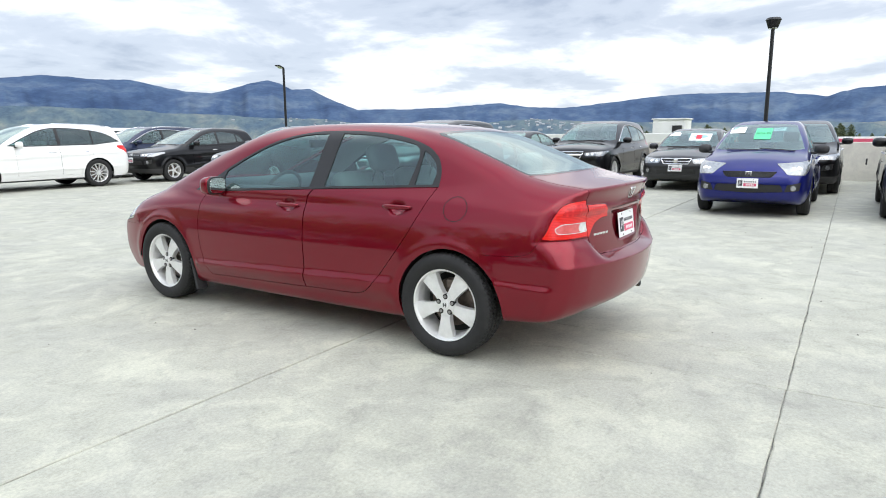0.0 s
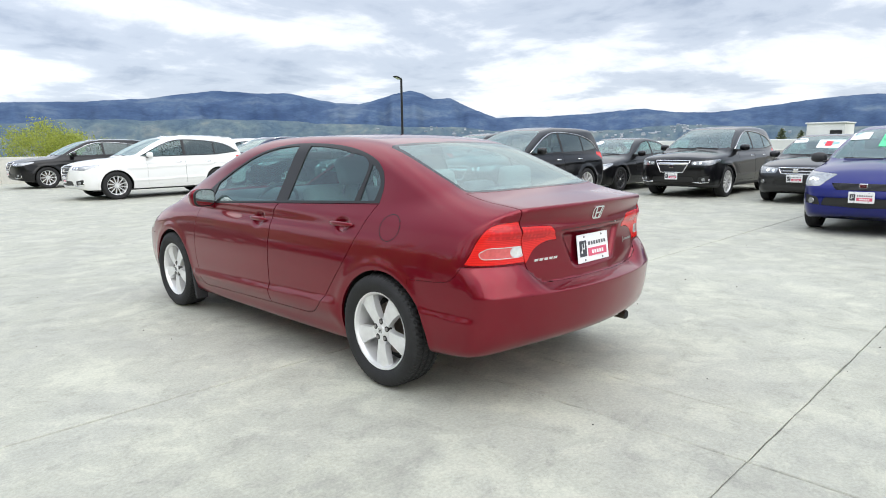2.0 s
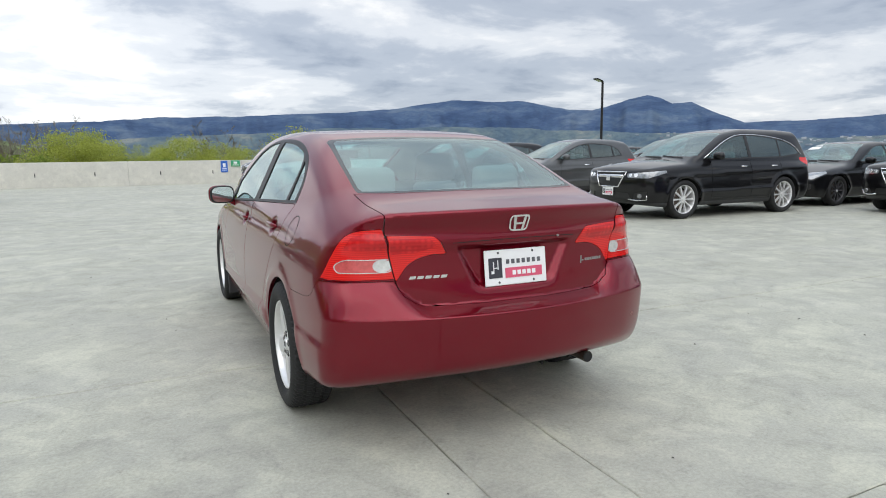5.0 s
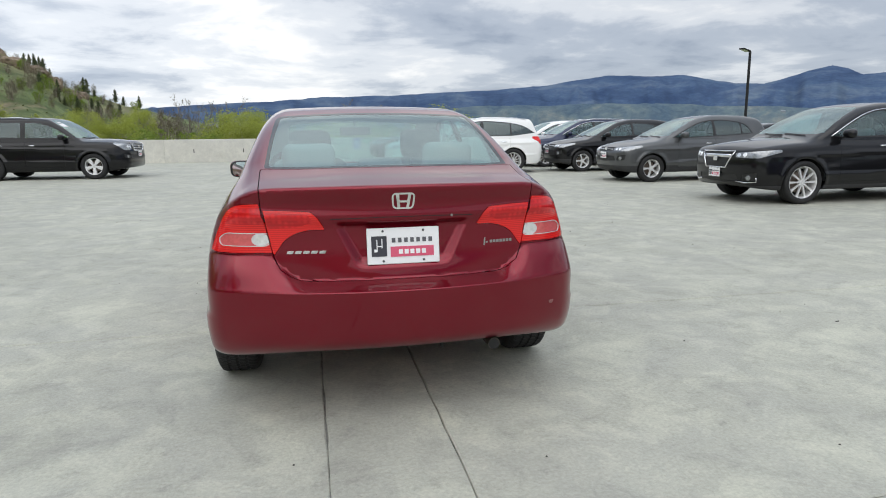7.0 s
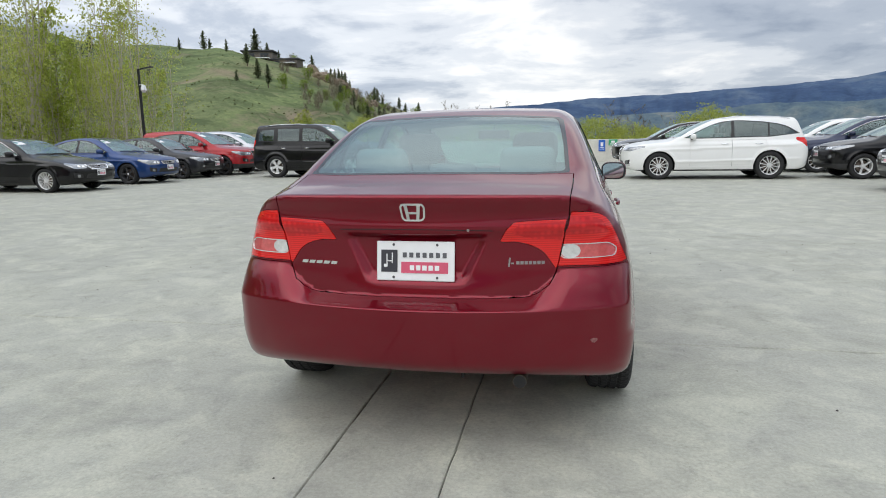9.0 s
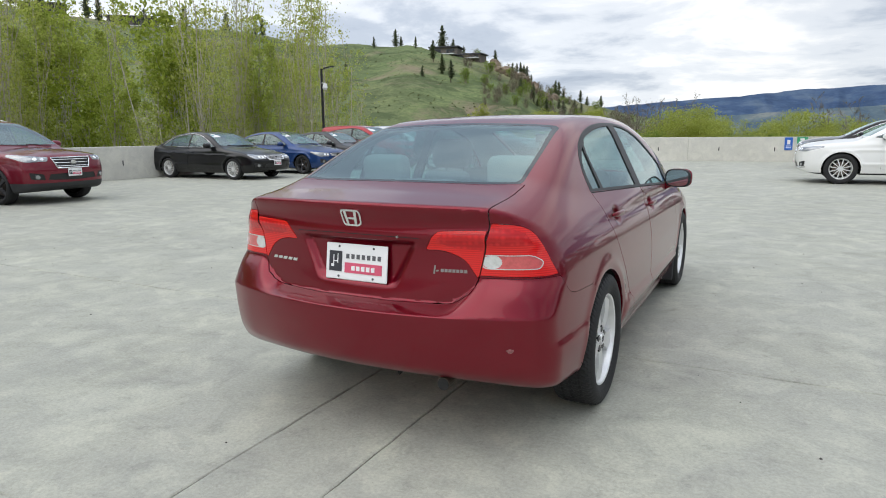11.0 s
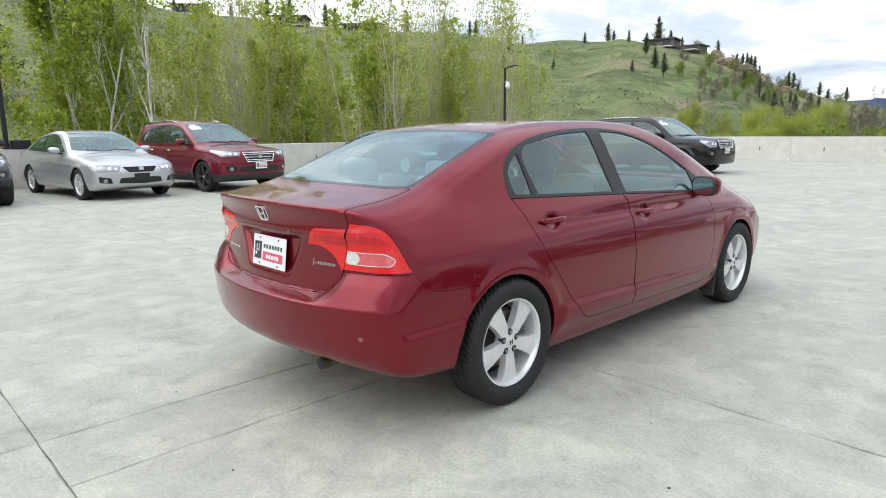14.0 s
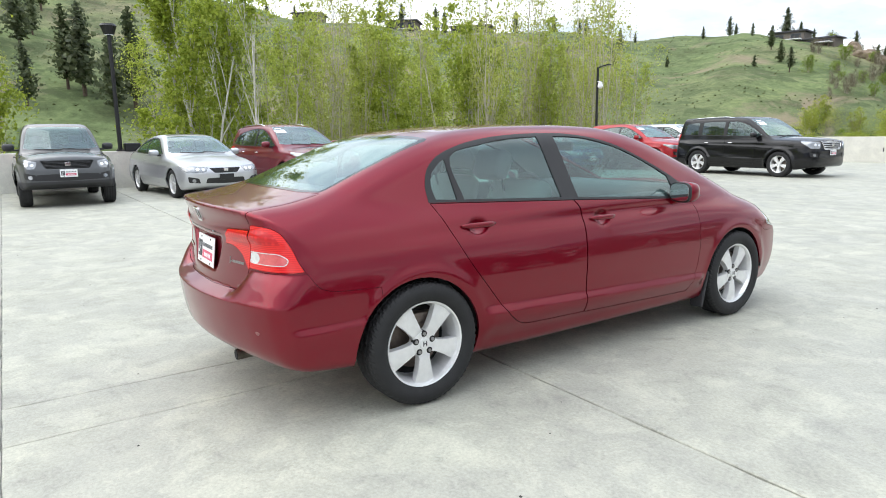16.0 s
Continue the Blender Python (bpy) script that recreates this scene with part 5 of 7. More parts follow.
        lamp_ob = panel_ob("headlamp", fl(sh.take("headlamp", 0.02, 0.001)), M["head"], car, "clear headlamp")
        xo = min(hw * 0.86, hx0 + 0.27)
        for k, rb in ((0.30, 0.036), (0.72, 0.042)):
            p, n = drape(f, [(s * (hx0 + (xo - hx0) * k), yn + 0.3, hz0 + (hz1 - hz0) * (0.46 + 0.10 * k))], (0, -1, 0), 1.2)
            rb = min(rb, (hz1 - hz0) * 0.36)
            part("reflector", tube(p[0] - n[0] * 0.004, p[0] + n[0] * 0.006, rb, rb * 0.86, 14), M["bowl"], lamp_ob)
        panel_ob("corner_intake", fl(sh.take("corner_intake", 0.02, -0.006)), M["trim"], car)
        panel_ob("tail_lamp", fl(sh.take("tail_lamp", 0.02, 0.001)), M["lens"], car, "red tail lamp")
        for yc in (0.0, wb):
            wheel(car, (s * (hw - S["tw"] / 2 - 0.012), yc, R), s, R, S["tw"], S["rim"], wheels[1], wheels[0], False, wheels[2])
            wheel_well(body, "wheel_well", yc, R - 0.01, R + 0.055, s * 0.45, s * (hw - 0.03))
        ym, zm = S["mirror"]
        at = (s * (hw + 0.06), ym - 0.06, zm)
        bm = pod(at, 0.112, 0.078, [(0.0, 0.96), (0.03, 1.0), (0.075, 0.92), (0.105, 0.70), (0.125, 0.36)], 0.0, 3.0, 20)
        mir = part("door_mirror", bm, paint if S.get("mirror_paint", True) else M["plastic"], car, smooth=True)
        part("mirror_glass", pod(at, 0.112, 0.078, [(-0.004, 0.82), (0.0, 0.86)], 0.0, 3.0, 20), M["mirror"], mir)
        part("mirror_foot", box((s * (hw - 0.06), ym + 0.01, zm - 0.06), (0.12, 0.06, 0.04), 0.015), M["trim"], mir)
        if S.get("line"):
            pts = [p_ for p_ in dlo[:-2]] if S["line"] == "top" else list(dlo) + [dlo[0]]
            p, _ = drape(f, [(s * (hw + 0.1), y, z) for y, z in pts], (-s, 0, 0), 0.8, 0.003)
            v, fq = swept(list(p), [(0.010, 0.010)] * len(p), 6)
            mesh_ob("chrome_line", v, fq, M["chrome"], body)
        if S.get("lower_chrome"):
            x0, x1, z0 = hw * 0.50, hw * 0.84, gz0 - 0.24
            p, _ = drape(f, [(s * x, yn + 0.3, z) for x, z in ((x0, z0 + 0.02), ((x0 + x1) / 2, z0), (x1, z0 + 0.02), (x1 + 0.01, z0 + 0.09))], (0, -1, 0), 1.2, 0.006)
            v, fq = swept(list(p), [(0.012, 0.012)] * 4, 6)
            mesh_ob("chrome_strip", v, fq, M["chrome"], car)
        if "rails" in S:
            y0, y1 = S["rails"]
            p, _ = drape(f, [(s * (hw - S["in_roof"] - 0.045), y, 2.2) for y in np.linspace(y0, y1, 7)], (0, 0, -1), 0.9)
            v, fq = swept([q_ + np.array((0, 0, 0.035 if 0 < i < 6 else 0.0)) for i, q_ in enumerate(p)], [(0.012, 0.012)] * 7, 6)
            mesh_ob("roof_rail", v, fq, M["chrome"] if S.get("bright") else M["trim"], car)
        # front fog lamp
        p, n = drape(f, [(s * hw * 0.74, yn + 0.3, gz0 - 0.16)], (0, -1, 0), 0.9)
        part("fog_lamp", tube(p[0] - n[0] * 0.01, p[0] + n[0] * 0.006, 0.045, 0.04, 14), M["head"], car)
    panel_ob("grille", both(sh.take("grille", 0.02, -0.012)), M["trim"], car)
    panel_ob("lower_intake", both(sh.take("intake", 0.02, -0.008)), M["trim"], car)
    ws = panel_ob("windshield", both(sh.take("windshield", 0)), M["glass"], car)
    ws.visible_shadow = False
    if "backlight" in S:
        rg = panel_ob("rear_window", both(sh.take("rear_glass", 0)), M["glass_dark"] if S.get("privacy", True) else M["glass"], car)
    # grille bars and frame
    style = S.get("grille_style", "bars")
    nb = {"bars": 4, "wide": 3, "mesh": 6, "one": 1, "wing": 1}[style]
    for i in range(nb):
        z = gz0 + (gz1 - gz0) * ((i + 0.6) / (nb + 0.2) if style != "wing" else 0.72)
        w = gx * (tp + (1 - tp) * (z - gz0) / (gz1 - gz0)) - 0.02
        p, _ = drape(f, [(x, yn + 0.3, z) for x in np.linspace(-w, w, 9)], (0, -1, 0), 0.9)
        v, fq = swept(list(p), [(0.010, (0.010 if style != "wing" else 0.034))] * 9, 6)
        mesh_ob("grille_bar", v, fq, M["chrome"] if style in ("wide", "wing", "one", "bars") else M["trim"], car)
    if S.get("chrome_ring"):
        ring = [(gx * (tp - 0.02), gz0), (gx, gz1), (-gx, gz1), (-gx * (tp - 0.02), gz0), (gx * (tp - 0.02), gz0)]
        pts = []
        for a, c in zip(ring, ring[1:]):
            pts += [(a[0] + (c[0] - a[0]) * t, yn + 0.3, a[1] + (c[1] - a[1]) * t) for t in (0, 0.25, 0.5, 0.75)]
        p, _ = drape(f, pts + [pts[0]], (0, -1, 0), 0.9, 0.004)
        v, fq = swept(list(p), [(0.013, 0.013)] * len(p), 6)
        mesh_ob("grille_frame", v, fq, M["chrome"], car)
    # emblem
    p, _ = drape(f, [(0, yn + 0.3, (gz0 + gz1) / 2 + 0.01)], (0, -1, 0), 0.9)
    part("emblem", box((0, p[0][1] + 0.012, p[0][2]), (0.10, 0.016, 0.075), 0.007), M["chrome"], car)
    if plate:
        p, _ = drape(f, [(0, yn + 0.3, gz0 - 0.10)], (0, -1, 0), 0.9)
        dealer_plate(car, (0, p[0][1] + 0.02, gz0 - 0.09), 180) if plate == True else part("plate_holder", box((0, p[0][1] + 0.02, gz0 - 0.09), (0.32, 0.02, 0.13), 0.008), M["trim"], car)
    if sheet:
        def on_shield(x, k):
            return drape(f, [(x, ys0 + (ys1 - ys0) * k + 0.2, zs0 + (zs1 - zs0) * k + 0.2)], (0, -0.70, -0.714), 0.8, 0.004)[0][0]
        for xa, xb, ka, kb in ((ww * 0.80, ww * 0.42, 0.62, 0.80), (ww * 0.70, ww * 0.48, 0.84, 0.90)):
            g = [on_shield(xa, ka), on_shield(xb, ka), on_shield(xb, kb), on_shield(xa, kb)]
            mesh_ob("price_sheet", g, [(0, 1, 2, 3)], M["white"], ws, "white paper sheet behind the glass", smooth=False)
    # wipers
    for x0, x1 in ((-0.55, -0.02), (-0.02, 0.50)):
        p = drape(f, [(x0 + (x1 - x0) * t, ys0 + 1.2, zs0 + 0.03 + 0.05 * t + 0.52) for t in np.linspace(0, 1, 5)], (0, -0.9, -0.436), 2.0, 0.010)[0]
        v, fq = swept(list(p), [(0.006, 0.008)] * 5, 5)
        mesh_ob("wiper", v, fq, M["trim"], car)
    # cabin
    zs = b - 0.52
    ry = S.get("rear_seat", 0.55)
    for x in (-0.38, 0.38):
        part("front_seat", add_box(box((x, wb * 0.42, zs + 0.36), (0.50, 0.16, 0.66), 0.06), (x, wb * 0.42 - 0.08, zs + 0.78), (0.26, 0.10, 0.18), 0.04), M["cloth_dark"], car)
        if ry is not None:
            part("rear_headrest", box((x, ry - 0.1, b + 0.10), (0.26, 0.10, 0.16), 0.04), M["cloth_dark"], car)
    if ry is not None:
        part("rear_bench", box((0, ry, b - 0.25), (hw * 1.45, 0.18, 0.6), 0.06), M["cloth_dark"], car)
    part("dashboard", box((0, wb * 0.80, b - 0.16), (hw * 1.55, 0.5, 0.30), 0.09), M["cloth_dark"], car)
    part("floor_pan", box((0, wb / 2, S.get("under", 0.2) + 0.10), (hw * 1.5, wb + 0.7, 0.14), 0.03), M["under"], car)
    return car


def suv(name="suv_car", **o):
    """Measures of a mid-sized sport utility car; o overrides."""
    S = dict(name=name, wb=2.75, hw=0.955, R=0.36, tw=0.24, rim=0.262, tail=-1.02, nose=3.70, belt=1.06, top=1.68, in_belt=0.085, in_roof=0.30, under=0.23, sill=0.36,
             rear=[(0.2, 0.16), (0.4, 0.03), (0.7, 0.0), (0.95, 0.05), (1.15, 0.10)], front=[(0.22, 0.12), (0.4, 0.03), (0.65, 0.0), (0.85, 0.03), (1.0, 0.10)],
             deck=[(-1.1, 1.04), (0.0, 1.06), (1.6, 1.05), (2.3, 1.10), (2.8, 1.075), (3.3, 1.02), (3.6, 0.95), (3.8, 0.85)],
             roof=[(-1.2, 1.56), (-0.7, 1.625), (0.0, 1.67), (0.8, 1.68), (1.35, 1.62), (1.8, 1.45), (2.4, 1.13), (2.8, 0.92)], cabrear=(-0.93, 0.42),
             dlo=spline([(-0.62, 1.16), (-0.45, 1.33), (-0.1, 1.46), (0.5, 1.54), (1.05, 1.55), (1.4, 1.48), (1.75, 1.33), (2.15, 1.11)], 3) + [(1.9, 1.085), (0.0, 1.10)],
             panes=[(-0.7, 0.02), (0.06, 0.90), (0.98, 2.2)], doors=[(0.10, 0.96), (0.96, 2.02)], lamp=(0.42, 0.72, 0.86, 0.62), grille=(0.42, 0.70, 0.88),
             shield=(2.34, 1.12, 1.42, 1.58), taillamp=(0.86, 1.08, 0.42), mirror=(1.98, 1.15), bright=True, backlight=(-0.86, 1.2, -0.66, 1.56))
    S.update(o)
    return S


def sedan(name="sedan_car", **o):
    S = dict(name=name, wb=2.70, hw=0.89, R=0.315, tw=0.205, rim=0.226, tail=-1.02, nose=3.60, belt=0.93, top=1.44, in_belt=0.085, in_roof=0.29, under=0.19, sill=0.30,
             rear=[(0.2, 0.16), (0.4, 0.03), (0.6, 0.0), (0.8, 0.05), (1.05, 0.02)], front=[(0.18, 0.14), (0.35, 0.03), (0.55, 0.0), (0.70, 0.05), (0.85, 0.16)],
             deck=[(-1.1, 1.00), (-0.6, 1.03), (0.0, 0.96), (1.5, 0.93), (2.2, 0.97), (2.7, 0.93), (3.2, 0.84), (3.5, 0.75), (3.7, 0.62)],
             roof=[(-1.2, 0.72), (-0.55, 1.05), (-0.1, 1.25), (0.35, 1.385), (0.9, 1.435), (1.3, 1.41), (1.6, 1.33), (2.2, 1.02), (2.6, 0.80)], cabrear=(-9.0, 0.0),
             dlo=spline([(-0.30, 0.985), (-0.12, 1.12), (0.2, 1.26), (0.7, 1.345), (1.1, 1.345), (1.45, 1.25), (1.98, 0.975)], 3) + [(1.7, 0.955), (0.5, 0.965)],
             panes=[(-0.4, 0.08), (0.11, 0.86), (0.93, 2.1)], doors=[(0.08, 0.90), (0.90, 1.98)], lamp=(0.40, 0.58, 0.72, 0.55), grille=(0.38, 0.58, 0.70),
             shield=(2.22, 0.98, 1.42, 1.355), taillamp=(0.72, 0.92, 0.32), mirror=(1.86, 1.0), privacy=False, backlight=(-0.52, 1.07, 0.18, 1.33), rear_seat=0.2)
    S.update(o)
    return S


black, dark_grey = car_paint("black_paint", (0.004, 0.004, 0.005), 0.0, 0.3, 0.008, 1.40), car_paint("dark_grey_paint", (0.030, 0.030, 0.033), 0.5, 0.35, 0.012, 1.42)
PAINTS = {
    "black": black, "grey": dark_grey,
    "white": car_paint("pearl_white_paint", (0.78, 0.78, 0.76), 0.0, 0.35, 0.02),
    "navy": car_paint("navy_paint", (0.012, 0.02, 0.055), 0.4, 0.35),
    "blue": car_paint("bright_blue_paint", (0.006, 0.010, 0.13), 0.5, 0.32, 0.01, 1.42),
    "royal": car_paint("mid_blue_paint", (0.012, 0.045, 0.16), 0.4, 0.35),
    "red": car_paint("bright_red_paint", (0.34, 0.010, 0.016), 0.25, 0.35),
    "wine": car_paint("wine_red_paint", (0.15, 0.004, 0.016), 0.3, 0.35),
    "silver": car_paint("silver_paint", (0.52, 0.53, 0.55), 0.6, 0.32),
    "gunmetal": car_paint("gunmetal_paint", (0.085, 0.088, 0.09), 0.5, 0.35),
}

# cars facing west stand with +y turned to -x; cars facing east the other way
WEST, EAST = 90, -90
ROW = "cars parked on the deck"
V = vehicle

# near row east of the red sedan
rdx = suv(wb=2.685, clad=0.31, chrome_ring=True, grille_style="wing", lamp=(0.44, 0.76, 0.87, 0.62), grille=(0.42, 0.60, 0.87), taper=0.66, line="top", lower_chrome=True)
RDX = V(rdx, black, pose(10.30, 6.60, 0, 0, 0, WEST), "black sport utility car with chrome winged grille and bright wheels", ("many", 10, "alloy"), group=ROW, res=0.028, sheet=False)
hrv = suv("crossover_car", wb=2.61, hw=0.885, R=0.33, tw=0.215, rim=0.215, tail=-0.82, nose=3.45, belt=1.03, top=1.60, clad=0.40,
          deck=[(-0.9, 1.02), (0.0, 1.05), (1.5, 1.02), (2.15, 1.06), (2.6, 1.02), (3.05, 0.95), (3.3, 0.86), (3.5, 0.72)],
          roof=[(-1.0, 1.36), (-0.55, 1.50), (0.1, 1.59), (0.75, 1.60), (1.25, 1.53), (1.7, 1.35), (2.25, 1.08), (2.6, 0.9)], cabrear=(-0.78, 0.55),
          dlo=spline([(-0.20, 1.14), (0.0, 1.38), (0.5, 1.47), (1.0, 1.47), (1.35, 1.39), (1.7, 1.24), (2.05, 1.06)], 3) + [(1.8, 1.04), (0.3, 1.10)],
          panes=[(-0.3, 0.10), (0.14, 0.86), (0.93, 2.1)], doors=[(0.08, 0.90), (0.90, 1.92)], lamp=(0.40, 0.74, 0.85, 0.62), grille=(0.40, 0.74, 0.84), grille_style="one",
          shield=(2.2, 1.07, 1.30, 1.50), mirror=(1.85, 1.12), backlight=(-0.68, 1.2, -0.50, 1.44), taillamp=(0.86, 1.04, 0.4))
V(hrv, PAINTS["gunmetal"], pose(10.35, 11.55, 0, 0, 0, WEST), "grey metallic small crossover car with five-spoke wheels", ("many", 5, "alloy"), group=ROW, sheet=False)
V(hrv, black, pose(10.55, 16.0, 0, 0, 0, WEST), "black small crossover car with five-spoke wheels", ("many", 5, "alloy"), group=ROW, sheet=False)
mdx = suv(wb=2.82, clad=0.27, hw=0.97, R=0.37, rim=0.25, tail=-1.10, nose=3.80, top=1.70, chrome_ring=True, grille_style="wide", lamp=(0.46, 0.78, 0.89, 0.62), grille=(0.38, 0.62, 0.90), taper=0.60, rails=(-0.5, 1.2), line="top", lower_chrome=True,
          dlo=spline([(-0.72, 1.20), (-0.40, 1.40), (0.0, 1.50), (0.6, 1.56), (1.05, 1.56), (1.4, 1.49), (1.75, 1.34), (2.18, 1.12)], 3) + [(1.9, 1.095), (0.0, 1.12)])
V(mdx, PAINTS["white"], pose(5.75, 16.25, 0, 0, 0, WEST), "pearl white seven-seat sport utility car with dark rear windows", ("many", 12, "alloy"), group=ROW, res=0.028, sheet=False)
V(mdx, black, pose(5.95, 23.6, 0, 0, 0, WEST), "black sport utility car beside the parapet wall", ("many", 10, "alloy"), group=ROW)
V(mdx, PAINTS["navy"], pose(10.7, 19.1, 0, 0, 0, WEST), "dark navy sport utility car with chrome window line", ("many", 10, "alloy"), group=ROW)
WHITE2 = V(suv(), PAINTS["white"], pose(10.8, 22.0, 0, 0, 0, WEST), "white sport utility car in a parked row", ("many", 10, "alloy"), group=ROW)
# second row
copy_thing(RDX, pose(15.20, 4.15, 0, 0, 0, WEST))
acc = sedan(wb=2.775, hw=0.925, R=0.335, rim=0.235, nose=3.72, tail=-1.1, top=1.46, grille_style="wide", lamp=(0.42, 0.60, 0.74, 0.6))
ACC = V(acc, black, pose(15.35, 6.95, 0, 0, 0, WEST), "black sedan car with dark wheels", ("many", 10, "alloy_dark"), group=ROW)
imp = sedan(wb=2.62, hw=0.87, nose=3.50, tail=-0.95, top=1.47, grille_style="one", lamp=(0.36, 0.62, 0.76, 0.5), grille=(0.34, 0.62, 0.74), chrome_ring=True)
IMP = V(imp, dark_grey, pose(14.85, 1.45, 0, 0, 0, WEST), "dark grey sedan car with a notice in its windshield", ("many", 10, "alloy"), group=ROW, sheet=True)
V(hrv, black, pose(15.0, -0.9, 0, 0, 0, WEST), "black crossover car half hidden behind a blue hatchback", ("many", 5, "alloy"), group=ROW)
copy_thing(ACC, pose(15.4, 9.8, 0, 0, 0, WEST))
copy_thing(RDX, pose(15.4, 12.6, 0, 0, 0, WEST))
copy_thing(ACC, pose(15.4, 15.4, 0, 0, 0, WEST))
copy_thing(RDX, pose(10.75, -3.35, 0, 0, 0, WEST))
copy_thing(RDX, pose(15.3, -3.7, 0, 0, 0, WEST))
fit_car = sedan("hatchback_car", wb=2.50, hw=0.85, R=0.30, tw=0.185, rim=0.20, tail=-0.75, nose=3.35, belt=0.98, top=1.53,
                deck=[(-0.8, 0.98), (0.0, 0.98), (1.5, 0.96), (2.2, 1.03), (2.6, 0.99), (3.0, 0.89), (3.2, 0.78), (3.4, 0.66)],
                roof=[(-0.9, 1.38), (-0.45, 1.47), (0.2, 1.525), (0.8, 1.53), (1.2, 1.49), (1.6, 1.36), (2.3, 1.02), (2.7, 0.83)], cabrear=(-0.70, 0.30),
                dlo=spline([(-0.42, 1.05), (-0.30, 1.33), (0.2, 1.42), (0.8, 1.43), (1.2, 1.38), (1.6, 1.24), (2.2, 0.99)], 3) + [(1.8, 0.985), (0.4, 1.01)],
                panes=[(-0.5, 0.02), (0.06, 0.84), (0.92, 2.3)], doors=[(0.04, 0.88), (0.88, 1.98)], lamp=(0.56, 0.66, 0.86, 0.82), grille=(0.40, 0.63, 0.72), grille_style="mesh",
                front=[(0.18, 0.14), (0.32, 0.03), (0.50, 0.0), (0.66, 0.04), (0.80, 0.16), (0.95, 0.4)], shield=(2.28, 1.03, 1.30, 1.45), mirror=(1.95, 1.04), mirror_paint=False,
                backlight=(-0.62, 1.1, -0.5, 1.40), taillamp=(0.85, 1.15, 0.3), rear_seat=0.1)
FIT = V(fit_car, PAINTS["blue"], pose(10.38, -0.62, 0, 0, 0, WEST), "bright blue hatchback car with a green notice in its windshield", ("many", 9, "alloy"), group=ROW, res=0.026, sheet=False)
# west row, facing east
pickup = suv("pickup_truck", cat="pickup truck", wb=3.0, hw=0.88, R=0.36, tw=0.23, rim=0.20, tail=-1.15, nose=3.72, belt=1.08, top=1.70, under=0.36, sill=0.45, box=0.18, corner=0.25, flare=0.035, clad=0.52,
             deck=[(-1.2, 1.06), (1.0, 1.06), (1.9, 1.06), (2.3, 1.10), (2.9, 1.075), (3.4, 1.03), (3.6, 1.0), (3.8, 0.95)],
             roof=[(0.2, 1.64), (0.9, 1.69), (1.4, 1.69), (1.7, 1.62), (2.1, 1.34), (2.45, 1.08), (2.8, 0.85)], cabrear=(0.85, 0.10), in_belt=0.11, in_roof=0.25,
             dlo=[(1.0, 1.12), (1.0, 1.52), (1.55, 1.55), (1.8, 1.44), (2.2, 1.16), (2.15, 1.12)], panes=[(1.0, 2.3)], doors=[(0.98, 2.22)], lamp=(0.54, 0.76, 0.93, 0.16), grille=(0.47, 0.77, 0.93), grille_style="mesh", chrome_ring=False,
             front=[(0.3, 0.06), (0.5, 0.0), (0.72, 0.02), (0.85, 0.07), (1.0, 0.12)], shield=(2.36, 1.12, 1.72, 1.60), mirror=(2.0, 1.18), mirror_paint=False, rear_seat=None, backlight=(0.9, 1.2, 0.95, 1.55), cutaway=False, bright=False)
V(pickup, PAINTS["gunmetal"], pose(-15.0, -0.60, 0, 0, 0, EAST), "dark grey compact pickup truck with plain black bumper", ("five", 5, "alloy_dark"), group=ROW, res=0.03, sheet=False)
coupe = sedan("coupe_car", wb=2.74, hw=0.92, R=0.32, nose=3.66, tail=-1.05, top=1.42, grille_style="mesh", grille=(0.36, 0.57, 0.68), taper=0.7, doors=[(0.60, 1.98)], panes=[(-0.4, 0.62), (0.68, 2.1)], cutaway=False)
V(coupe, PAINTS["silver"], pose(-14.75, 2.05, 0, 0, 0, EAST + 6), "silver two-door coupe car with a bare plate holder", ("many", 7, "alloy"), group=ROW, res=0.03, plate="holder", sheet=False)
sf = suv(wb=2.70, hw=0.94, R=0.355, tail=-0.95, nose=3.70, clad=0.42, chrome_ring=True, grille_style="wide", lamp=(0.50, 0.82, 0.94, 0.72), grille=(0.42, 0.70, 0.90), rails=(-0.4, 1.1))
V(sf, PAINTS["wine"], pose(-14.6, 4.65, 0, 0, 0, EAST + 6), "wine red sport utility car with chrome grille and dark cladding", ("many", 5, "alloy_dark"), group=ROW, res=0.03)
tl = sedan(line="all", wb=2.745, hw=0.89, nose=3.72, tail=-1.15, chrome_ring=True, lamp=(0.40, 0.60, 0.73, 0.4))
V(tl, black, pose(-15.55, 11.95, 0, 0, 0, EAST), "black sedan car with silver mesh wheels and chrome window line", ("many", 14, "alloy"), group=ROW, res=0.03)
civ = sedan(wb=2.67, hw=0.875, nose=3.55, tail=-1.0, grille_style="wide")
CIV = V(civ, PAINTS["royal"], pose(-15.35, 14.95, 0, 0, 0, EAST), "mid blue sedan car in a parked row", ("many", 5, "alloy_dark"), group=ROW)
V(civ, dark_grey, pose(-15.3, 17.6, 0, 0, 0, EAST), "dark grey sedan car in a parked row", ("many", 5, "alloy_dark"), group=ROW)
V(suv(clad=0.42, grille_style="mesh", chrome_ring=True), PAINTS["red"], pose(-14.9, 19.6, 0, 0, 0, EAST), "bright red sport utility car with dark cladding and wheels", ("many", 5, "alloy_dark"), group=ROW)
V(suv(grille_style="wide"), PAINTS["silver"], pose(-14.9, 22.3, 0, 0, 0, EAST), "silver sport utility car in a parked row", ("many", 10, "alloy"), group=ROW)
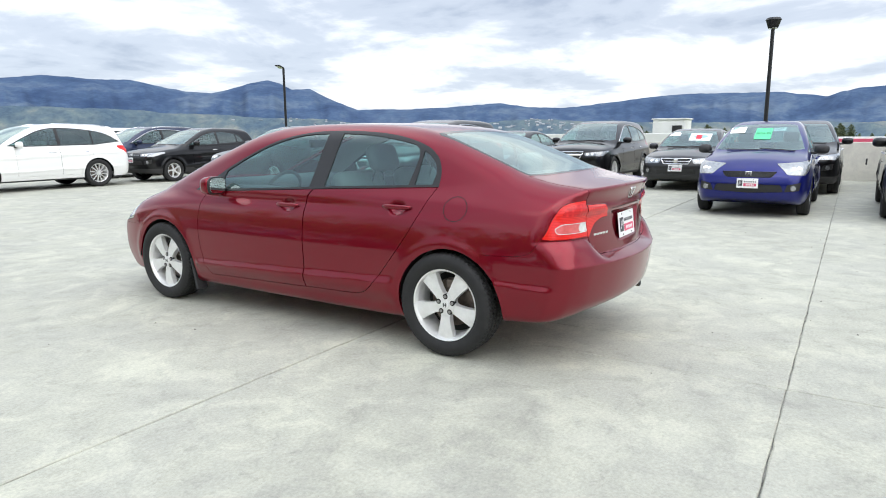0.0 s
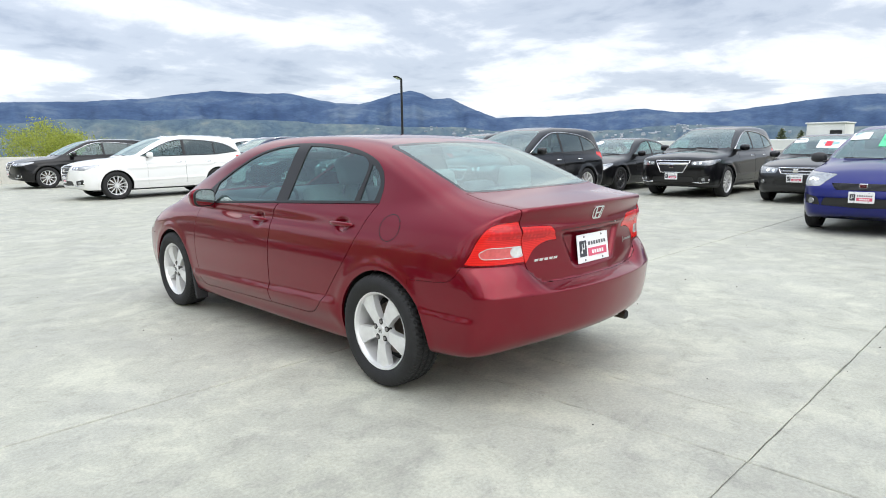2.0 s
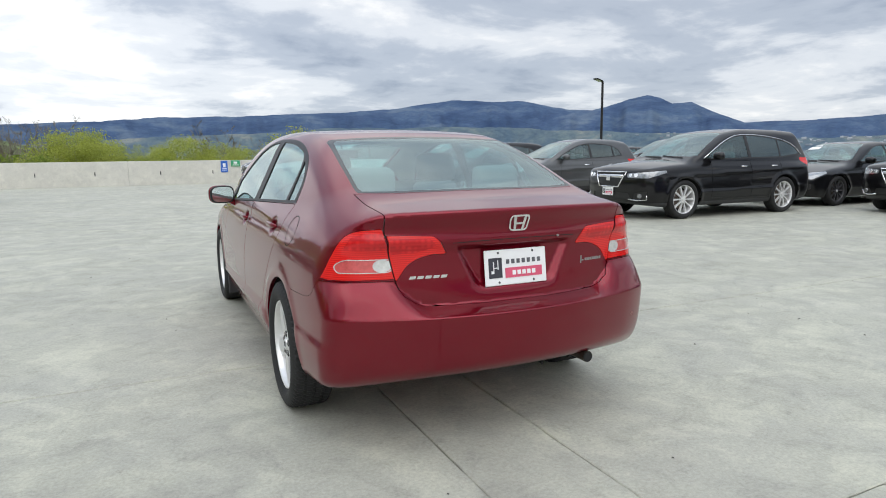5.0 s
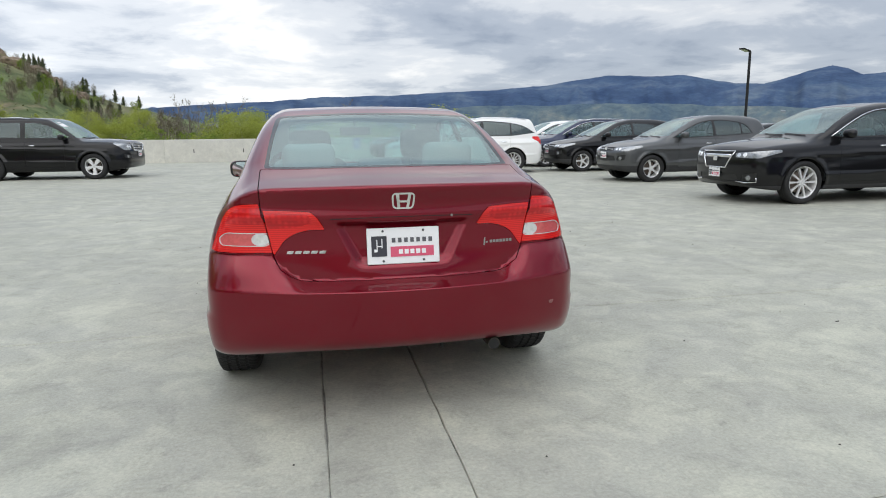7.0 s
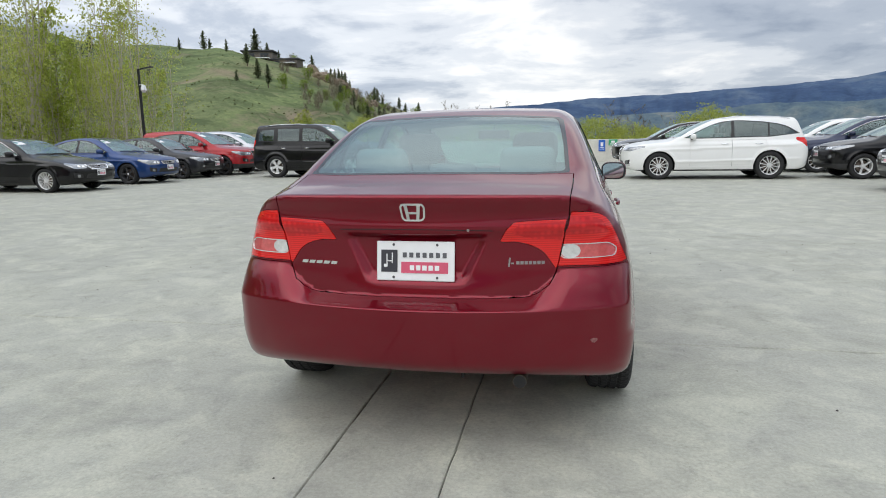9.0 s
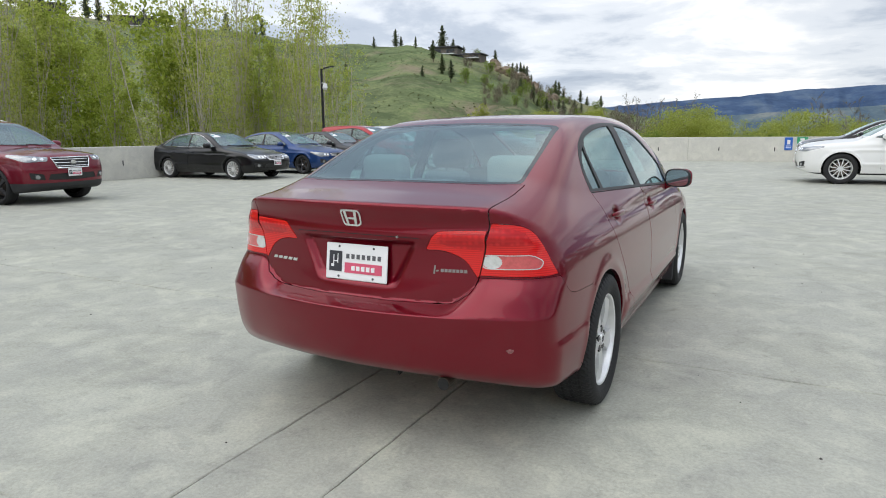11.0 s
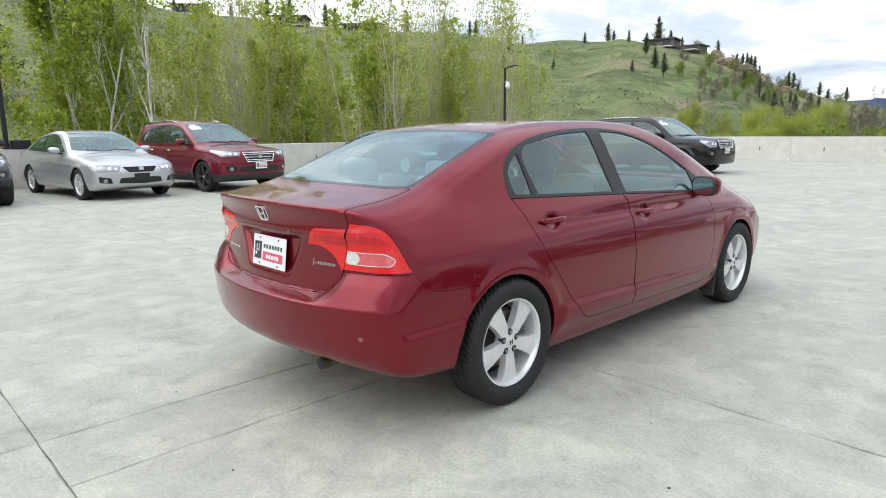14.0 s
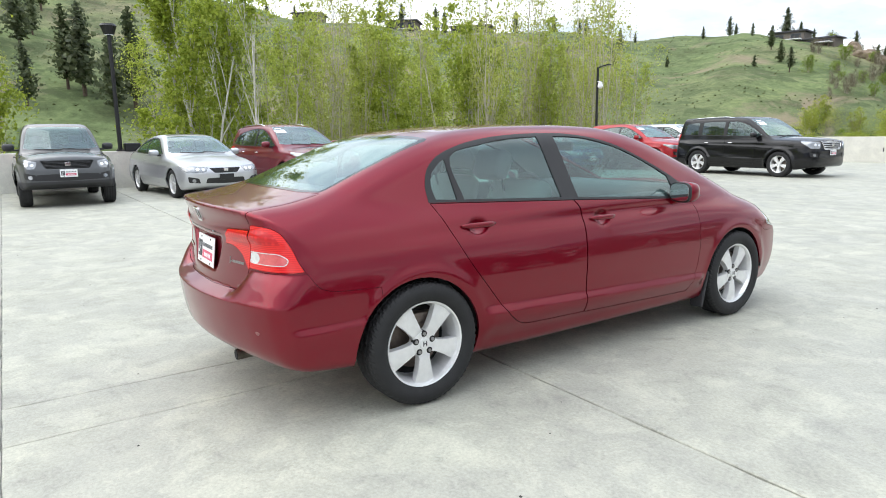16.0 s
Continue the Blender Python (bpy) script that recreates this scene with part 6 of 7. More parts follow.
# the boxy one parked alone
pilot = suv(wb=2.775, hw=0.995, R=0.375, tw=0.245, rim=0.245, edge=0.05, tail=-1.05, nose=3.77, belt=1.10, top=1.80, in_belt=0.07, in_roof=0.22, box=0.6, flare=0.03,
            deck=[(-1.1, 1.08), (0.0, 1.10), (1.7, 1.10), (2.35, 1.17), (2.9, 1.16), (3.4, 1.125), (3.65, 1.085), (3.85, 1.0)],
            roof=[(-1.2, 1.72), (-0.7, 1.77), (0.0, 1.80), (0.9, 1.80), (1.50, 1.765), (1.88, 1.58), (2.42, 1.18), (2.7, 0.98)], cabrear=(-0.98, 0.22),
            dlo=spline([(-0.72, 1.22), (-0.66, 1.56), (-0.3, 1.63)], 3) + spline([(0.4, 1.655), (1.25, 1.65), (1.56, 1.58), (1.88, 1.43), (2.22, 1.20)], 3) + [(2.0, 1.17)],
            panes=[(-0.8, -0.10), (0.05, 0.86), (0.98, 2.2)], lamp=(0.52, 0.82, 1.02, 0.40), grille=(0.47, 0.80, 1.02), chrome_ring=True, grille_style="bars", front=[(0.25, 0.08), (0.4, 0.0), (0.7, 0.0), (0.95, 0.02), (1.1, 0.07)],
            shield=(2.42, 1.20, 1.64, 1.70), mirror=(2.02, 1.22), backlight=(-0.92, 1.25, -0.85, 1.62), taillamp=(0.95, 1.25, 0.16), rails=(-0.5, 1.1))
V(pilot, black, pose(-9.2, 18.1, 0, 0, 0, EAST - 4), "black boxy sport utility car with silver five-spoke wheels", ("five", 5, "alloy"), group=ROW, res=0.03)


def shield_notice(car, S, pts_mat):
    """Sheets behind a windshield: (x0, x1, z0, z1, material, word)."""
    f = vehicle_field(S)
    ys0, zs0, ys1, zs1 = S["shield"]
    ws = [c for c in car.children if c.name.startswith("windshield")][0]
    for x0, x1, z0, z1, mat, word in pts_mat:
        def at(x, z):
            y = ys0 + (ys1 - ys0) * (z - zs0) / (zs1 - zs0)
            return drape(f, [(x, y, z)], (0, -0.70, -0.714), 0.6, 0.008)[0][0]
        g = [at(x0, z0), at(x1, z0), at(x1, z1), at(x0, z1)]
        mesh_ob("notice", g, [(0, 1, 2, 3)], mat, ws, "paper notice behind the glass", smooth=False)
        if word:
            cu = bpy.data.curves.new("lettering", "FONT")
            cu.body, cu.size, cu.align_x, cu.align_y, cu.extrude = word, abs(x1 - x0) * 0.36, "CENTER", "CENTER", 0.0005
            ob = new("lettering", cu)
            c = sum(g, np.zeros(3)) / 4
            e1, e2 = Vector(g[1] - g[0]).normalized(), Vector(g[3] - g[0]).normalized()
            n = e1.cross(e2).normalized()
            e2 = n.cross(e1)
            m = Matrix((e1, e2, n)).transposed().to_4x4()
            m.translation = Vector(c) + n * 0.006
            ob.parent, ob.matrix_local = ws, m
            cu.materials.append(M["dark_green"])


M["notice_green"], M["dark_green"] = plain("green_paper", (0.10, 0.62, 0.30), 0.6), plain("dark_green_ink", (0.01, 0.16, 0.06), 0.6)
M["notice_red"] = plain("red_print", (0.60, 0.03, 0.05), 0.6)
shield_notice(FIT, fit_car, [(0.13, -0.13, 1.18, 1.36, M["notice_green"], "SOLD"), (0.55, 0.30, 1.28, 1.40, M["white"], "")])
shield_notice(IMP, imp, [(0.05, -0.45, 1.10, 1.26, M["white"], ""), (-0.10, -0.23, 1.135, 1.225, M["notice_red"], "")])

# ---- the deck ----
def slab(x0, x1, y0, y1, rnd):
    """A deck slab with slightly ragged, chamfered edges."""
    def edge(a, b, nrm):
        n = max(2, min(int((Vector(b) - Vector(a)).length / 0.12), 220))
        return [tuple(Vector(a).lerp(Vector(b), i / n) + Vector(nrm) * rnd.uniform(-0.0035, 0.0035)) for i in range(n)]
    c = [(x0, y0), (x1, y0), (x1, y1), (x0, y1)]
    ring = []
    for i in range(4):
        a, b = c[i], c[(i + 1) % 4]
        d = (Vector(b) - Vector(a)).normalized()
        ring += edge(a, b, (-d.y, d.x))
    n = len(ring)
    mx, my = (x0 + x1) / 2, (y0 + y1) / 2
    ins = lambda p, k: (p[0] + (k if p[0] < mx else -k), p[1] + (k if p[1] < my else -k))
    vs = [(*ins(p, 0.004 + 0.005 * rnd.random() ** 2), 0.0) for p in ring] + [(*p, -0.005) for p in ring] + [(*p, -0.18) for p in ring]
    fs = [tuple(range(n))]
    for k in (0, n):
        fs += [(k + n + i, k + n + (i + 1) % n, k + (i + 1) % n, k + i) for i in range(n)]
    return vs, fs


def deck():
    rnd = random.Random(4)
    root = mesh_ob("deck_floor", [(-16.5, -30, -0.19), (17.2, -30, -0.19), (17.2, 28.2, -0.19), (-16.5, 28.2, -0.19), (-16.5, -30, -0.014), (17.2, -30, -0.014), (17.2, 28.2, -0.014), (-16.5, 28.2, -0.014)],
                   [(4, 5, 6, 7), (0, 3, 2, 1), (0, 1, 5, 4), (1, 2, 6, 5), (2, 3, 7, 6), (3, 0, 4, 7)], M["joint"], smooth=False)
    tagged(root, "pale weathered concrete parking deck cast in large slabs", "floor", kind="structure")
    g = 0.0032
    X = (-16.4, -0.352, 17.1)
    bands = ((-29.9, -1.785, X), (-1.785, 0.685, (-16.4, -0.352, 0.142, 17.1)), (0.685, 28.1, X[::2]))
    for y0, y1, xs in bands:
        for a, b in zip(xs, xs[1:]):
            v, f = slab(a + g, b - g, y0 + (0.0065 if y0 > 0 else g), y1 - (0.0065 if 0 < y1 < 1 else g), rnd)
            mesh_ob("slab", v, f, M["deck"], root, smooth=False)


deck()


def grit():
    """Small stones and scraps lying about the deck."""
    rnd = random.Random(17)
    vs, fs = [], []
    for _ in range(150):
        x, y = rnd.uniform(-6, 6), rnd.uniform(-3.2, 7)
        if abs(x) < 1.1 and y > -1.0:
            continue
        r, a0, k = rnd.uniform(0.003, 0.008), rnd.uniform(0, 6.28), len(vs)
        for i in range(5):
            a = a0 + 1.257 * i
            q = r * rnd.uniform(0.7, 1.3)
            vs.append((x + q * math.cos(a), y + q * math.sin(a), 0.0))
        vs.append((x, y, r * 0.9))
        fs += [(k + i, k + (i + 1) % 5, k + 5) for i in range(5)]
    tagged(mesh_ob("grit", vs, fs, plain("dark_grit", (0.06, 0.055, 0.05), 0.9), smooth=False), "dark specks of grit scattered on the deck", "grit", kind="stuff")


grit()


def parapet(name, a, b, h, t=0.22, label="pale concrete parapet wall with narrow drain slots and joints"):
    """A wall of cast lengths with joints, a chamfered cap edge and narrow slots."""
    a, b = Vector((*a, 0)), Vector((*b, 0))
    L = (b - a).length
    ang = math.degrees(math.atan2((b - a).y, (b - a).x))
    root = new(name)
    root.matrix_world = pose(a.x, a.y, 0, 0, 0, ang)
    tagged(root, label, "wall", kind="structure")
    n = max(1, round(L / 4.8))
    for i in range(n):
        x0, x1 = L * i / n, L * (i + 1) / n
        part("wall_length", box(((x0 + x1) / 2, 0, h / 2 - 0.1), (x1 - x0 - 0.006, t, h + 0.2), 0.012, None, 1), M["wall"], root)
        for j in range(2):
            x = x0 + (x1 - x0) * (0.27 + 0.46 * j)
            for s in (-1, 1):
                part("drain_slot", box((x, s * (t / 2 - 0.006), h * 0.50), (0.045, 0.016, 0.17), 0.006), M["plastic"], root)
    part("joint_core", box((L / 2, 0, h / 2 - 0.1), (L - 0.05, t - 0.03, h + 0.17)), M["joint"], root)
    return root


parapet("wall_north", (-16.3, 28.0), (17.0, 28.0), 1.05)
parapet("wall_west", (-16.3, -30.0), (-16.3, 28.0), 1.0)
parapet("wall_east", (17.0, -30.0), (17.0, 28.0), 1.05)
parapet("wall_south", (-16.3, -30.0), (17.0, -30.0), 1.05)


# ---- land beyond the deck ----
def ground_mat(name, cols, scales=(0.02, 0.12, 1.2), bump=0.0):
    """Land cover: three colours mottled at three sizes."""
    m, nt, p = nodes_of(name)
    a, b, c = noise_node(nt, scales[0], 6, 0.6, 0.5), noise_node(nt, scales[1], 8, 0.65, 0.4), noise_node(nt, scales[2], 6, 0.7)
    x = ramp_node(nt, a.outputs[0], [(0.38, cols[0]), (0.52, cols[1]), (0.66, cols[2])])
    y = ramp_node(nt, b.outputs[0], [(0.34, (0.55, 0.55, 0.55)), (0.50, (0.95, 0.95, 0.95)), (0.66, (1.3, 1.25, 1.2))])
    z = ramp_node(nt, c.outputs[0], [(0.32, (0.72, 0.74, 0.72)), (0.62, (1.15, 1.12, 1.1))])
    q = mixc(nt, 1.0, mixc(nt, 1.0, x, y, "MULTIPLY"), z, "MULTIPLY")
    nt.links.new(q, p.inputs["Base Color"])
    p.inputs["Roughness"].default_value = 0.95
    p.inputs["Specular IOR Level"].default_value = 0.1
    if bump:
        bump_to(nt, p, b.outputs[0], 0.6, bump)
    return m


def leaf_mat(name, lo, hi):
    m, nt, p = nodes_of(name)
    g = nt.nodes.new("ShaderNodeNewGeometry")
    nt.links.new(ramp_node(nt, g.outputs["Random Per Island"], [(0.0, lo), (1.0, hi)]), p.inputs["Base Color"])
    p.inputs["Roughness"].default_value = 0.6
    # thin leaves let light through
    tr, mx = nt.nodes.new("ShaderNodeBsdfTranslucent"), nt.nodes.new("ShaderNodeMixShader")
    nt.links.new(p.inputs["Base Color"].links[0].from_socket, tr.inputs[0])
    mx.inputs[0].default_value = 0.6
    nt.links.new(p.outputs[0], mx.inputs[1]); nt.links.new(tr.outputs[0], mx.inputs[2])
    nt.links.new(mx.outputs[0], nt.nodes["Material Output"].inputs[0])
    return m


def far_mat(name, cols, scales):
    """Distant wooded slopes, mottled at three sizes as they face the valley; cols carry the haze tint."""
    m, nt, p = nodes_of(name)
    N, L = nt.nodes.new, nt.links.new
    co, sp, cm, nm, sc, ad = N("ShaderNodeTexCoord"), N("ShaderNodeSeparateXYZ"), N("ShaderNodeCombineXYZ"), N("ShaderNodeVectorMath"), N("ShaderNodeVectorMath"), N("ShaderNodeCombineXYZ")
    L(co.outputs["Object"], sp.inputs[0]); L(sp.outputs[0], cm.inputs[0]); L(sp.outputs[1], cm.inputs[1])
    nm.operation, sc.operation = "NORMALIZE", "SCALE"
    L(cm.outputs[0], nm.inputs[0]); L(nm.outputs[0], sc.inputs[0]); sc.inputs["Scale"].default_value = 3000
    su = N("ShaderNodeVectorMath"); su.operation = "ADD"
    zz = N("ShaderNodeMath"); zz.operation, zz.inputs[1].default_value = "MULTIPLY", 2.4
    L(sp.outputs[2], zz.inputs[0]); L(zz.outputs[0], ad.inputs[2]); L(sc.outputs[0], su.inputs[0]); L(ad.outputs[0], su.inputs[1])
    tex = []
    for s, d in zip(scales, (5, 7, 5)):
        n = N("ShaderNodeTexNoise")
        n.inputs["Scale"].default_value, n.inputs["Detail"].default_value, n.inputs["Roughness"].default_value, n.inputs["Distortion"].default_value = s, d, 0.62, 0.5
        L(su.outputs[0], n.inputs["Vector"])
        tex.append(n.outputs[0])
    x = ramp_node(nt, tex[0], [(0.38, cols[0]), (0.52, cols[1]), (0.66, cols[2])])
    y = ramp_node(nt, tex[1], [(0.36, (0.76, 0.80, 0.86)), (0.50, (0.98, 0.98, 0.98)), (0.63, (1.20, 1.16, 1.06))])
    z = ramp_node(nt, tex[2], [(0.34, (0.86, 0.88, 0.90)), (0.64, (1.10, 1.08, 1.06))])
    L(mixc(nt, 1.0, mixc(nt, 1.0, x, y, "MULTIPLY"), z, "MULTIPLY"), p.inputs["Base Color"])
    p.inputs["Roughness"].default_value, p.inputs["Specular IOR Level"].default_value = 0.95, 0.1
    return m


def add_earth(m, colour, scale, lo, hi):
    """Patches of bare soil breaking through the cover."""
    nt = m.node_tree
    p = nt.nodes["Principled BSDF"]
    old = p.inputs["Base Color"].links[0].from_socket
    n = noise_node(nt, scale, 9, 0.68, 0.8)
    nt.links.new(mixc(nt, ramp_node(nt, n.outputs[0], [(lo, (0, 0, 0)), (hi, (0.8, 0.8, 0.8))]), old, colour), p.inputs["Base Color"])
    return m


M["grass"] = ground_mat("spring_hillside_grass", ((0.135, 0.162, 0.078), (0.135, 0.178, 0.078), (0.205, 0.200, 0.120)), bump=0.8)
add_earth(M["grass"], (0.25, 0.20, 0.14), 0.045, 0.55, 0.64)
add_earth(M["grass"], (0.075, 0.10, 0.045), 0.22, 0.53, 0.60)
# the ridge's blue is distance haze put into its base colour
M["mount"] = far_mat("haze_blue_forested_ridge", ((0.034, 0.064, 0.130), (0.052, 0.090, 0.165), (0.096, 0.135, 0.195)), (0.004, 0.015, 0.07))
# foothills: valley haze painted in as a paler grey-blue
M["foot"] = far_mat("haze_tinted_foothills", ((0.062, 0.100, 0.138), (0.098, 0.136, 0.154), (0.170, 0.188, 0.178)), (0.006, 0.026, 0.11))
M["bark"] = plain("grey_birch_bark", (0.55, 0.52, 0.46), 0.85, 0, 0.3, 3)
M["twig"] = plain("pale_twigs", (0.46, 0.42, 0.33), 0.85, 0, 0.25, 2)
M["pine_bark"] = plain("pine_bark", (0.10, 0.07, 0.05), 0.9, 0, 0.3, 3)
M["dry_bark"] = plain("brown_grey_twigs", (0.22, 0.19, 0.155), 0.9, 0, 0.25, 2)
M["leaf"] = leaf_mat("fresh_poplar_leaves", (0.22, 0.29, 0.034), (0.48, 0.54, 0.088))
M["leaf_thin"] = leaf_mat("opening_buds", (0.29, 0.36, 0.060), (0.54, 0.59, 0.13))
M["leaf_bud"] = leaf_mat("olive_buds", (0.33, 0.37, 0.085), (0.58, 0.60, 0.17))
M["shrub"] = leaf_mat("shrub_leaves", (0.15, 0.22, 0.035), (0.32, 0.40, 0.075))
M["willow"] = leaf_mat("yellow_green_willow", (0.26, 0.31, 0.045), (0.50, 0.53, 0.11))
M["needle"] = leaf_mat("dark_needles", (0.065, 0.088, 0.045), (0.165, 0.190, 0.095))
M["sage"] = leaf_mat("sage_tufts", (0.15, 0.175, 0.07), (0.22, 0.23, 0.11))
M["dry"] = leaf_mat("dry_brush", (0.14, 0.12, 0.08), (0.26, 0.23, 0.15))
EYE = Vector((0.0, -2.5, 1.3))


def interp_deg(table):
    a, e = [t[0] for t in table], [t[1] for t in table]
    return lambda q: float(np.interp(q, a, e))


crest = interp_deg([(-180, 3), (-150, 6), (-120, 10), (-95, 12.5), (-80, 11.0), (-67, 9.6), (-60, 9.0), (-50, 8.3), (-43, 8.15), (-38, 7.3), (-33, 7.2), (-30, 7.3), (-24, 5.9), (-21.7, 5.3), (-20, 4.8), (-18, 3.3), (-15, 2.4), (-13, 1.9), (-9, 0.7), (-4, -0.6), (4, -1.5), (180, -1.5)])
FLOOR = -7.0


def land(x, y):
    """The height of the land at a place."""
    d = Vector((x - EYE.x, y - EYE.y))
    r, az = d.length, math.degrees(math.atan2(d.x, d.y))
    zc = EYE.z + 165 * math.tan(radians(crest(az)))
    t = max(0.0, min(1.0, (r - 42) / 118))
    t = t * t * (3 - 2 * t) * 0.55 + t * 0.45
    z = FLOOR + (max(zc, FLOOR) - FLOOR) * t
    if r > 165:
        z += (r - 165) * 0.02 * (1 if zc > 0 else 0) - max(0, r - 300) * 0.03
    amp = min(1.0, max(0.0, (r - 50) / 60)) * (1.0 if zc > 0 else 0.2)
    z += amp * (1.5 * noise.noise((x * 0.035, y * 0.035, 0.3)) + 0.9 * noise.noise((x * 0.09, y * 0.09, 2.3)) - 1.1 * abs(noise.noise((x * 0.055, y * 0.055, 7.1))))
    return z


def terrain():
    radii = [0, 20, 34, 42, 48, 54, 60, 66, 72, 78, 85, 92, 100, 108, 116, 124, 132, 140, 148, 155, 160, 165, 172, 185, 210, 260, 340, 480, 800, 1500, 3000, 4800]
    n = 300
    vs, fs = [], []
    for r in radii:
        for i in range(n):
            a = -math.pi + 2 * math.pi * i / n
            x, y = EYE.x + r * math.sin(a), EYE.y + r * math.cos(a)
            z = land(x, y) if r < 800 else FLOOR - 4
            vs.append((x, y, min(z, -1.0) if r < 40 else z))
    for k in range(len(radii) - 1):
        for i in range(n):
            j = (i + 1) % n
            fs.append((k * n + i, k * n + j, (k + 1) * n + j, (k + 1) * n + i))
    tagged(mesh_ob("ground", vs, [f[::-1] for f in fs], M["grass"]), "green spring grassland rising to a hillside", "ground", kind="structure")


terrain()


def ridge(name, label, table, R, depth, mat, rough, seed):
    """A range of hills as a rising strip of land whose skyline follows the table of angles."""
    el = interp_deg(table)
    n, m = 1440, 14
    vs, fs = [], []
    for k in range(m + 1):
        t = k / m
        for i in range(n):
            az = -180 + 360 * i / n
            a = radians(az)
            r = R + depth * t
            wob = 0.09 * noise.noise((az * 0.45, seed, 0.0)) + 0.05 * noise.noise((az * 1.6, seed, 4.0)) + (0.25 * noise.noise((az * 0.16, seed, 9.0)) if seed > 5 else 0.0)
            top = (R + depth) * math.tan(radians(max(el(az) + wob, 0.05))) + EYE.z
            p = Vector((math.sin(a) * 3.0, math.cos(a) * 3.0, seed))
            rid = noise.noise(p * 9 + Vector((0, 0, t * 1.1))) * 0.6 + noise.noise(p * 24 + Vector((0, 0, t * 1.8))) * 0.4
            z = -20 + (top + 20) * (t ** 0.8 + rough * rid * t * (1 - t) * 2.2)
            vs.append((EYE.x + r * math.sin(a), EYE.y + r * math.cos(a), z))
    for k in range(m):
        for i in range(n):
            j = (i + 1) % n
            fs.append((k * n + i, k * n + j, (k + 1) * n + j, (k + 1) * n + i))
    tagged(mesh_ob(name, vs, [f[::-1] for f in fs], mat), label, "mountain", kind="structure")
    return [vs[k * n:(k + 1) * n] for k in range(m + 1)]


ridge("backdrop_mountains", "distant forested mountain range under cloud, tinted blue as by haze",
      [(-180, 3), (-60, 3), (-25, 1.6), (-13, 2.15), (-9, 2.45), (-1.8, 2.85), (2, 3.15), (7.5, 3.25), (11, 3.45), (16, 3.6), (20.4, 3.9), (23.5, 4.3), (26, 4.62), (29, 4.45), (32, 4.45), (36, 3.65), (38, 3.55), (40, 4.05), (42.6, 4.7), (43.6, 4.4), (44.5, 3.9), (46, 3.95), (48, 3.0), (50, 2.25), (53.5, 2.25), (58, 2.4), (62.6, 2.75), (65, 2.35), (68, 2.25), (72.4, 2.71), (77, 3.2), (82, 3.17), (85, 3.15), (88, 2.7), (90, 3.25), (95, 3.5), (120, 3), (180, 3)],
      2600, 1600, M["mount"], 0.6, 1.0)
FOOT = ridge("backdrop_foothills", "foothills and valley fields far off, tinted pale as by haze",
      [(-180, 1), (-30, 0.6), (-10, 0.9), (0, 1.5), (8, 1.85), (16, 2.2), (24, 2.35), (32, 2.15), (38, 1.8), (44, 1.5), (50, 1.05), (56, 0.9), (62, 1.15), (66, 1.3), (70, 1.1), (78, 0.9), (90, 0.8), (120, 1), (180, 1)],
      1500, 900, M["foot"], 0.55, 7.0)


def far_town():
    """Pale houses and yards scattered over the foothills, past counting."""
    rnd = random.Random(4)
    vs, fs = [], []
    for _ in range(170):
        az = rnd.choice((rnd.gauss(51, 4), rnd.gauss(57, 4), rnd.gauss(68, 4)))
        i, k = int((az + 180) * 4) % 1440, rnd.randint(3, 12)
        p = Vector(FOOT[k][i]).lerp(Vector(FOOT[k + 1][i]), rnd.random())
        w, h = rnd.uniform(2.5, 7), rnd.uniform(2, 4)
        c, s = math.cos(radians(-az)), math.sin(radians(-az))
        n = len(vs)
        for x, y, z in ((-w, -5, -2), (w, -5, -2), (w, 5, -2), (-w, 5, -2), (-w, -5, h), (w, -5, h), (w, 5, h), (-w, 5, h), (-w, 0, h * 1.5), (w, 0, h * 1.5)):
            vs.append((p.x + x * c - y * s, p.y + x * s + y * c, p.z + z))
        fs += [tuple(n + q for q in r) for r in ((0, 1, 5, 4), (1, 2, 6, 9, 5), (2, 3, 7, 6), (3, 0, 4, 8, 7), (4, 5, 9, 8), (6, 7, 8, 9))]
    m, nt, p = nodes_of("pale_house_walls")
    g = nt.nodes.new("ShaderNodeNewGeometry")
    nt.links.new(ramp_node(nt, g.outputs["Random Per Island"], [(0.0, (0.14, 0.17, 0.20)), (0.6, (0.26, 0.28, 0.30)), (1.0, (0.36, 0.38, 0.40))]), p.inputs["Base Color"])
    tagged(mesh_ob("far_town", vs, fs, m, smooth=False), "pale houses of a town scattered over far foothills", "town", kind="stuff")


far_town()


# ---- trees ----
def leaf_cloud(rnd, centres, n, size, spread):
    """Small folded leaves scattered round limb points."""
    vs, fs = [], []
    for _ in range(n):
        c, rad = rnd.choice(centres)
        g = lambda: max(-1.15, min(1.15, rnd.gauss(0, 0.65)))
        p = Vector(c) + Vector((g(), g(), g() * 0.8)) * min(rad, 0.9) * spread
        s = size * rnd.uniform(0.6, 1.4)
        u = Vector((rnd.gauss(0, 1), rnd.gauss(0, 1), rnd.gauss(0, 1))).normalized()
        v = u.orthogonal().normalized()
        w = u.cross(v)
        k = len(vs)
        vs += [p - u * s, p + v * s * 0.55, p + u * s, p - v * s * 0.55 + w * s * 0.25]
        fs += [(k, k + 1, k + 2), (k, k + 2, k + 3)]
    return vs, fs


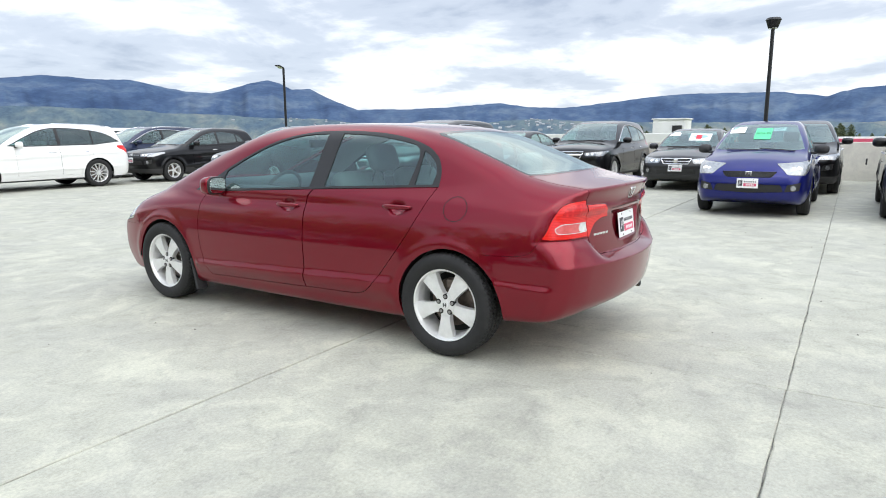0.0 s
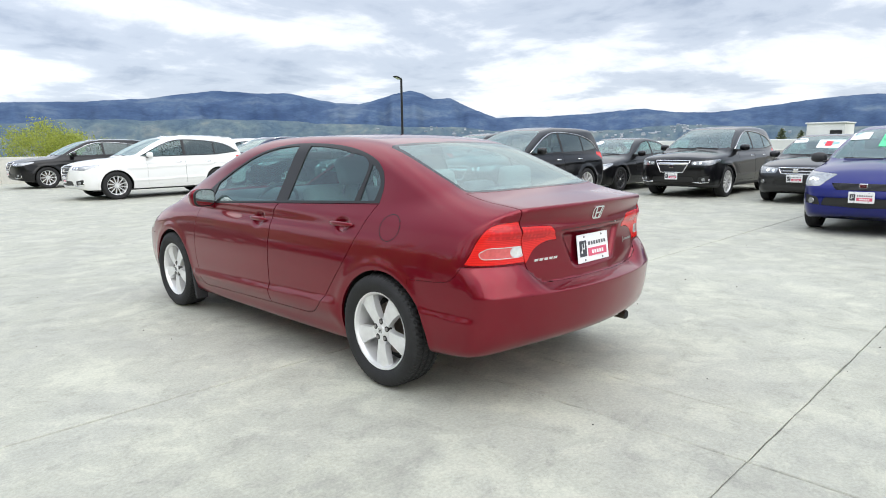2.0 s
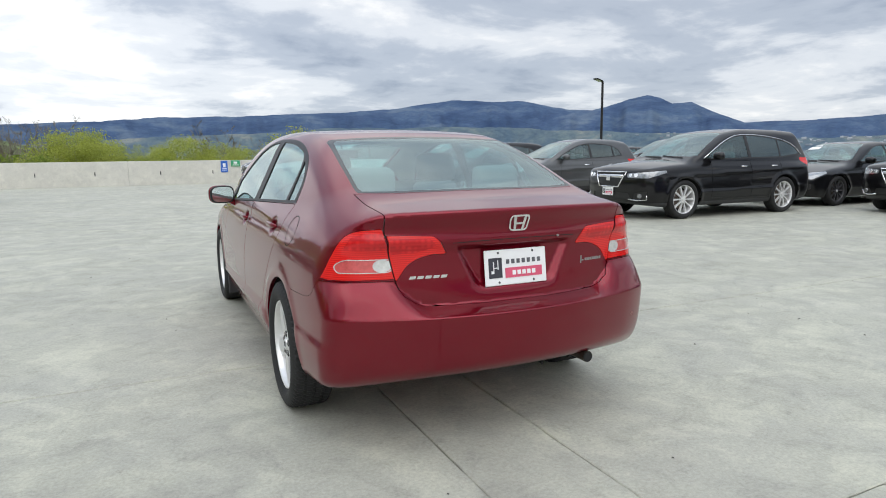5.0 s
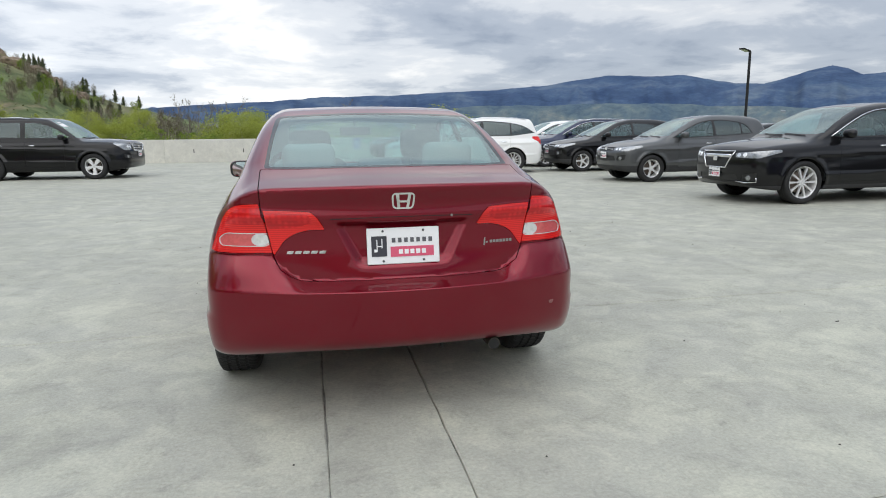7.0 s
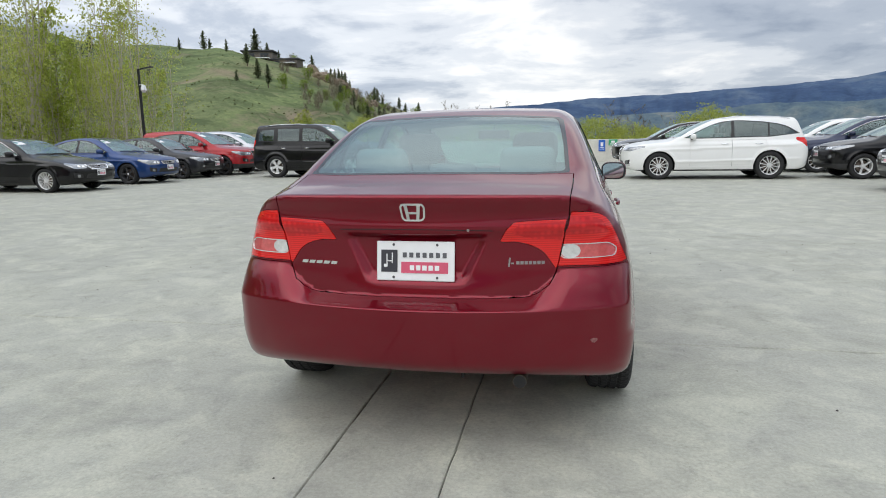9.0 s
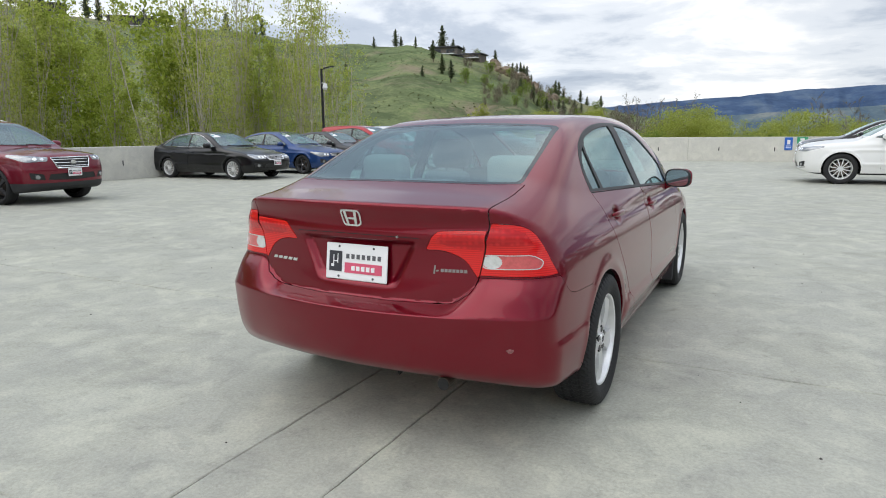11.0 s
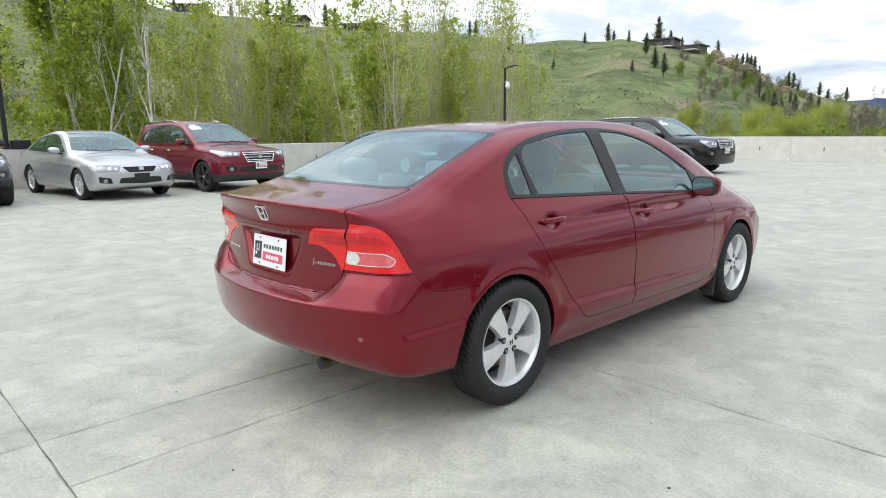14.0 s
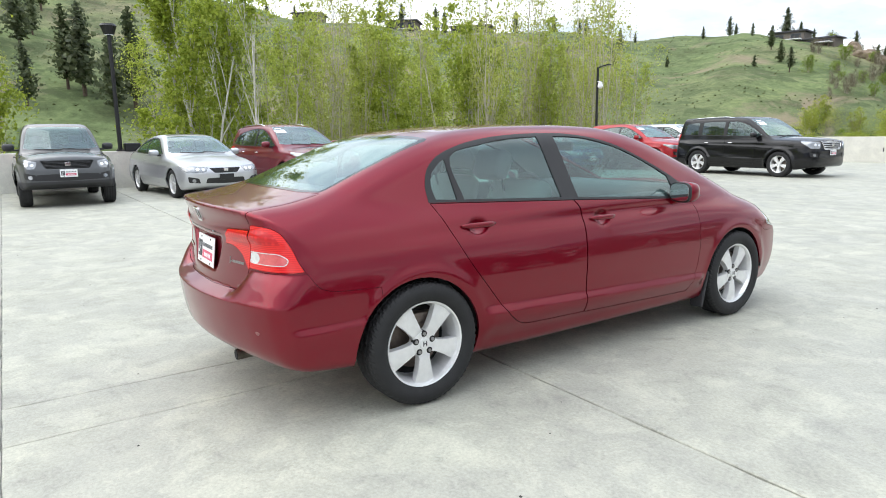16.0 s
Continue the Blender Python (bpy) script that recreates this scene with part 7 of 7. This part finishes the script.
def limbs(rnd, height, stems, spread, levels, up, first=0.2, thick=0.012):
    """Tapered limbs of a tree; returns bmesh-free verts and faces, and the limbs' ends."""
    vs, fs, tips = [], [], []

    def tube4(a, b, ra, rb):
        d = (b - a)
        if d.length < 1e-4:
            return
        d.normalize()
        s = d.orthogonal().normalized()
        t = d.cross(s)
        k, n = len(vs), 5 if ra > 0.03 else 3
        for p, r in ((a, ra), (b, rb)):
            for i in range(n):
                q = 2 * math.pi * i / n
                vs.append(p + (s * math.cos(q) + t * math.sin(q)) * r)
        for i in range(n):
            fs.append((k + i, k + (i + 1) % n, k + n + (i + 1) % n, k + n + i))

    def grow(p, d, length, r, level):
        segs = 4 if level == 0 else 3
        pts = [p]
        for i in range(segs):
            d = (d + Vector((rnd.gauss(0, 1), rnd.gauss(0, 1), 0)) * 0.07 + Vector((0, 0, up))).normalized()
            q = pts[-1] + d * length / segs
            tube4(pts[-1], q, r * (1 - i / segs * 0.75), r * (1 - (i + 1) / segs * 0.75))
            pts.append(q)
        tips.append((pts[-1], length * 0.2))
        if level < levels:
            nb = rnd.randint(6, 9) if level == 0 else rnd.randint(3, 5)
            for _ in range(nb):
                t = rnd.uniform(first if level == 0 else 0.25, 0.97)
                k = min(int(t * segs), segs - 1)
                q = pts[k].lerp(pts[k + 1], t * segs - k)
                side = Vector((rnd.gauss(0, 1), rnd.gauss(0, 1), 0)).normalized()
                nd = (d * (1 - spread) + side * spread + Vector((0, 0, 0.25))).normalized()
                tips.append((q + nd * length * 0.15, length * 0.16))
                grow(q, nd, length * rnd.uniform(0.28, 0.45) * (1.15 - 0.55 * t), max(r * 0.42 * (1.1 - 0.6 * t), 0.0125), level + 1)

    for i in range(stems):
        a = 2 * math.pi * i / stems + rnd.random()
        lean = 0.0 if stems == 1 else 0.13
        grow(Vector((math.cos(a) * 0.12 * (stems > 1), math.sin(a) * 0.12 * (stems > 1), -0.3)), Vector((math.cos(a) * lean, math.sin(a) * lean, 1)).normalized(), height * rnd.uniform(0.85, 1.05), height * thick, 0)
    return vs, fs, tips


def broad_tree(seed, label, height, stems, spread, levels, up, leaves, size, lspread, leaf, bark, first=0.2, thick=0.012):
    rnd = random.Random(seed)
    root = empty("tree", pose(0, 0, -60), label=label, category="tree")
    v, f, tips = limbs(rnd, height, stems, spread, levels, up, first, thick)
    mesh_ob("trunk", v, f, M[bark], root)
    if leaves:
        lv, lf = leaf_cloud(rnd, tips, leaves, size, lspread)
        mesh_ob("crown", lv, lf, M[leaf], root, smooth=False)
    return root


def willow_tree(seed, height, leaves):
    """A low rounded tree: spreading limbs under a dense dome of fine leaf with a lumpy edge."""
    rnd = random.Random(seed)
    root = empty("tree", pose(0, 0, -60), label="rounded yellow-green willow tree", category="tree")
    v, f, tips = limbs(rnd, height * 0.8, 4, 0.5, 2, 0.02, 0.1, 0.014)
    mesh_ob("trunk", v, f, M["twig"], root)
    centres = []
    for _ in range(90):
        u = Vector((rnd.gauss(0, 1), rnd.gauss(0, 1), rnd.gauss(0, 1))).normalized() * rnd.uniform(0.25, 1.0) ** 0.5
        centres.append((Vector((u.x * height * 0.42, u.y * height * 0.42, height * (0.60 + 0.38 * u.z))), rnd.uniform(0.5, 0.9)))
    lv, lf = leaf_cloud(rnd, centres, leaves, 0.060, 0.85)
    mesh_ob("crown", lv, lf, M["willow"], root, smooth=False)
    return root


def pine_tree(seed, height):
    rnd = random.Random(seed)
    root = empty("pine_tree", pose(0, 0, -60), label="dark green pine tree on the hillside", category="tree")
    part("trunk", tube((0, 0, -0.5), (0, 0, height * 0.95), height * 0.022, height * 0.004, 6), M["pine_bark"], root)
    vs, fs = [], []
    z, lean = height * 0.16, rnd.uniform(0, 6.28)
    while z < height:
        q = z / height
        rad = height * 0.27 * min(1.0, 3.0 * q) * (1 - q) ** 0.7 * rnd.uniform(0.8, 1.15) + 0.10
        for i in range(rnd.randint(7, 10)):
            a = rnd.uniform(0, 2 * math.pi) if rnd.random() < 0.7 else lean + rnd.gauss(0, 0.7)
            L = rad * rnd.uniform(0.35, 1.35)
            for j in range(4):
                t = (j + 0.6) / 4
                c = Vector((math.cos(a) * L * t, math.sin(a) * L * t, z + L * 0.10 * t + rnd.uniform(-0.15, 0.15)))
                s = 0.24 * rad ** 0.5 * (1.25 - 0.5 * t) * rnd.uniform(0.6, 1.3)
                u = Vector((rnd.gauss(0, 1), rnd.gauss(0, 1), rnd.gauss(0, 0.8))).normalized()
                w = u.orthogonal().normalized()
                k = len(vs)
                vs += [c - u * s, c + w * s * 0.7, c + u * s, c - w * s * 0.7 + Vector((0, 0, s * 0.3))]
                fs += [(k, k + 1, k + 2), (k, k + 2, k + 3)]
        z += height * 0.03
    mesh_ob("crown", vs, fs, M["needle"], root, smooth=False)
    return root


def bush(seed, label, rad, leaves, size, mat):
    rnd = random.Random(seed)
    root = empty("shrub", pose(0, 0, -60), label=label, category="shrub")
    v, f, tips = limbs(rnd, rad * 1.5, 5, 0.5, 1, 0.05, 0.1, 0.02)
    mesh_ob("woody_base", v, f, M["twig"], root)
    tips += [((rnd.gauss(0, 0.5) * rad, rnd.gauss(0, 0.5) * rad, abs(rnd.gauss(0.5, 0.35)) * rad), rad * 0.35) for _ in range(26)]
    lv, lf = leaf_cloud(rnd, tips, leaves, size, 0.75)
    mesh_ob("crown", lv, lf, M[mat], root, smooth=False)
    return root


def forest():
    rnd = random.Random(21)
    leafy = [broad_tree(s, "tall poplar tree in fresh green leaf", 12.5, 1, 0.34, 2, 0.10, 7600, 0.076, 0.95, "leaf", "bark", 0.16, 0.0085) for s in (1, 2, 3)]
    thin = [broad_tree(s, "slender tree with pale opening buds", 11.0, 2, 0.34, 2, 0.12, 5600, 0.062, 0.9, "leaf_thin", "twig", 0.15, 0.0062) for s in (11, 12, 13)]
    bare = [broad_tree(s, "pale-barked tree with fine twigs and a haze of buds", 12.0, 4, 0.25, 2, 0.12, 4200, 0.048, 0.95, "leaf_bud", "twig", 0.10, 0.0048) for s in (21, 22, 23)]
    birch = [broad_tree(s, "bare white-barked birch tree", 11.5, 1, 0.40, 3, 0.12, 0, 0, 0, "leaf", "bark", 0.2, 0.0095) for s in (31,)]
    willow = [willow_tree(41, 6.5, 15000), willow_tree(42, 6.0, 15000)]
    shrub = [bush(51, "low green shrub beyond the wall", 2.0, 7000, 0.042, "shrub"), bush(52, "bright yellow-green shrub beyond the wall", 1.8, 7000, 0.042, "willow"), bush(53, "dry brown leafless shrub beyond the wall", 1.8, 5000, 0.032, "dry")]
    round_bare = [broad_tree(s, "rounded leafless tree with brown-grey twigs", 7.0, 5, 0.55, 3, 0.04, 9000, 0.018, 1.1, "dry", "dry_bark", 0.12, 0.012) for s in (71, 72)]
    pine = [pine_tree(s, 8.0) for s in (61, 62, 63)]

    def put(kind, az, r, scale, dz=0.0, group="trees on the slope"):
        src = rnd.choice(kind)
        x, y = EYE.x + r * math.sin(radians(az)), EYE.y + r * math.cos(radians(az))
        ob = copy_thing(src, pose(x, y, land(x, y) - 0.3 + dz, 0, 0, rnd.uniform(0, 360)))
        ob.scale = (scale * rnd.uniform(0.85, 1.15), scale * rnd.uniform(0.85, 1.15), scale)
        ob["group"] = group
        return ob

    # the belt of trees just west of the deck
    for az in np.arange(-128, -34, 1.9):
        r = rnd.uniform(31, 40) if az > -60 else rnd.uniform(27, 36)
        a = az + rnd.uniform(-1, 1)
        if -89 < az < -77:
            continue
        if az < -84:
            kind = leafy if rnd.random() < 0.6 else thin
        elif az < -66:
            kind = leafy if rnd.random() < 0.75 else (birch if rnd.random() < 0.5 else thin)
        elif az < -56:
            kind = bare if rnd.random() < 0.6 else thin
        elif az < -50:
            kind = thin if rnd.random() < 0.7 else leafy
        else:
            kind = bare if rnd.random() < 0.62 else thin
        put(kind, a, r, rnd.uniform(1.15, 1.5) if kind is leafy else rnd.uniform(1.1, 1.42))
    put(birch, -66.5, 27, 1.35)
    for az in list(np.arange(-110, -66, 3.4)) + list(np.arange(-66, -36, 1.5)):
        if -89 < az < -79:
            continue
        put(thin if rnd.random() < 0.4 else bare, az + rnd.uniform(-1, 1), rnd.uniform(40, 58), rnd.uniform(1.0, 1.3))
    for az in np.arange(-112, -29, 1.7):
        put([shrub[0]] if rnd.random() < 0.6 else ([shrub[1]] if rnd.random() < 0.7 else [shrub[2]]), az + rnd.uniform(-0.8, 0.8), rnd.uniform(26, 46), rnd.uniform(0.9, 1.9), 0, "shrubs beyond the wall")
    # willows and brush north of the wall
    for az, r, s in ((-28, 70, 0.50), (-25.5, 74, 0.62), (-23.5, 68, 0.75), (-20.5, 74, 0.62), (-17.5, 76, 0.85), (-15.0, 84, 0.95), (-6.4, 80, 1.45), (-5.4, 84, 1.5), (-4.2, 82, 1.3), (-2.6, 78, 1.35), (0, 86, 1.25), (2.5, 95, 1.5), (7, 90, 1.3), (11.5, 80, 1.75), (13.0, 84, 1.5), (5, 104, 1.4), (16, 95, 1.3)):
        put(willow, az, r, s, 0, "willows north of the deck")
    for az, r, s in ((-12.8, 90, 0.85), (-11.6, 92, 0.95), (-10.6, 88, 1.0), (-9.6, 90, 1.3), (-8.8, 94, 0.95), (-7.8, 90, 0.95), (-16.5, 95, 1.0), (-6.6, 96, 1.4), (3.8, 98, 1.5), (6, 96, 1.4), (9, 98, 1.2)):
        put(round_bare, az, r, s, 0, "willows north of the deck")
    for i in range(70):
        put([shrub[rnd.choice((0, 0, 0, 1, 2))]], azb := rnd.uniform(-24, 18), rnd.uniform(60, 92), rnd.uniform(1.5, 2.5) if azb > -13 else rnd.uniform(0.8, 1.35), 0, "brush north of the deck")
    # pines along the crest and over the shoulder of the hill
    for az in np.arange(-100, -13, 2.6):
        if -46 < az < -34 and rnd.random() < 0.75:
            continue
        put(pine, az + rnd.uniform(-1.3, 1.3), rnd.uniform(150, 172) if az < -22 else rnd.uniform(155, 175), rnd.uniform(0.35, 0.95) if az < -24 else rnd.uniform(0.3, 0.6), 0, "pines on the hill")
    for i in range(34):
        put(pine, rnd.uniform(-104, -74), rnd.uniform(78, 145), rnd.uniform(0.8, 1.5), 0, "pines on the hill")
    for i in range(22):
        put(pine, rnd.uniform(-21, -12.5), rnd.uniform(120, 165), rnd.uniform(0.16, 0.42), 0, "pines on the hill")
    for i in range(15):
        put(pine, rnd.uniform(-44, -17), rnd.uniform(112, 155), rnd.uniform(0.22, 0.55), 0, "pines on the hill")
    # brush and small trees over the rocky shoulder of the hill
    for i in range(80):
        az = rnd.uniform(-25, -10)
        put([shrub[rnd.choice((0, 2, 2))]], az, rnd.uniform(100, 160), rnd.uniform(0.5, 1.0), 0, "brush on the hill")
    # conifers far to the east
    vs, fs = [], []
    crowns = [next(c for c in p.children if c.name.startswith("crown")).data for p in pine]
    shapes = [([v.co.copy() for v in me.vertices], [tuple(q.vertices) for q in me.polygons]) for me in crowns]
    for i in range(120):
        az, r, k = rnd.uniform(70, 100), rnd.uniform(190, 260), rnd.uniform(0.75, 1.45) * (0.7 if i % 3 else 1.0)
        pv, pf = shapes[i % 3]
        n = len(vs)
        vs += [(EYE.x + r * math.sin(radians(az)) + v.x * k * 1.25, EYE.y + r * math.cos(radians(az)) + v.y * k * 1.25, FLOOR + v.z * k) for v in pv]
        fs += [tuple(n + j for j in q) for q in pf]
    tagged(mesh_ob("far_woods", vs, fs, M["needle"], smooth=False), "dark line of conifers beyond the deck", "woods", kind="stuff")
    # the first of each kind stands in the belt itself
    spots = [(-100, 30), (-92, 29), (-96, 33), (-72, 33), (-62, 37), (-47, 36), (-57, 38), (-44, 40), (-39, 41), (-70, 35), (-17.5, 82), (-13.5, 98), (-75, 27), (-49, 29), (-60, 30), (-10.8, 97), (-7.2, 97), (-31, 163), (-27, 160), (-26, 158)]
    for ob, (az, r) in zip(leafy + thin + bare + birch + willow + shrub + round_bare + pine, spots):
        x, y = EYE.x + r * math.sin(radians(az)), EYE.y + r * math.cos(radians(az))
        ob.matrix_world = pose(x, y, land(x, y) - 0.3)
    for ob in pine:
        ob.scale = (0.6, 0.6, 0.6)


forest()


def hillside_brush():
    """Sagebrush tufts and bare patches over the grass slope, past counting."""
    rnd = random.Random(9)
    vs, fs = [], []
    for _ in range(3500):
        az, r = rnd.uniform(-100, -12), rnd.uniform(60, 160)
        x, y = EYE.x + r * math.sin(radians(az)), EYE.y + r * math.cos(radians(az))
        z, s = land(x, y), rnd.uniform(0.07, 0.22)
        for j in range(3):
            a = rnd.uniform(0, 6.28)
            k = len(vs)
            d, e = Vector((math.cos(a), math.sin(a), 0)) * s, Vector((-math.sin(a), math.cos(a), 0)) * s * 0.6
            c = Vector((x, y, z))
            vs += [c - d, c + e + Vector((0, 0, s * 0.7)), c + d, c - e + Vector((0, 0, s * 0.8))]
            fs += [(k, k + 1, k + 2), (k, k + 2, k + 3)]
    tagged(mesh_ob("hillside_brush", vs, fs, M["sage"], smooth=False), "scattered low sage tufts on the grass slope", "brush", kind="stuff")


hillside_brush()


def rock(seed, at, size, turn):
    """A weathered block of rock with broken faces."""
    rnd = random.Random(seed)
    bm = bmesh.new()
    bmesh.ops.create_icosphere(bm, subdivisions=3, radius=1.0)
    off = Vector((rnd.uniform(0, 50), rnd.uniform(0, 50), 0))
    for v in bm.verts:
        k = 1 + 0.35 * noise.noise(v.co * 1.1 + off) + 0.20 * noise.noise(v.co * 2.6 + off) + 0.10 * abs(noise.noise(v.co * 6 + off))
        v.co = Vector((v.co.x * size[0], v.co.y * size[1], v.co.z * size[2])) * k
    ob = part("rock", bm, M["rock"], None)
    ob.matrix_world = pose(*at, rnd.uniform(-12, 12), rnd.uniform(-12, 12), turn)
    tagged(ob, "brown weathered rock breaking through the hillside", "rock", "rocks on the hill")


M["rock"] = plain("brown_weathered_rock", (0.215, 0.165, 0.12), 0.95, 0, 0.5, 0.9, 0.4)
_r = random.Random(33)
for i in range(11):
    _az, _d = -22.4 + 0.52 * i + _r.uniform(-0.15, 0.15), _r.uniform(136, 150)
    _x, _y = EYE.x + _d * math.sin(radians(_az)), EYE.y + _d * math.cos(radians(_az))
    rock(i, (_x, _y, land(_x, _y) + 0.2), (_r.uniform(0.9, 1.9), _r.uniform(0.9, 1.6), _r.uniform(0.7, 1.7)), _r.uniform(0, 360))


# ---- lamp posts, signs, far buildings ----
def lamp_post(at, z0, top, head, label, turn=0):
    root = empty("lamp_post", pose(at[0], at[1], z0, 0, 0, turn), label=label, category="street lamp", group="lamp posts on the parapets")
    h = top - z0
    part("pole", tube((0, 0, 0), (0, 0, h - 0.05), 0.058, 0.050, 14), M["post"], root)
    part("base_plate", box((0, 0, 0.02), (0.26, 0.20, 0.04), 0.01), M["post"], root)
    for sx in (-0.1, 0.1):
        for sy in (-0.07, 0.07):
            part("anchor_bolt", tube((sx, sy, 0.03), (sx, sy, 0.07), 0.012, None, 6), M["steel"], root)
    if head == "arm":
        arm = part("arm", box((0.16, 0, h - 0.06), (0.36, 0.05, 0.035), 0.012, Euler((0, radians(-10), 0)).to_matrix()), M["post"], root)
        lum = part("luminaire", box((0.36, 0, h - 0.015), (0.46, 0.24, 0.05), 0.02, Euler((0, radians(-10), 0)).to_matrix(), 3), M["post"], root)
        part("lens", box((0.37, 0, h - 0.043), (0.34, 0.18, 0.008), 0.003, Euler((0, radians(-10), 0)).to_matrix()), M["lens_clear"], lum)
    else:
        lum = part("luminaire", tube((0, 0, h - 0.22), (0, 0, h), 0.13, 0.20, 20), M["post"], root)
        part("hood", tube((0, 0, h), (0, 0, h + 0.06), 0.215, 0.17, 20), M["post"], root)
        part("lens", tube((0, 0, h - 0.235), (0, 0, h - 0.215), 0.115, None, 18), M["lens_clear"], lum)
    return root


lamp_post((17.0, 19.77), 1.05, 4.34, "arm", "black lamp post with a flat tilted luminaire", 200)
lamp_post((17.0, 0.25), 1.05, 4.45, "round", "black lamp post with a round hooded luminaire", 0)
LC = lamp_post((-16.3, 20.02), 1.0, 4.18, "arm", "black lamp post with a flat luminaire and white camera", 10)
part("camera_bracket", box((0.10, -0.06, 2.52), (0.16, 0.03, 0.03), 0.006), M["white"], LC)
part("camera_dome", add_tube(tube((0.18, -0.06, 2.30), (0.18, -0.06, 2.50), 0.12, 0.07, 18), (0.18, -0.06, 2.22), (0.18, -0.06, 2.30), 0.06, 0.10, 18), M["white"], LC, "white security camera housing")
LD_ = lamp_post((-16.3, 1.05), 1.0, 4.30, "round", "black lamp post with a boxy hooded luminaire", 0)

part("bracket_box", box((0.0, 0.30, 0.10), (0.26, 0.42, 0.24), 0.03), M["post"], LD_)


def wall_sign(x, y, z, w, h, mat, label):
    root = empty("wall_sign", pose(x, y, z), label=label, category="sign")
    part("board", box((0, 0, 0), (w, 0.015, h), 0.004), mat, root)
    part("symbol", box((0, -0.0095, h * 0.12), (w * 0.4, 0.004, h * 0.34), 0.001), M["white"], root)
    for i in range(2):
        part("text_bar", box((0, -0.0095, -h * (0.18 + 0.13 * i)), (w * 0.66, 0.004, h * 0.05)), M["white"], root)


M["sign_blue"] = plain("blue_sign_enamel", (0.02, 0.12, 0.50), 0.35)
M["sign_green"] = plain("green_sign_enamel", (0.05, 0.35, 0.16), 0.35)
wall_sign(1.95, 27.87, 0.76, 0.30, 0.52, M["sign_blue"], "blue enamel sign on the parapet wall")
wall_sign(2.45, 27.87, 0.90, 0.40, 0.28, M["sign_green"], "small green sign on the parapet wall")


def far_house(at, w, d, h, turn, roof_over, label, storeys):
    root = empty("house", pose(*at, 0, 0, turn), label=label, category="house", group="houses on the hill")
    part("wall", box((0, 0, h / 2 - 1), (w, d, h + 2), 0.03), plain("brown_timber_cladding", (0.15, 0.13, 0.11), 0.8), root)
    part("roof", box((0, 0, h + 0.15), (w + roof_over, d + roof_over, 0.3), 0.05), plain("dark_roof", (0.045, 0.045, 0.05), 0.7), root)
    n = int(w / 2.2)
    for s in range(storeys):
        for i in range(n):
            hh = min(1.5, h * 0.62)
            win = part("window", box((-w / 2 + (i + 0.5) * w / n, -d / 2 - 0.03, h * 0.52), (w / n * 0.62, 0.08, hh), 0.02), M["alloy_dark"], root)
            part("pane", box((-w / 2 + (i + 0.5) * w / n, -d / 2 - 0.075, h * 0.52), (w / n * 0.54, 0.02, hh - 0.12)), M["frit"], win)
    part("balcony", box((w * 0.2, -d / 2 - 0.9, 2.7 if storeys > 1 else 0.2), (w * 0.5, 1.8, 0.18), 0.03), M["white"], root)
    for i in range(4):
        part("balcony_post", box((w * (-0.02 + 0.15 * i), -d / 2 - 1.7, 1.4 if storeys > 1 else -0.6), (0.14, 0.14, 2.7), 0.02), M["pine_bark"], root)


far_house((-67.0, 131.5, land(-67.0, 131.5) - 0.5), 6.2, 5, 1.7, 12, 0.9, "dark two-storey house with flat overhanging roof on the hill", 1)
far_house((-60.6, 131.5, land(-60.6, 131.5) - 0.4), 5.4, 4, 1.0, 4, 0.8, "low brown house with a wide roof on the hill", 1)
for az, r, w in ((-58, 160, 9), (-52, 163, 12), (-66, 158, 8)):
    x, y = EYE.x + r * math.sin(radians(az)), EYE.y + r * math.cos(radians(az))
    far_house((x, y, land(x, y) - 0.8), w * 0.8, 6, 2.2, -az * 0.8, 1.0, "dark house among pines along the crest", 1)


def far_east():
    """Pale roof walls and a stair tower on the next building."""
    m = plain("white_render", (0.74, 0.74, 0.72), 0.7, 0, 0.08, 0.5)
    root = empty("neighbour_building", pose(48, 12, 0), label="pale roof wall and stair tower of the next building", category="building")
    part("roof_wall", box((0, 3.0, -3.0), (0.4, 22, 8.7), 0.05), m, root)
    t = part("stair_tower", box((12, 0.8, -2.0), (3.0, 2.9, 9.2), 0.06), m, root)
    part("tower_cap", box((12, 0.8, 2.66), (3.2, 3.1, 0.12), 0.03), m, root)
    part("tower_door", box((10.46, 0.0, 1.2), (0.05, 0.9, 1.7), 0.01), M["trim"], t)
    r2 = empty("red_banded_building", pose(85, -2.6, 0), label="low white building with a red band", category="building")
    part("wall", box((0, 0, -3.0), (6, 9, 7.6), 0.05), m, r2)
    part("band", box((-3.03, 0, 0.35), (0.1, 9.05, 0.5), 0.02), M["pink"], r2)


far_east()
